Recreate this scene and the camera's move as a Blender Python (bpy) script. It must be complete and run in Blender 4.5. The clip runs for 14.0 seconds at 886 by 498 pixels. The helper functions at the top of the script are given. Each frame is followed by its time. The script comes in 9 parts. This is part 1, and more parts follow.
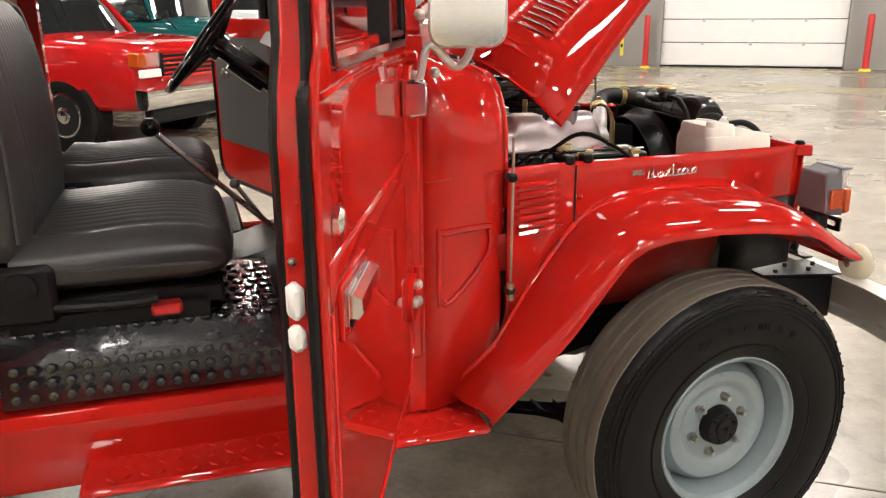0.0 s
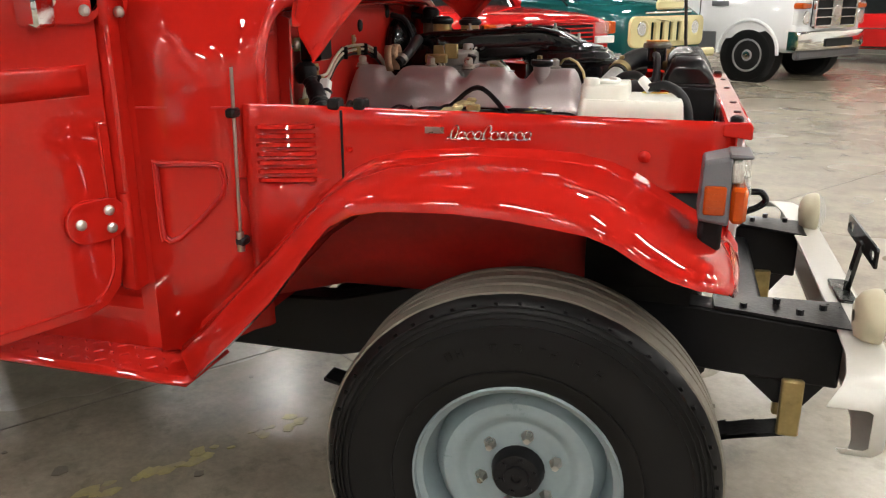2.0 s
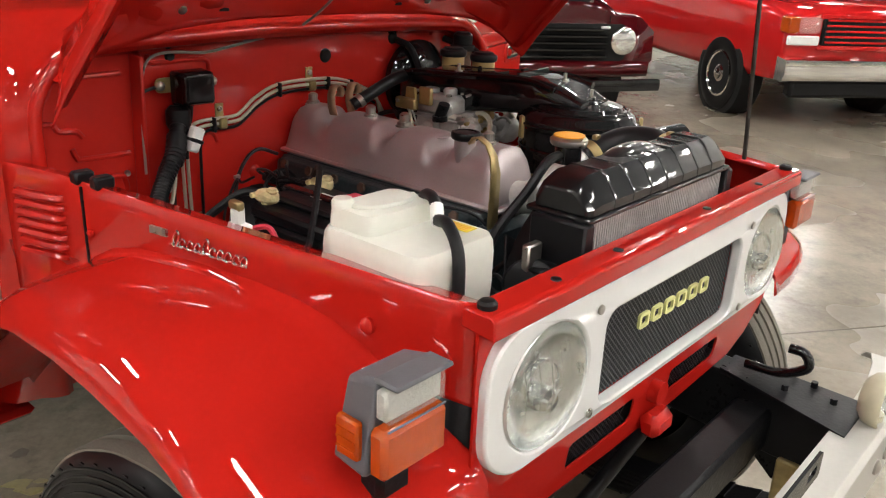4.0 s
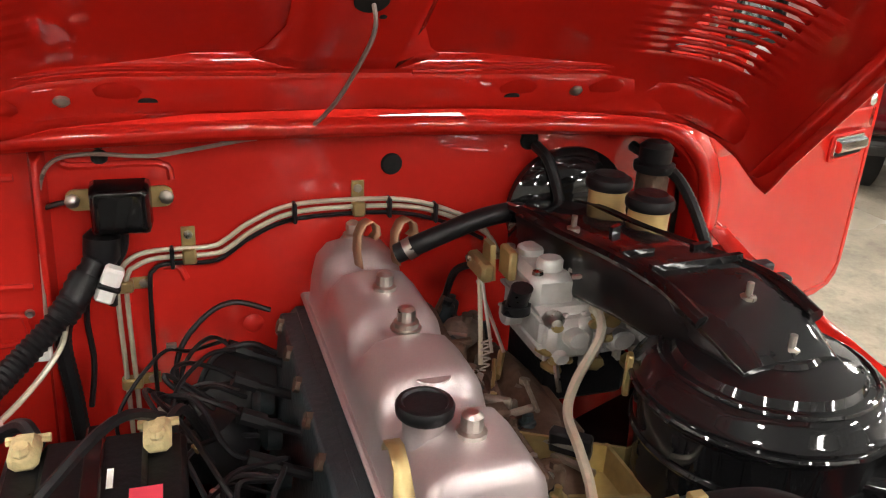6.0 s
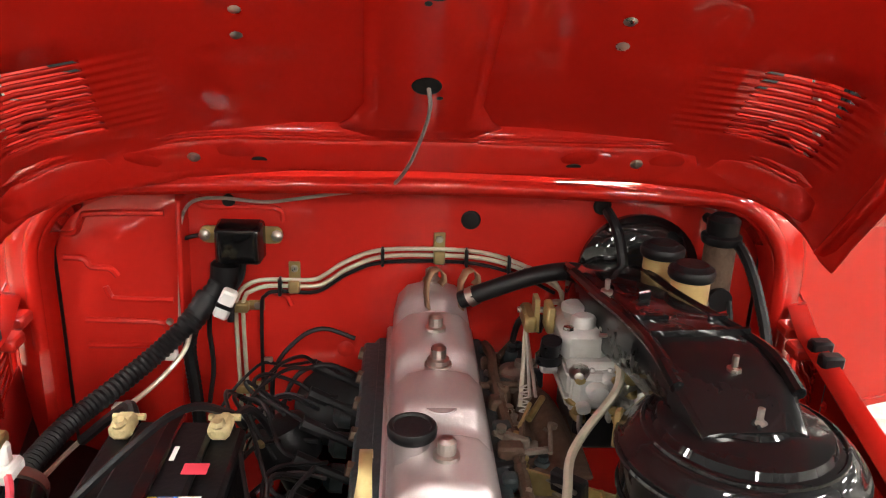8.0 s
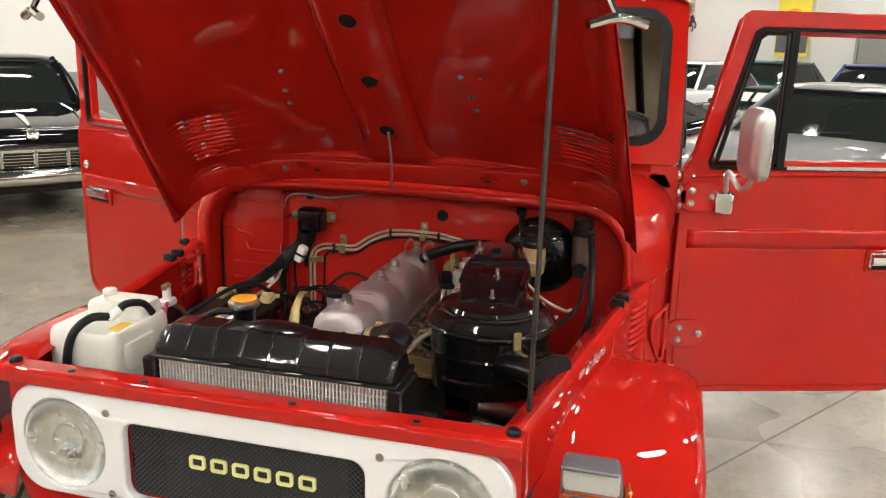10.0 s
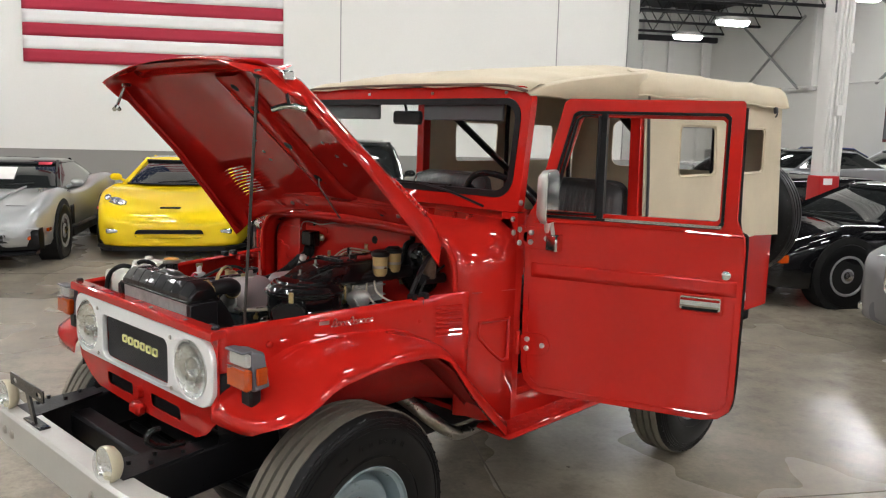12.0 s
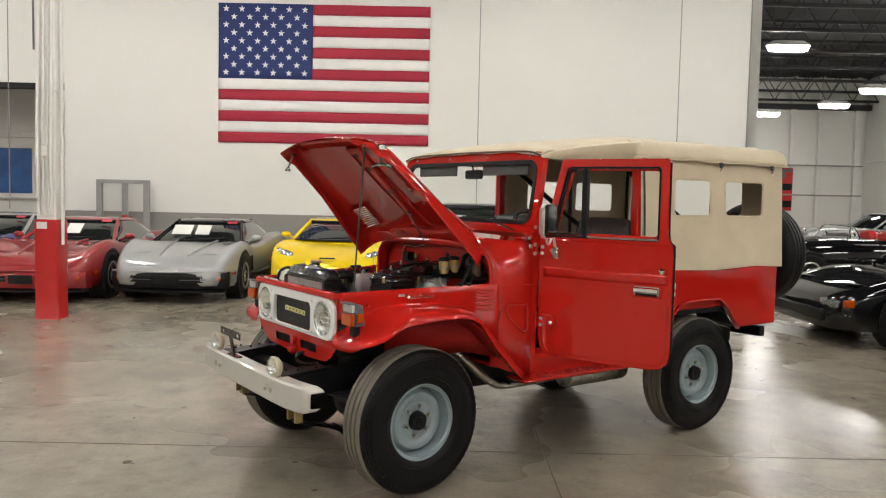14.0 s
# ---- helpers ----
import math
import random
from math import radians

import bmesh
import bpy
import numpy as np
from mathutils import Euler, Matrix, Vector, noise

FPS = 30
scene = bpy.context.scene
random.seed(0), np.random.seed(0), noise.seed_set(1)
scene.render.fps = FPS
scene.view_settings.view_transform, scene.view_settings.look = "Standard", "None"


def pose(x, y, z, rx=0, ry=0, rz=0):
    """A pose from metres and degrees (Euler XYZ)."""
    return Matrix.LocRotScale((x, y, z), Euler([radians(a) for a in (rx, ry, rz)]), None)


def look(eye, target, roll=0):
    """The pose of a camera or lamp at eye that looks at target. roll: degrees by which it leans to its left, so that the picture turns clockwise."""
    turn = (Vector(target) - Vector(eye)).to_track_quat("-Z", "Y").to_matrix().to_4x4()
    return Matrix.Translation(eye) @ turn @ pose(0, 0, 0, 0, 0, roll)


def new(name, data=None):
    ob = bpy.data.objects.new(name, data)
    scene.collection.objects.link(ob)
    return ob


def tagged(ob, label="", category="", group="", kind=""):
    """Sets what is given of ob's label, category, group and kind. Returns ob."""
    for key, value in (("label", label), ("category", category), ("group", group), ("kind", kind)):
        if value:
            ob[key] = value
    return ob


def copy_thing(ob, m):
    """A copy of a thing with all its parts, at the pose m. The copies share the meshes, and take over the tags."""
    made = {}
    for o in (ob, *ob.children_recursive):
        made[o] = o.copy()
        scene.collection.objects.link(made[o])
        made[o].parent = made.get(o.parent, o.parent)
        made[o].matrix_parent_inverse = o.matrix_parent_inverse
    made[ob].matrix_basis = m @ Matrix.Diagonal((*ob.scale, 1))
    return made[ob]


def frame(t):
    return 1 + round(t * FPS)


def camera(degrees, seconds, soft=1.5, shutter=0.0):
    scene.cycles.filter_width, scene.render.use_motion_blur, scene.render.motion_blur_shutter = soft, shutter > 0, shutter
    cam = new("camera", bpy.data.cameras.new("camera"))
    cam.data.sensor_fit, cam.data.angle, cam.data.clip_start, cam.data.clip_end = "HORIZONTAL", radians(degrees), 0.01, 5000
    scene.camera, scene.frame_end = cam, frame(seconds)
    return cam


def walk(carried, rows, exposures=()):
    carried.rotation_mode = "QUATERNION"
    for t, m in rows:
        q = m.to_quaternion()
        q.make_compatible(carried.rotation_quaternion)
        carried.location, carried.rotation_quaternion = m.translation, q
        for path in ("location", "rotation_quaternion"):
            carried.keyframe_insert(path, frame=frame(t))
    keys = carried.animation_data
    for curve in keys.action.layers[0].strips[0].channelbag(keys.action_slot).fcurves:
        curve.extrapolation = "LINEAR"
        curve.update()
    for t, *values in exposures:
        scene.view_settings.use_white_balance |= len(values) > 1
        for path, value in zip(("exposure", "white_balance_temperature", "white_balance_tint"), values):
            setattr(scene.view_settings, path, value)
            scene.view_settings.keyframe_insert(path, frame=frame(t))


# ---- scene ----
cam = camera(57.4, 14.0, 1.2)
PATH = [
    (0, (-1.202, -2.291, 1.414), (-0.639, -0.459, 0.84), -0.4),
    (0.5, (-0.861, -2.34, 1.434), (-0.524, -0.455, 0.855), -0.3),
    (1, (-0.477, -2.357, 1.4), (-0.444, -0.438, 0.837), -0.5),
    (1.5, (-0.092, -2.268, 1.32), (-0.359, -0.371, 0.743), -0.5),
    (2, (0.251, -2.099, 1.276), (-0.276, -0.264, 0.68), -0.2),
    (2.5, (0.6, -1.964, 1.229), (-0.149, -0.217, 0.604), -0.0),
    (2.7, (0.727, -1.888, 1.251), (-0.106, -0.187, 0.609), 0.2),
    (4.8, (0.909, -0.738, 1.515), (-0.558, 0.419, 0.8), 3.1),
    (5, (0.893, -0.63, 1.516), (-0.643, 0.432, 0.799), 3.0),
    (5.5, (0.799, -0.409, 1.539), (-0.872, 0.417, 0.814), 3.0),
    (6, (0.54, -0.215, 1.539), (-1.216, 0.393, 0.801), 3.0),
    (6.5, (0.436, -0.098, 1.57), (-1.374, 0.31, 0.824), 2.7),
    (7, (0.432, -0.048, 1.6), (-1.409, 0.227, 0.868), 2.5),
    (7.5, (0.518, -0.045, 1.603), (-1.347, 0.14, 0.903), 2.3),
    (7.7, (0.589, -0.039, 1.606), (-1.285, 0.115, 0.922), 2.2),
    (9.8, (1.51, 0.539, 1.661), (-0.382, 0.132, 1.157), 1.5),
    (10, (1.573, 0.695, 1.67), (-0.299, 0.187, 1.184), 1.4),
    (10.5, (1.635, 1.146, 1.668), (-0.156, 0.368, 1.236), 1.5),
    (11, (1.648, 1.692, 1.667), (-0.033, 0.671, 1.304), 1.4),
    (11.5, (1.606, 2.164, 1.656), (0.048, 0.95, 1.338), 1.5),
    (12, (1.603, 2.623, 1.666), (0.175, 1.254, 1.372), 1.5),
    (12.5, (1.687, 3.069, 1.651), (0.373, 1.585, 1.38), 1.5),
    (13, (1.852, 3.444, 1.635), (0.607, 1.899, 1.388), 1.4),
    (13.5, (2.096, 3.833, 1.61), (0.908, 2.236, 1.408), 1.4),
    (14, (2.307, 4.211, 1.555), (1.159, 2.577, 1.429), 1.2),
]
EXPOSURE = [(0, .55, 6680, 14), (1, .22, 6400, 11), (2.7, .46, 6400, 10), (4.8, .25, 6300, 12), (5.5, .74, 6420, 13), (6.2, 1.08, 6500, 10), (7.7, 1.15, 6500, 10), (9.8, .45, 6550, 10), (10.5, .28, 6150, 10), (11, .13, 5850, 10), (12.5, -.1, 6220, 11), (14, -.2, 6420, 10)]
walk(cam, [(t, look(eye, target, roll)) for t, eye, target, roll in PATH], EXPOSURE)

# ---- light and exposure ----
LAMP = 72.0          # radiance of the hanging lamps
world = bpy.data.worlds.new("hall_air")
scene.world = world
world.use_nodes = True
world.node_tree.nodes["Background"].inputs["Color"].default_value = (0.75, 0.8, 0.9, 1)
world.node_tree.nodes["Background"].inputs["Strength"].default_value = 0.05
scene.view_settings.exposure = 0.0


# ---- geometry helpers ----
def V(*a):
    return Vector(a)


def hull_faces(points):
    bm = bmesh.new()
    for p in points:
        bm.verts.new(p)
    bmesh.ops.convex_hull(bm, input=bm.verts)
    bm.verts.index_update()
    v = [tuple(x.co) for x in bm.verts]
    f = [[q.index for q in x.verts] for x in bm.faces]
    bm.free()
    return v, f


def smooth_path(pts, k=6):
    """Catmull-Rom points through pts."""
    pts = [Vector(p) for p in pts]
    if len(pts) < 3:
        return pts
    ext = [pts[0] * 2 - pts[1]] + pts + [pts[-1] * 2 - pts[-2]]
    out = []
    for i in range(1, len(ext) - 2):
        a, b, c, d = ext[i - 1:i + 3]
        for j in range(k):
            t = j / k
            out.append(0.5 * (2 * b + (c - a) * t + (2 * a - 5 * b + 4 * c - d) * t * t + (3 * b - a - 3 * c + d) * t ** 3))
    out.append(pts[-1])
    return out


def rrect(x0, y0, x1, y1, r, n=5):
    """Rounded rectangle, counter-clockwise; r may be one radius or four (from x0,y0 on)."""
    rs = r if isinstance(r, (list, tuple)) else (r,) * 4
    out = []
    for (cx, cy, sx, sy, a0), q in zip(((x0, y0, 1, 1, 180), (x1, y0, -1, 1, 270), (x1, y1, -1, -1, 0), (x0, y1, 1, -1, 90)), rs):
        for i in range(n + 1):
            a = radians(a0 + 90 * i / n)
            out.append((cx + sx * q + q * math.cos(a), cy + sy * q + q * math.sin(a)))
    return out


def ring2(cx, cy, r, n=32, ry=None):
    ry = ry or r
    return [(cx + r * math.cos(2 * math.pi * i / n), cy + ry * math.sin(2 * math.pi * i / n)) for i in range(n)]


class G:
    """Collects vertices and faces of one part."""

    def __init__(self):
        self.v, self.f = [], []

    def add(self, v, f):
        o = len(self.v)
        self.v += [tuple(p) for p in v]
        self.f += [[i + o for i in q] for q in f]
        return self

    def move(self, m):
        self.v = [tuple(m @ Vector(p)) for p in self.v]
        return self

    def box(self, a, b, c=0.0, m=None):
        """Box from corner a to corner b with edges chamfered by c."""
        x0, y0, z0 = (min(p, q) for p, q in zip(a, b))
        x1, y1, z1 = (max(p, q) for p, q in zip(a, b))
        c = min(c, (x1 - x0) / 2.1, (y1 - y0) / 2.1, (z1 - z0) / 2.1)
        if c <= 0:
            v = [(x, y, z) for x in (x0, x1) for y in (y0, y1) for z in (z0, z1)]
            f = [(0, 1, 3, 2), (4, 6, 7, 5), (0, 4, 5, 1), (2, 3, 7, 6), (0, 2, 6, 4), (1, 5, 7, 3)]
        else:
            p = []
            for x, sx in ((x0, 1), (x1, -1)):
                for y, sy in ((y0, 1), (y1, -1)):
                    for z, sz in ((z0, 1), (z1, -1)):
                        p += [(x + sx * c, y + sy * c, z), (x + sx * c, y, z + sz * c), (x, y + sy * c, z + sz * c)]
            v, f = hull_faces(p)
        if m is not None:
            v = [tuple(m @ Vector(q)) for q in v]
        return self.add(v, f)

    def hull(self, pts):
        return self.add(*hull_faces(pts))

    def grid(self, rows, closed=False):
        n = len(rows[0])
        v = [p for r in rows for p in r]
        f = []
        for i in range(len(rows) - 1):
            for j in range(n if closed else n - 1):
                k = (j + 1) % n
                f.append((i * n + j, i * n + k, (i + 1) * n + k, (i + 1) * n + j))
        return self.add(v, f)

    def loft(self, rings, cap=True):
        n = len(rings[0])
        self.grid(rings, True)
        if cap:
            o = len(self.v) - n * len(rings)
            self.f.append([o + i for i in reversed(range(n))])
            self.f.append([o + (len(rings) - 1) * n + i for i in range(n)])
        return self

    def lathe(self, prof, o=(0, 0, 0), axis=(0, 0, 1), n=24, caps=True):
        """prof: (radius, height) pairs along axis from o."""
        ax = Vector(axis).normalized()
        s = ax.orthogonal().normalized()
        t = ax.cross(s)
        o = Vector(o)
        rings = []
        for r, h in prof:
            r = max(r, 1e-4)
            rings.append([o + ax * h + s * (r * math.cos(2 * math.pi * i / n)) + t * (r * math.sin(2 * math.pi * i / n)) for i in range(n)])
        return self.loft(rings, caps)

    def cyl(self, p, q, r, r2=None, n=16, c=0.0):
        p, q = Vector(p), Vector(q)
        d = (q - p).length
        r2 = r if r2 is None else r2
        if c:
            return self.lathe([(r - c, 0), (r, c), (r2, d - c), (r2 - c, d)], p, q - p, n)
        return self.lathe([(r, 0), (r2, d)], p, q - p, n)

    def tube(self, pts, r, n=8, k=6, rip=0.0):
        """Round tube through pts; rip makes it a corrugated hose."""
        pts = smooth_path(pts, k)
        if rip:
            fine = []
            for a, b in zip(pts, pts[1:]):
                m = max(1, int((b - a).length / 0.004))
                fine += [a.lerp(b, j / m) for j in range(m)]
            pts = fine + [pts[-1]]
        rings, s = [], None
        for i, p in enumerate(pts):
            d = (pts[min(i + 1, len(pts) - 1)] - pts[max(i - 1, 0)]).normalized()
            s = d.orthogonal().normalized() if s is None else (s - d * s.dot(d)).normalized()
            t = d.cross(s)
            q = r * (1 + (rip if i % 2 else -rip))
            rings.append([p + s * (q * math.cos(2 * math.pi * j / n)) + t * (q * math.sin(2 * math.pi * j / n)) for j in range(n)])
        return self.loft(rings, True)

    def sphere(self, c, r, s=(1, 1, 1), n=16):
        c = Vector(c)
        rings = []
        for i in range(1, n // 2):
            a = math.pi * i / (n // 2)
            rings.append([c + Vector((s[0] * r * math.sin(a) * math.cos(2 * math.pi * j / n), s[1] * r * math.sin(a) * math.sin(2 * math.pi * j / n), s[2] * r * math.cos(a))) for j in range(n)])
        return self.loft(rings, True)

    def plate(self, outer, holes, place, t):
        """Flat plate with holes: loops of 2D points laid by place(u, v, depth), t thick."""
        bm = bmesh.new()
        loops = []
        for loop in [outer] + list(holes):
            vs = [bm.verts.new((p[0], p[1], 0)) for p in loop]
            loops.append([p for p in loop])
            for i in range(len(vs)):
                bm.edges.new((vs[i], vs[(i + 1) % len(vs)]))
        bmesh.ops.triangle_fill(bm, use_beauty=True, use_dissolve=False, edges=bm.edges[:])
        bm.verts.index_update()
        flat = [tuple(v.co) for v in bm.verts]
        tri = [[v.index for v in f.verts] for f in bm.faces]
        bm.free()
        n = len(flat)
        v = [place(p[0], p[1], 0) for p in flat] + [place(p[0], p[1], t) for p in flat]
        f = [q[::-1] for q in tri] + [[i + n for i in q] for q in tri]
        o = 0
        for loop in loops:
            m = len(loop)
            for i in range(m):
                a, b = o + i, o + (i + 1) % m
                f.append((a, b, b + n, a + n))
            o += m
        return self.add(v, f)


def part(name, g, mat, parent=None, label="", solid=0.0, bevel=0.0, off=-1.0, smooth=True, angle=38, kind="", category=""):
    """One mesh object from g, under parent."""
    me = bpy.data.meshes.new(name)
    me.from_pydata(g.v, [], g.f)
    bm = bmesh.new()
    bm.from_mesh(me)
    bmesh.ops.recalc_face_normals(bm, faces=bm.faces)
    bm.to_mesh(me)
    bm.free()
    if smooth:
        me.polygons.foreach_set("use_smooth", [True] * len(me.polygons))
        me.set_sharp_from_angle(angle=radians(angle))
    me.materials.append(mat)
    ob = new(name, me)
    if parent is not None:
        ob.parent = parent
    if solid:
        md = ob.modifiers.new("thickness", "SOLIDIFY")
        md.thickness, md.offset = solid, off
    if bevel:
        md = ob.modifiers.new("edge", "BEVEL")
        md.width, md.segments, md.limit_method, md.angle_limit = bevel, 2, "ANGLE", radians(40)
    return tagged(ob, label, category, "", kind)


def thing(name, label, category, group="", m=None):
    ob = new(name)
    ob.empty_display_size = 0.1
    if m is not None:
        ob.matrix_basis = m
    return tagged(ob, label, category, group)


# ---- materials ----
def mat(name, col, rough=0.5, metal=0.0, coat=0.0, var=0.1, scale=4.0, fine=90.0, bump=0.0, bscale=250.0, rvar=0.12, stain=None, stain_at=0.62, alpha=1.0, trans=0.0, emit=0.0, island=0.0, spec=0.5, coat_rough=0.02, peel=0.0, sheen=0.0, ior=1.45):
    m = bpy.data.materials.new(name)
    m.use_nodes = True
    nt = m.node_tree
    b = nt.nodes["Principled BSDF"]
    N, L = nt.nodes.new, nt.links.new
    b.inputs["Roughness"].default_value, b.inputs["Metallic"].default_value = rough, metal
    b.inputs["Coat Weight"].default_value, b.inputs["Coat Roughness"].default_value = coat, coat_rough
    b.inputs["Transmission Weight"].default_value, b.inputs["IOR"].default_value, b.inputs["Alpha"].default_value = trans, ior, alpha
    b.inputs["Specular IOR Level"].default_value = spec
    if sheen:
        b.inputs["Sheen Weight"].default_value = sheen
    co = N("ShaderNodeTexCoord")
    big, small = N("ShaderNodeTexNoise"), N("ShaderNodeTexNoise")
    big.inputs["Scale"].default_value, big.inputs["Detail"].default_value = scale, 5
    small.inputs["Scale"].default_value, small.inputs["Detail"].default_value = fine, 3
    for n in (big, small):
        L(co.outputs["Object"], n.inputs["Vector"])
    mix = N("ShaderNodeMath")
    mix.operation = "MULTIPLY_ADD"
    L(big.outputs["Fac"], mix.inputs[0])
    mix.inputs[1].default_value = 0.65
    half = N("ShaderNodeMath")
    half.operation = "MULTIPLY"
    half.inputs[1].default_value = 0.35
    L(small.outputs["Fac"], half.inputs[0])
    L(half.outputs[0], mix.inputs[2])
    ramp = N("ShaderNodeMapRange")
    ramp.inputs["From Min"].default_value, ramp.inputs["From Max"].default_value = 0.3, 0.7
    ramp.inputs["To Min"].default_value, ramp.inputs["To Max"].default_value = 1 - var, 1 + var
    L(mix.outputs[0], ramp.inputs["Value"])
    cm = N("ShaderNodeMix")
    cm.data_type, cm.blend_type = "RGBA", "MULTIPLY"
    cm.inputs[0].default_value = 1.0
    cm.inputs[6].default_value = (*col, 1)
    L(ramp.outputs[0], cm.inputs[7])
    out = cm.outputs[2]
    if stain:
        st, sr = N("ShaderNodeTexNoise"), N("ShaderNodeMapRange")
        st.inputs["Scale"].default_value, st.inputs["Detail"].default_value = scale * 0.6, 8
        mp = N("ShaderNodeMapping")
        mp.inputs["Location"].default_value = (7.3, 2.1, 4.4)
        L(co.outputs["Object"], mp.inputs[0])
        L(mp.outputs[0], st.inputs["Vector"])
        sr.inputs["From Min"].default_value, sr.inputs["From Max"].default_value = stain_at, stain_at + 0.25
        L(st.outputs["Fac"], sr.inputs["Value"])
        sm = N("ShaderNodeMix")
        sm.data_type = "RGBA"
        L(sr.outputs[0], sm.inputs[0])
        L(out, sm.inputs[6])
        sm.inputs[7].default_value = (*stain, 1)
        out = sm.outputs[2]
    if island:
        oi, ir, im = N("ShaderNodeObjectInfo"), N("ShaderNodeMapRange"), N("ShaderNodeMix")
        ir.inputs["To Min"].default_value, ir.inputs["To Max"].default_value = 1 - island, 1 + island
        L(oi.outputs["Random"], ir.inputs["Value"])
        im.data_type, im.blend_type = "RGBA", "MULTIPLY"
        im.inputs[0].default_value = 1.0
        L(out, im.inputs[6])
        L(ir.outputs[0], im.inputs[7])
        out = im.outputs[2]
    L(out, b.inputs["Base Color"])
    rr = N("ShaderNodeMapRange")
    rr.inputs["From Min"].default_value, rr.inputs["From Max"].default_value = 0.3, 0.7
    rr.inputs["To Min"].default_value, rr.inputs["To Max"].default_value = max(0.01, rough * (1 - rvar)), min(1, rough * (1 + rvar))
    L(mix.outputs[0], rr.inputs["Value"])
    L(rr.outputs[0], b.inputs["Roughness"])
    if bump:
        bn, bu = N("ShaderNodeTexNoise"), N("ShaderNodeBump")
        bn.inputs["Scale"].default_value, bn.inputs["Detail"].default_value = bscale, 3
        L(co.outputs["Object"], bn.inputs["Vector"])
        bu.inputs["Strength"].default_value, bu.inputs["Distance"].default_value = bump, 0.01
        L(bn.outputs["Fac"], bu.inputs["Height"])
        L(bu.outputs[0], b.inputs["Normal"])
    if peel:
        pn, pb = N("ShaderNodeTexNoise"), N("ShaderNodeBump")
        pn.inputs["Scale"].default_value = 14.0
        L(co.outputs["Object"], pn.inputs["Vector"])
        pb.inputs["Strength"].default_value, pb.inputs["Distance"].default_value = peel, 0.01
        L(pn.outputs["Fac"], pb.inputs["Height"])
        L(pb.outputs[0], b.inputs["Coat Normal"])
        if not bump:
            L(pb.outputs[0], b.inputs["Normal"])
    if emit:
        b.inputs["Emission Color"].default_value = (*col, 1)
        b.inputs["Emission Strength"].default_value = emit
    return m


RED = mat("red_paint", (0.46, 0.014, 0.009), 0.5, coat=1.0, var=0.05, scale=2, fine=40, peel=0.016, spec=0.0, coat_rough=0.01)
RED_IN = mat("red_paint_bay", (0.48, 0.016, 0.010), 0.5, coat=0.9, var=0.08, scale=5, fine=60, peel=0.04, coat_rough=0.03, spec=0.15)
# Darker copy of the red; shade under the wings is put into the colour
RED_SHADED = mat("red_underside_shaded", (0.38, 0.014, 0.010), 0.5, var=0.25, scale=7, fine=60, bump=0.06, bscale=80, spec=0.3)
BLACK_GLOSS = mat("gloss_black_paint", (0.004, 0.004, 0.0045), 0.42, coat=0.9, coat_rough=0.045, var=0.2, peel=0.07, spec=0.10)
BLACK_SEMI = mat("semi_gloss_black_paint", (0.0055, 0.0055, 0.006), 0.40, coat=0.8, coat_rough=0.075, var=0.25, peel=0.12, spec=0.12, rvar=0.3)
BLACK_SATIN = mat("satin_black_paint", (0.008, 0.008, 0.009), 0.36, var=0.25, bump=0.06, bscale=120, rvar=0.3, spec=0.22)
RUBBER = mat("tyre_rubber", (0.0085, 0.0085, 0.0088), 0.32, var=0.2, scale=8, fine=200, bump=0.015, bscale=500, rvar=0.15, spec=0.19)
TREAD = mat("worn_tread", (0.165, 0.150, 0.120), 0.8, var=0.2, scale=10, bump=0.15, bscale=300)
HOSE = mat("black_hose", (0.008, 0.008, 0.009), 0.45, var=0.2, fine=200, bump=0.05, spec=0.3)
WHEEL = mat("grey_wheel_paint", (0.23, 0.29, 0.31), 0.3, coat=0.5, var=0.08, scale=9, stain=(0.16, 0.2, 0.22), stain_at=0.68)
WHITE = mat("white_paint", (0.78, 0.78, 0.77), 0.35, coat=0.6, var=0.03, peel=0.05)
CHROME = mat("chrome", (0.78, 0.78, 0.76), 0.1, metal=1.0, var=0.04, rvar=0.5)
STEEL = mat("zinc_steel", (0.48, 0.46, 0.42), 0.34, metal=1.0, var=0.2, scale=20, rvar=0.4)
CAD = mat("yellow_zinc", (0.40, 0.31, 0.14), 0.42, metal=0.75, var=0.25, scale=30)
RUSTY = mat("brown_steel", (0.13, 0.085, 0.06), 0.6, metal=0.5, var=0.4, scale=18, fine=120, bump=0.25, bscale=120)
ALU = mat("cast_aluminium", (0.50, 0.50, 0.48), 0.4, metal=0.45, var=0.2, scale=25, bump=0.1, bscale=150)
COVER = mat("mauve_silver_paint", (0.43, 0.372, 0.372), 0.31, metal=0.55, var=0.08, scale=6, fine=300, bump=0.02, coat=0.25)
BLOCK = mat("engine_paint", (0.018, 0.028, 0.032), 0.5, var=0.35, scale=14, bump=0.2, bscale=90)
BUMPER = mat("silver_bumper_paint", (0.55, 0.54, 0.50), 0.38, metal=0.25, var=0.06, scale=6, coat=0.3)
CREAM = mat("cream_lamp", (0.52, 0.48, 0.34), 0.35, coat=0.4, var=0.06)
CANVAS = mat("beige_canvas", (0.60, 0.515, 0.365), 0.85, var=0.10, scale=5, fine=120, bump=0.3, bscale=500, sheen=0.2)
VINYL = mat("black_vinyl", (0.042, 0.042, 0.043), 0.31, var=0.2, fine=200, bump=0.06, bscale=350, spec=0.6)
STAINLESS = mat("satin_stainless", (0.62, 0.62, 0.60), 0.32, metal=0.8, var=0.06)
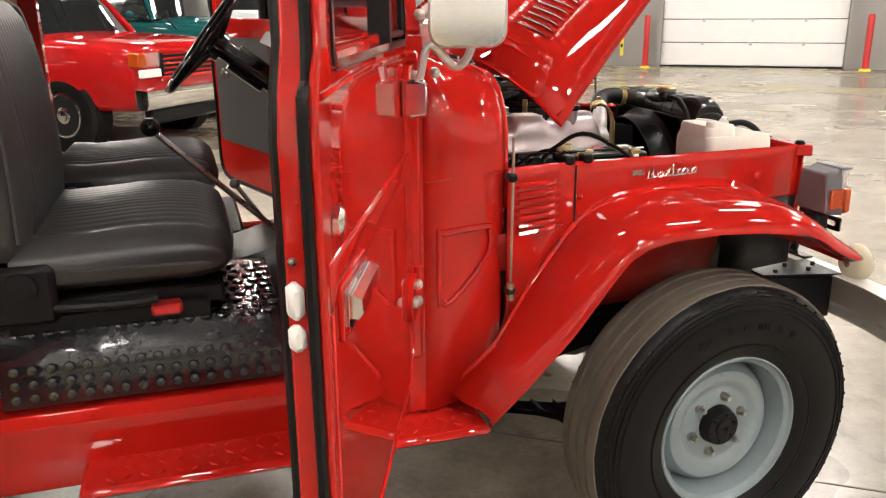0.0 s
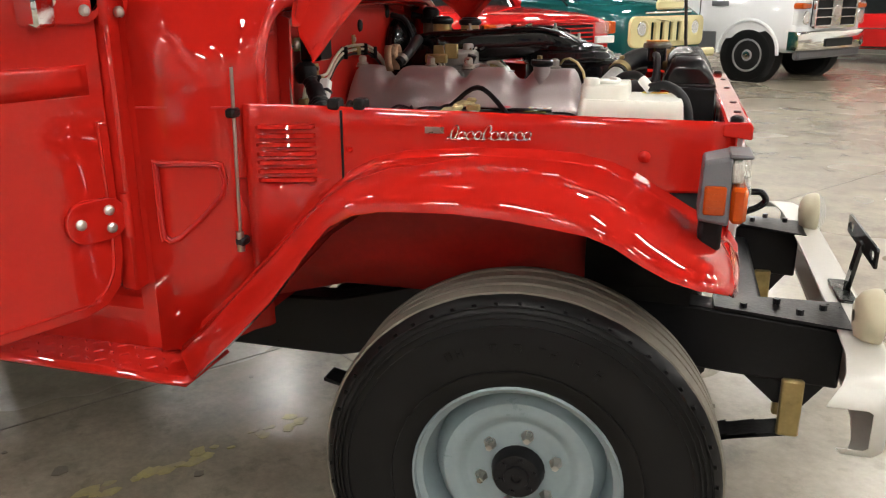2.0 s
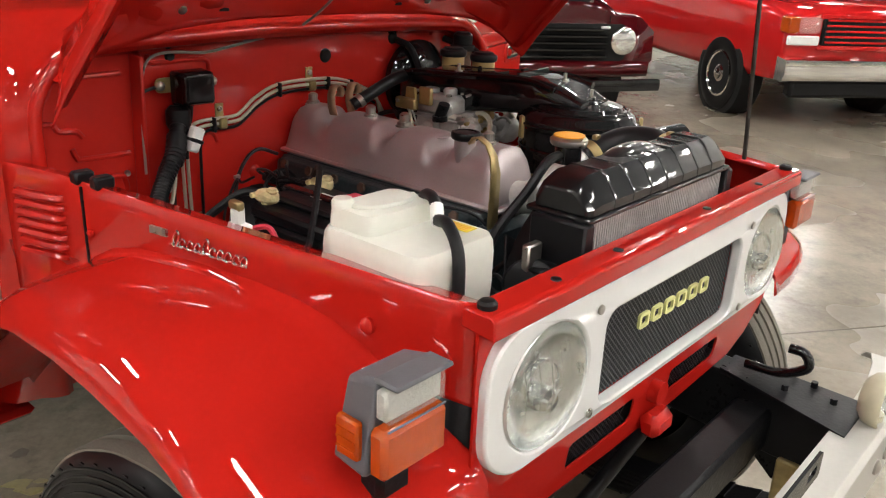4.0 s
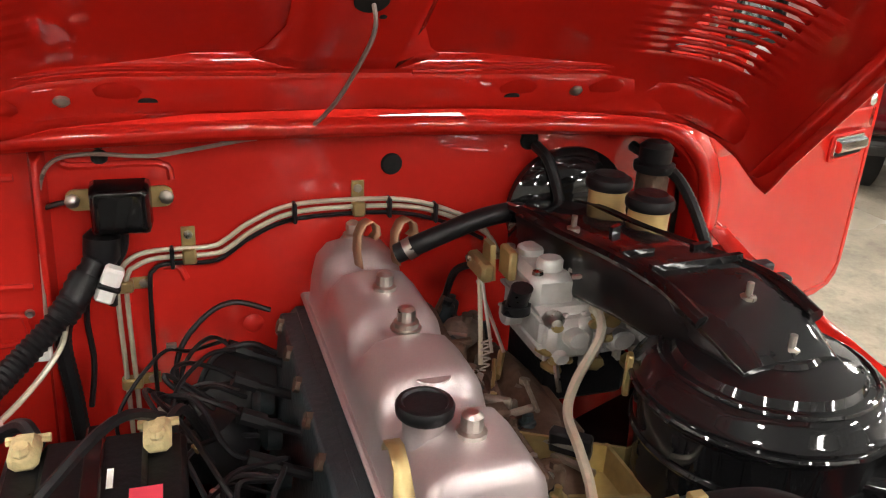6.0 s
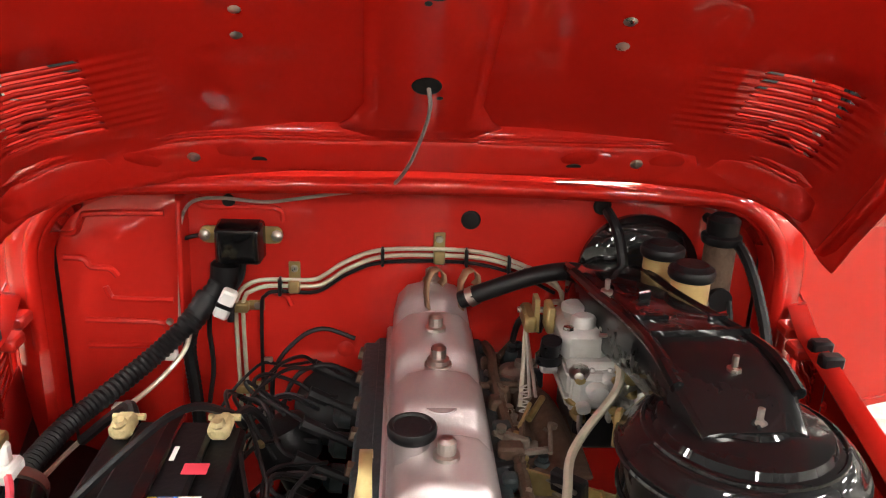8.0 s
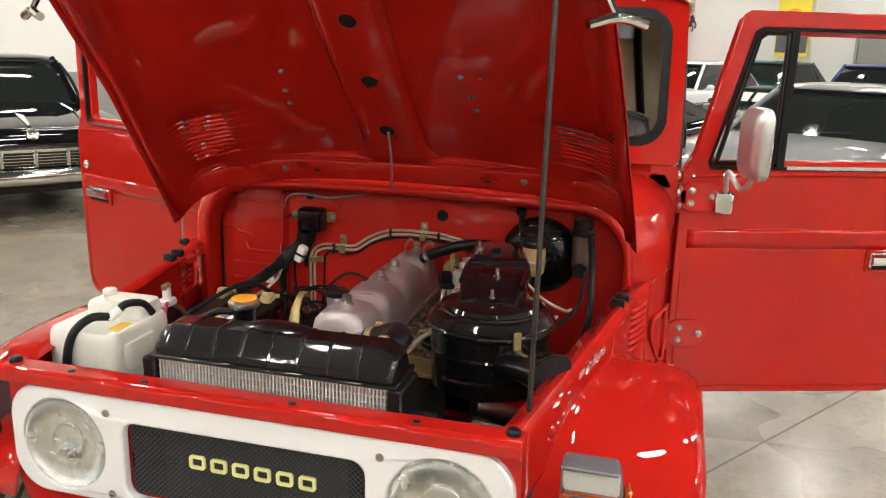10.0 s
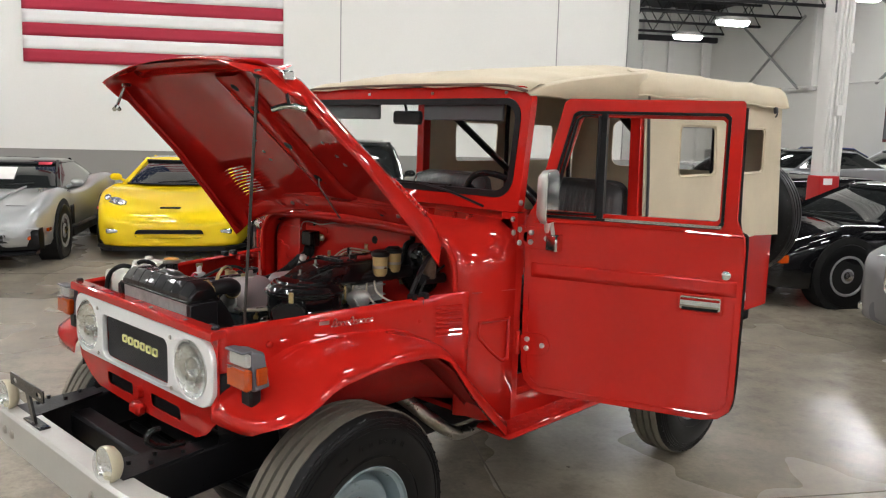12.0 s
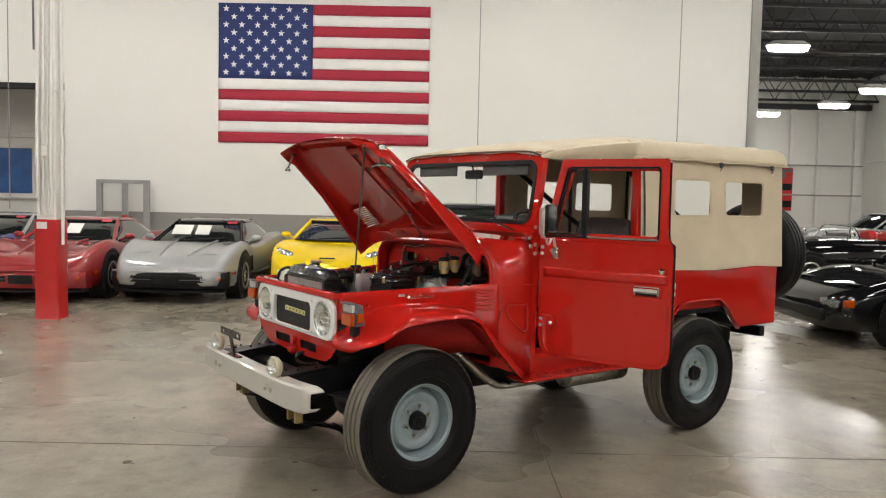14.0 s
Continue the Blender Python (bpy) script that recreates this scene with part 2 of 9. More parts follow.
CORRODED = mat("corroded_terminal", (0.60, 0.50, 0.26), 0.7, var=0.3, scale=40, bump=0.4, bscale=120)
RIBGLASS = mat("ribbed_lamp_glass", (0.97, 0.98, 0.96), 0.02, trans=1.0, var=0.0, rvar=0.0, ior=1.16)
RODSTEEL = mat("dark_rod_steel", (0.06, 0.055, 0.05), 0.4, metal=0.7, var=0.3, scale=30)
GREYCARD = mat("grey_vinyl_card", (0.045, 0.045, 0.047), 0.55, var=0.12, fine=200, bump=0.12, bscale=400)
PADMAT = mat("shiny_black_mat", (0.020, 0.021, 0.024), 0.20, coat=0.8, coat_rough=0.08, var=0.25, scale=6, bump=0.30, bscale=16)
WASHTUBE = mat("aged_clear_tube", (0.30, 0.25, 0.22), 0.3, var=0.15, trans=0.3)
REFLECT = mat("silvered_reflector", (0.86, 0.88, 0.86), 0.26, metal=1.0, var=0.03, scale=30, rvar=0.1)
GLASS = mat("clear_glass", (0.96, 0.98, 0.97), 0.02, trans=1.0, var=0.0, rvar=0.0, ior=1.12)
LENS = mat("lamp_glass", (0.80, 0.81, 0.76), 0.08, alpha=0.16, trans=0.0, var=0.02, bump=0.25, bscale=60, ior=1.3)
PLASTIC = mat("clear_vinyl_window", (0.985, 0.985, 0.975), 0.06, trans=1.0, var=0.0, ior=1.04, bump=0.05, bscale=14)
AMBER = mat("amber_lens", (0.60, 0.085, 0.005), 0.12, trans=0.25, coat=0.6, var=0.06, bump=0.15, bscale=90)
GREYPL = mat("grey_plastic", (0.11, 0.11, 0.12), 0.45, var=0.12, bump=0.06)
TANKPL = mat("milky_plastic", (0.78, 0.78, 0.70), 0.42, var=0.05, scale=8, trans=0.12)
CASTING = mat("brown_grey_casting", (0.20, 0.165, 0.135), 0.5, metal=0.5, var=0.35, scale=22, bump=0.25, bscale=120)
STRAP = mat("tan_strap", (0.34, 0.20, 0.12), 0.5, metal=0.3, var=0.25, scale=25)
PALELENS = mat("pale_lens_backing", (0.50, 0.49, 0.45), 0.3, var=0.15, scale=60, fine=200, bump=0.3, bscale=180)
RESV = mat("yellowed_plastic", (0.50, 0.36, 0.15), 0.4, var=0.15, scale=25, trans=0.15)
YELLOW = mat("yellow_print", (0.80, 0.66, 0.06), 0.5, var=0.05)
ORANGE = mat("orange_label", (0.75, 0.33, 0.03), 0.4, var=0.12, scale=60)
LABEL = mat("white_label", (0.78, 0.78, 0.75), 0.5, var=0.04)
BLUE = mat("blue_print", (0.03, 0.12, 0.45), 0.5, var=0.05)
PINK = mat("red_print", (0.62, 0.05, 0.08), 0.5, var=0.05)
PIPE = mat("pale_plated_pipe", (0.56, 0.53, 0.42), 0.35, metal=0.4, var=0.12, scale=20)
GRILLEBLK = mat("black_grille_plastic", (0.016, 0.016, 0.017), 0.4, var=0.2, bump=0.05)
FRAMEGREY = mat("grey_galvanised_frame", (0.30, 0.30, 0.29), 0.5, metal=0.2, var=0.1)
# Near-black: painted shade for hollows and openings, also black print and plugs
DARK = mat("near_black_shade_and_print", (0.004, 0.004, 0.004), 0.9, var=0.1)
FINS = mat("radiator_fins", (0.55, 0.55, 0.53), 0.45, metal=0.25, var=0.25, scale=30, bump=0.3, bscale=300)
MESHGREY = mat("dark_mesh_paint", (0.040, 0.040, 0.043), 0.4, var=0.2, scale=20)
LETTER = mat("pale_yellow_letters", (0.80, 0.78, 0.34), 0.4, var=0.05)
CONCRETE_WALL = mat("white_wall_paint", (0.74, 0.735, 0.70), 0.7, var=0.03, scale=0.6, fine=30, bump=0.06, bscale=60)
GREY_WALL = mat("grey_wall_paint", (0.26, 0.25, 0.235), 0.6, var=0.06, scale=0.8, bump=0.06, bscale=60)
DECK = mat("dark_roof_deck", (0.022, 0.022, 0.024), 0.8, var=0.2, scale=1)
TRUSS = mat("dark_steel_truss", (0.016, 0.016, 0.018), 0.6, var=0.2)
COLRED = mat("red_column_paint", (0.46, 0.012, 0.012), 0.4, coat=0.3, var=0.1, scale=3, stain=(0.3, 0.02, 0.02))
COLWHITE = mat("white_column_paint", (0.72, 0.71, 0.68), 0.45, var=0.06, scale=3, bump=0.1, bscale=12)
DOORWHITE = mat("door_panel_white", (0.72, 0.73, 0.72), 0.4, var=0.03)
LAMPMAT = mat("lamp_glow", (1.0, 0.955, 0.88), 0.5, var=0.0, emit=LAMP)


def floor_material():
    """Worn, sealed concrete: cloudy tone, trowel mottling, grit, dark drips and dull scuffs."""
    m = mat("polished_concrete", (0.27, 0.240, 0.192), 0.3, var=0.0, rvar=0.0)
    nt = m.node_tree
    b = nt.nodes["Principled BSDF"]
    N, L = nt.nodes.new, nt.links.new
    co = N("ShaderNodeTexCoord")

    def noise(scale, detail, rough, shift=0.0):
        n, mp = N("ShaderNodeTexNoise"), N("ShaderNodeMapping")
        mp.inputs["Location"].default_value = (shift, shift * 1.7, 0)
        L(co.outputs["Object"], mp.inputs[0])
        L(mp.outputs[0], n.inputs["Vector"])
        n.inputs["Scale"].default_value, n.inputs["Detail"].default_value, n.inputs["Roughness"].default_value = scale, detail, rough
        return n.outputs["Fac"]

    def span(v, a, z, lo, hi):
        r = N("ShaderNodeMapRange")
        r.inputs["From Min"].default_value, r.inputs["From Max"].default_value = a, z
        r.inputs["To Min"].default_value, r.inputs["To Max"].default_value = lo, hi
        r.interpolation_type = "SMOOTHSTEP"
        L(v, r.inputs["Value"])
        return r.outputs[0]

    def times(c, f):
        x = N("ShaderNodeMix")
        x.data_type, x.blend_type = "RGBA", "MULTIPLY"
        x.inputs[0].default_value = 1.0
        L(c, x.inputs[6])
        L(f, x.inputs[7])
        return x.outputs[2]

    base = N("ShaderNodeRGB")
    base.outputs[0].default_value = (0.272, 0.238, 0.184, 1)
    c = times(base.outputs[0], span(noise(0.35, 6, 0.6), .3, .7, .84, 1.14))
    c = times(c, span(noise(2.6, 9, 0.68, 3.1), .36, .64, .84, 1.14))
    c = times(c, span(noise(38, 4, 0.7, 8.2), .25, .75, .90, 1.09))
    c = times(c, span(noise(1.3, 9, 0.7, 14.5), .44, .72, 1.03, .74))
    c = times(c, span(noise(6.5, 9, 0.72, 21.0), .50, .68, 1.02, .74))
    c = times(c, span(noise(2.3, 9, 0.74, 33.0), .50, .70, 1.0, 1.10))
    L(c, b.inputs["Base Color"])
    L(span(noise(0.5, 3, 0.5, 5.0), .3, .7, .21, .31), b.inputs["Roughness"])
    b.inputs["Coat Weight"].default_value, b.inputs["Coat Roughness"].default_value = 0.12, 0.16
    bu = N("ShaderNodeBump")
    bu.inputs["Strength"].default_value, bu.inputs["Distance"].default_value = 0.012, 0.01
    L(noise(26, 3, 0.5), bu.inputs["Height"])
    L(bu.outputs[0], b.inputs["Normal"])
    return m


FLOOR = floor_material()
JOINT = mat("brown_joint_filler", (0.13, 0.105, 0.08), 0.6, var=0.3, scale=6)
FADEDLINE = mat("faded_yellow_line", (0.34, 0.29, 0.11), 0.5, var=0.35, scale=14, stain=(0.25, 0.22, 0.16), stain_at=0.45)
PAINTLINE = mat("worn_yellow_line", (0.50, 0.40, 0.06), 0.6, var=0.3, scale=6, stain=(0.28, 0.26, 0.2), stain_at=0.5)

# ---- the hall: a runs along the flag wall, b away from it ----
HALL = Matrix.Rotation(math.atan2(-0.575, 0.818), 4, "Z")
A0, A1, B0, B1, BBACK, AEND = -20.5, 16.0, -12.83, 18.0, -34.0, -7.25
TOP = 7.6


def hall_part(name, g, mt, label="", kind="structure", parent=None, **k):
    ob = part(name, g, mt, parent, label, kind=kind, **k)
    if parent is None:
        ob.matrix_basis = HALL
    return ob


floor = hall_part("floor", G().box((A0 - .3, BBACK - .3, -0.2), (A1 + .3, B1 + .3, 0)), FLOOR, "polished grey-tan concrete floor with stains and joints", smooth=False)
for a in (-19.48, -13.38, -7.28, -1.18, 4.92, 11.02):
    hall_part("floor_joint", G().box((a - .004, BBACK, 0.0), (a + .004, B1, .0015)), JOINT, parent=floor, kind="")
for b in (-30.63, -24.53, -18.43, -12.33, -6.23, -.13, 5.97, 12.07):
    hall_part("floor_joint", G().box((A0, b - .004, 0.0), (A1, b + .004, .0018)), JOINT, parent=floor, kind="")


# remains of an old painted line, and a few dark drips beside it
rf_ = random.Random(5)
fl_, dr_ = G(), G()
for k in range(38):
    a, b = -.65 + .05 * (rf_.random() - .5) + .02 * math.sin(k), -.15 - 1.05 * rf_.random()
    r = .008 + .022 * rf_.random() ** 2
    pts = [(a + r * (.6 + .8 * rf_.random()) * math.cos(q), b + 1.5 * r * (.6 + .8 * rf_.random()) * math.sin(q)) for q in [2 * math.pi * n / 9 for n in range(9)]]
    fl_.hull([(u, v, z) for u, v in pts for z in (0, .0008 + .00006 * k)])
for k in range(34):
    a, b = -1.6 + 3.4 * rf_.random(), -2.4 + 4.2 * rf_.random()
    r = .008 + .030 * rf_.random() ** 3
    pts = [(a + r * (.7 + .6 * rf_.random()) * math.cos(q), b + r * (.7 + .6 * rf_.random()) * math.sin(q)) for q in [2 * math.pi * n / 10 for n in range(10)]]
    dr_.hull([(u, v, z) for u, v in pts for z in (0, .0007 + .00006 * k)])
hall_part("old_line_remains", fl_, FADEDLINE, "flaked remains of an old yellow floor line", parent=floor, kind="stuff")
hall_part("oil_drips", dr_, JOINT, "small dark drips on the concrete", parent=floor, kind="stuff")


def wall(name, a0, b0, a1, b1, holes=(), grey=1.12, label="white painted block wall above a grey dado"):
    """Wall 0.25 thick along a line, with a grey dado; holes are (start, end, height) along it."""
    p, q = V(a0, b0, 0), V(a1, b1, 0)
    L = (q - p).length
    d = (q - p) / L
    n = V(-d.y, d.x, 0)
    place = lambda u, v, w: tuple(p + d * u + n * w + V(0, 0, v))
    up = [(0, grey)]
    low = []
    s = 0.0
    for h0, h1, hz in sorted(holes):
        low.append((s, h0))
        up += [(h0, grey), (h0, hz), (h1, hz), (h1, grey)]
        s = h1
    low.append((s, L))
    up += [(L, grey), (L, TOP), (0, TOP)]
    w = hall_part(name, G().plate(up, [], place, 0.25), CONCRETE_WALL, label, smooth=False)
    for s0, s1 in low:
        if s1 - s0 > .02:
            hall_part("dado", G().plate([(s0, 0), (s1, 0), (s1, grey), (s0, grey)], [], lambda u, v, t: place(u, v, t - .003), 0.25), GREY_WALL, parent=w, kind="", smooth=False)
    return w


wall("wall_flag", A1, B0, AEND, B0, holes=[(A1 - 14.5, A1 - 7.7, 3.85)])
wall("wall_return", AEND, B0, AEND, BBACK, grey=0.02, label="white partition wall")
wall("wall_back", AEND, BBACK, A0, BBACK, grey=0.02, label="far white block wall")
wall("wall_side", A0, BBACK, A0, B1, grey=1.0)
wall("wall_door", A0, B1, A1, B1, holes=[(-.83 - A0, 3.17 - A0, 4.2)], grey=1.75, label="white wall with a tall grey dado")
wall("wall_end", A1, B1, A1, B0, grey=1.12)
wall("wall_next_room", A1, B0 - 12, AEND, B0 - 12, grey=.02, label="white wall of the next room")
hall_part("ceiling", G().box((A0, BBACK, TOP), (A1, B1, TOP + .2)), DECK, "dark steel roof deck", smooth=False)

# the next room: a pale partition with a tinted window behind the opening
BLUEGLASS = mat("blue_tinted_glass", (0.02, 0.11, 0.36), 0.08, var=0.35, scale=3, coat=0.6)
hall_part("wall_partition", G().plate([(8.9, 0), (14.8, 0), (14.8, 4.6), (8.9, 4.6)], [rrect(9.98, 1.42, 11.3, 2.62, .02, 2)], lambda u, v, w: (u, -16.0 - w, v), .12), CONCRETE_WALL, "pale partition with a window in the next room", smooth=False)
wn = thing("window_partition", "blue tinted window in a white frame", "window", "", HALL)
tagged(wn, kind="structure")
part("pane", G().box((9.98, -16.06, 1.42), (11.3, -16.05, 2.62)), BLUEGLASS, wn)
part("window_frame", G().plate(rrect(9.92, 1.36, 11.36, 2.68, .02, 2), [rrect(10.0, 1.45, 11.28, 2.60, .02, 2)], lambda u, v, w: (u, -15.99 + w, v), .03), COLWHITE, wn)
part("window_sill", G().box((9.86, -16.0, 1.30), (11.42, -15.90, 1.36), .006), COLWHITE, wn)
hall_part("partition_beam", G().box((8.8, -16.0, 2.86), (14.8, -15.88, 3.02), .01), COLWHITE, "white beam across the partition")
hall_part("opening_lintel", G().box((7.7, B0 - .27, 3.73), (14.5, B0 - .02, 3.849), .01), DECK, "dark lintel over the opening")
# panel seams on the flag wall
for a in (-1.23, -5.53, -7.03, 8.9):
    hall_part("wall_seam", G().box((a - .010, B0 + .001, 1.13), (a + .010, B0 + .010, TOP)), FRAMEGREY, "narrow vertical panel seam")

# ceiling trusses
ROWS_B = (-30, -24, -18, -8.9, -4.3, .4, 5.1, 9.8, 14.5)
for b in ROWS_B + (-33, -27, -21, -15.2):
    g = G()
    g.box((A0, b - .06, 6.35), (A1, b + .06, 6.45)).box((A0, b - .06, 7.25), (A1, b + .06, 7.35))
    a = A0
    while a < A1 - 1:
        g.cyl((a, b, 6.4), (a + .6, b, 7.3), .022, n=5).cyl((a + .6, b, 7.3), (a + 1.2, b, 6.4), .022, n=5)
        a += 1.2
    hall_part("roof_truss", g, TRUSS, "dark open-web steel roof truss", smooth=False)


def hanging_lamp():
    lamp = thing("hanging_lamp", "white oval high-bay lamp hung under the roof trusses", "lamp", "hall lamps")
    part("housing", G().loft([[(x * s, y * s, z) for x, y in rrect(-.62, -.17, .62, .17, .16)] for s, z in ((.75, .14), (1, .05), (1.03, 0))]), COLWHITE, lamp)
    part("diffuser", G().loft([[(x * s, y * s, z) for x, y in rrect(-.60, -.15, .60, .15, .145)] for s, z in ((1, .0), (.98, -.06), (.93, -.12), (.80, -.15))]), LAMPMAT, lamp, "glowing white diffuser")
    for x in (-.45, .45):
        part("hanger", G().cyl((x, 0, .12), (x, 0, 1.2), .006, n=5), TRUSS, lamp)
    return lamp


lamp0 = hanging_lamp()
# Last six lamps are unseen, added to brighten the side wall and next room
spots = [(a, b) for a in (-17.2, -12.2, -7.2, -2.4, 2.6, 6.4, 10.6) for b in ROWS_B if b > B0] + [(-10.4, -19.0), (-14.3, -30.4), (-15.6, -27.0), (-15.0, -22.7), (-18.2, -20.5), (-18.2, -14.5), (-15.0, -14.5), (-4.0, -18.0), (2.6, -18.0), (9.0, -18.0)]
for i, (a, b) in enumerate(spots):
    m = HALL @ pose(a, b, 6.15 if b > -22 else 5.5, 0, 0, 0)
    if i == 0:
        lamp0.matrix_basis = m
    else:
        copy_thing(lamp0, m)


# flag
def cloth(u0, u1, v0, v1, nu, nv, dep):
    rows = []
    for j in range(nv + 1):
        v = v0 + (v1 - v0) * j / nv
        rows.append([(u0 + (u1 - u0) * i / nu, B0 + .03 + dep + .008 * math.sin((u0 + (u1 - u0) * i / nu) * 4.1 + v * 1.3) + .006 * math.sin(v * 5 + i), v) for i in range(nu + 1)])
    return G().grid(rows)


FLAGRED = mat("flag_red", (0.36, 0.02, 0.045), 0.75, var=0.06, bump=0.15, bscale=80)
FLAGBLUE = mat("flag_blue", (0.02, 0.035, 0.14), 0.75, var=0.06, bump=0.15, bscale=80)
FLAGWHITE = mat("flag_white", (0.76, 0.75, 0.74), 0.75, var=0.04, bump=0.15, bscale=80)
flag = thing("flag", "large striped cloth flag with a starred blue field on the wall", "flag")
flag.matrix_basis = HALL
FL, FR, FT, FB = 4.37, -.16, 5.62, 2.66
hgt = (FT - FB) / 13
for i in range(13):
    z1 = FT - i * hgt
    u0 = FL - 2.02 if i < 7 else FL
    part("stripe", cloth(u0, FR, z1 - hgt, z1, 40, 3, 0), FLAGRED if i % 2 == 0 else FLAGWHITE, flag, solid=.002)
part("canton", cloth(FL, FL - 2.02, FT - 7 * hgt, FT, 20, 8, 0), FLAGBLUE, flag, "blue starred field", solid=.002)
star = [(math.sin(math.pi * k / 5) * (.075 if k % 2 == 0 else .03), math.cos(math.pi * k / 5) * (.075 if k % 2 == 0 else .03)) for k in range(10)]
for r in range(9):
    for c in range(6 if r % 2 == 0 else 5):
        cx = FL - 2.02 * ((c + .5 if r % 2 == 0 else c + 1) / 6)
        cz = FT - 7 * hgt * (r + .75) / 9.5
        part("star", G().plate([(cx + u, cz + v) for u, v in star], [], lambda u, v, w: (u, B0 + .052 + w, v), .004), FLAGWHITE, flag, smooth=False)

# columns
def column(a, b, red=1.20):
    c = thing("column", "white steel column with a red painted base and conduits", "column", "hall columns")
    c.matrix_basis = HALL @ pose(a, b, 0)
    part("base_wrap", G().loft([[(x, y, z) for x, y in rrect(-k, -k, k, k, .03, 4)] for z, k in ((0, .150), (.02, .142), (.45, .139), (.8, .142), (red - .01, .140), (red, .132))]), COLRED, c, "red painted lower part")
    part("post", G().loft([[(x, y, z) for x, y in rrect(-.118, -.118, .118, .118, .02, 4)] for z in (red, TOP)]), COLWHITE, c, "white painted upper part")
    for x, r in ((-.085, .020), (-.045, .013), (.01, .017), (.075, .024)):
        part("conduit", G().tube([(x, .135, red + .05), (x + .012, .138, 2.2), (x - .008, .136, 3.6), (x, .135, TOP)], r, n=8), COLWHITE, c)
    part("pipe", G().cyl((-.165, .05, red - .3), (-.165, .05, TOP), .022, n=10), COLWHITE, c)
    part("cable_pair", G().tube([(.12, .10, 4.6), (.135, .11, 3.9), (.128, .12, 3.2)], .012, n=6), GREYPL, c)
    part("junction_box", G().box((-.05, .13, 1.95), (.03, .18, 2.08), .008).box((-.15, .10, 2.72), (-.10, .16, 2.84), .008), COLWHITE, c)
    part("sign", G().box((-.02, .142, red - .11), (.10, .152, red - .03)), LABEL, c, "small white label")


column(4.21, -5.0)
for q in ((-6.95, -6.2), (-12.15, 5.0), (12.2, -5.0), (12.2, 8)):
    column(*q)

# roller door and the things beside it
rd = thing("roller_door", "white sectional garage door with rows of small fixings", "door")
rd.matrix_basis = HALL
tagged(rd, kind="structure")
for i in range(8):
    g = G().box((-.83, B1 + .06, .04 + i * .53), (3.17, B1 + .11, .04 + i * .53 + .515), .012)
    p = part("panel", g, DOORWHITE, rd)
    for a in (.1, 1.17, 2.3):
        part("hinge", G().box((a - .03, B1 + .05, i * .53 + .5), (a + .03, B1 + .058, i * .53 + .58)), STEEL, p)
part("bottom_seal", G().box((-.83, B1 + .05, 0), (3.17, B1 + .12, .04)), RUBBER, rd)
for a in (-.89, 3.23):
    part("track", G().box((a - .05, B1 - .12, 0), (a + .05, B1 - .01, 4.3)), GREY_WALL, rd)
for a in (-1.15, 3.55):
    bo = thing("bollard", "red steel guard post with a yellow base beside the door", "bollard", "door guard posts", HALL @ pose(a, B1 - .5, 0))
    part("post", G().lathe([(.07, 0), (.07, 1.15), (.05, 1.2), (.0, 1.21)], n=14), COLRED, bo)
    part("base_ring", G().lathe([(.12, 0), (.12, .03), (.08, .05)], n=14), YELLOW, bo)


def ladder():
    l = thing("step_ladder", "red fibreglass stepladder with pale treads leaning at the wall", "ladder")
    for s in (-1, 1):
        part("rail", G().hull([(s * (.30 - .0), -.35, 0), (s * .24, -.35, 0), (s * .30, -.30, 0), (s * .24, -.30, 0), (s * .2, .02, 2.4), (s * .15, .02, 2.4), (s * .2, .06, 2.4), (s * .15, .06, 2.4)]), COLRED, l)
        part("rear_rail", G().hull([(s * .34, .12, 0), (s * .31, .12, 0), (s * .34, .15, 0), (s * .2, .08, 2.35), (s * .17, .08, 2.35), (s * .2, .1, 2.35)]), COLRED, l)
    for i in range(7):
        z = .3 + i * .3
        w = .27 - .1 * z / 2.4
        part("tread", G().box((-w, -.35 + .155 * z - .04, z), (w, -.35 + .155 * z + .06, z + .03)), STEEL, l)
    part("cap", G().box((-.21, -.02, 2.4), (.21, .12, 2.45), .01), COLRED, l)
    return l


ladder().matrix_basis = HALL @ pose(-2.75, B1 - .3, 0)
lv = thing("spirit_level", "long yellow level standing against the grey wall", "level", "", HALL @ pose(-1.75, B1 - .06, 0, 4, 0, 0))
part("body", G().box((-.04, -.02, .25), (.04, .01, 1.75), .005), YELLOW, lv)
for z in (.45, 1.0, 1.5):
    part("vial", G().box((-.025, -.024, z), (.025, -.02, z + .08)), DARK, lv)
bin_ = thing("yellow_tool", "small yellow floor tool by the wall", "tool", "", HALL @ pose(-3.75, B1 - .5, 0))
part("body", G().hull([(-.22, -.12, 0), (.22, -.12, 0), (.22, .12, 0), (-.22, .12, 0), (-.12, 0, .26), (.14, 0, .26)]), YELLOW, bin_)
part("handle", G().tube([(-.2, .1, .1), (-.25, .2, .7), (-.1, .22, .85)], .014), GREYPL, bin_)

for a0, b0, a1, b1 in ((-4.6, 12.9, 6, 12.9), (-4.6, 17.2, 6, 17.2), (-1.0, 5, -1.0, 12.9), (-4.6, 16.4, -1, 16.4)):
    n = 14
    for i in range(n):
        if random.random() < .25:
            continue
        p, q = V(a0, b0, 0).lerp(V(a1, b1, 0), i / n), V(a0, b0, 0).lerp(V(a1, b1, 0), (i + .92) / n)
        hall_part("painted_line", G().box((p.x - .05 * (a0 == a1), p.y - .05 * (b0 == b1), 0), (q.x + .05 * (a0 == a1), q.y + .05 * (b0 == b1), .003)), PAINTLINE, parent=floor, kind="")

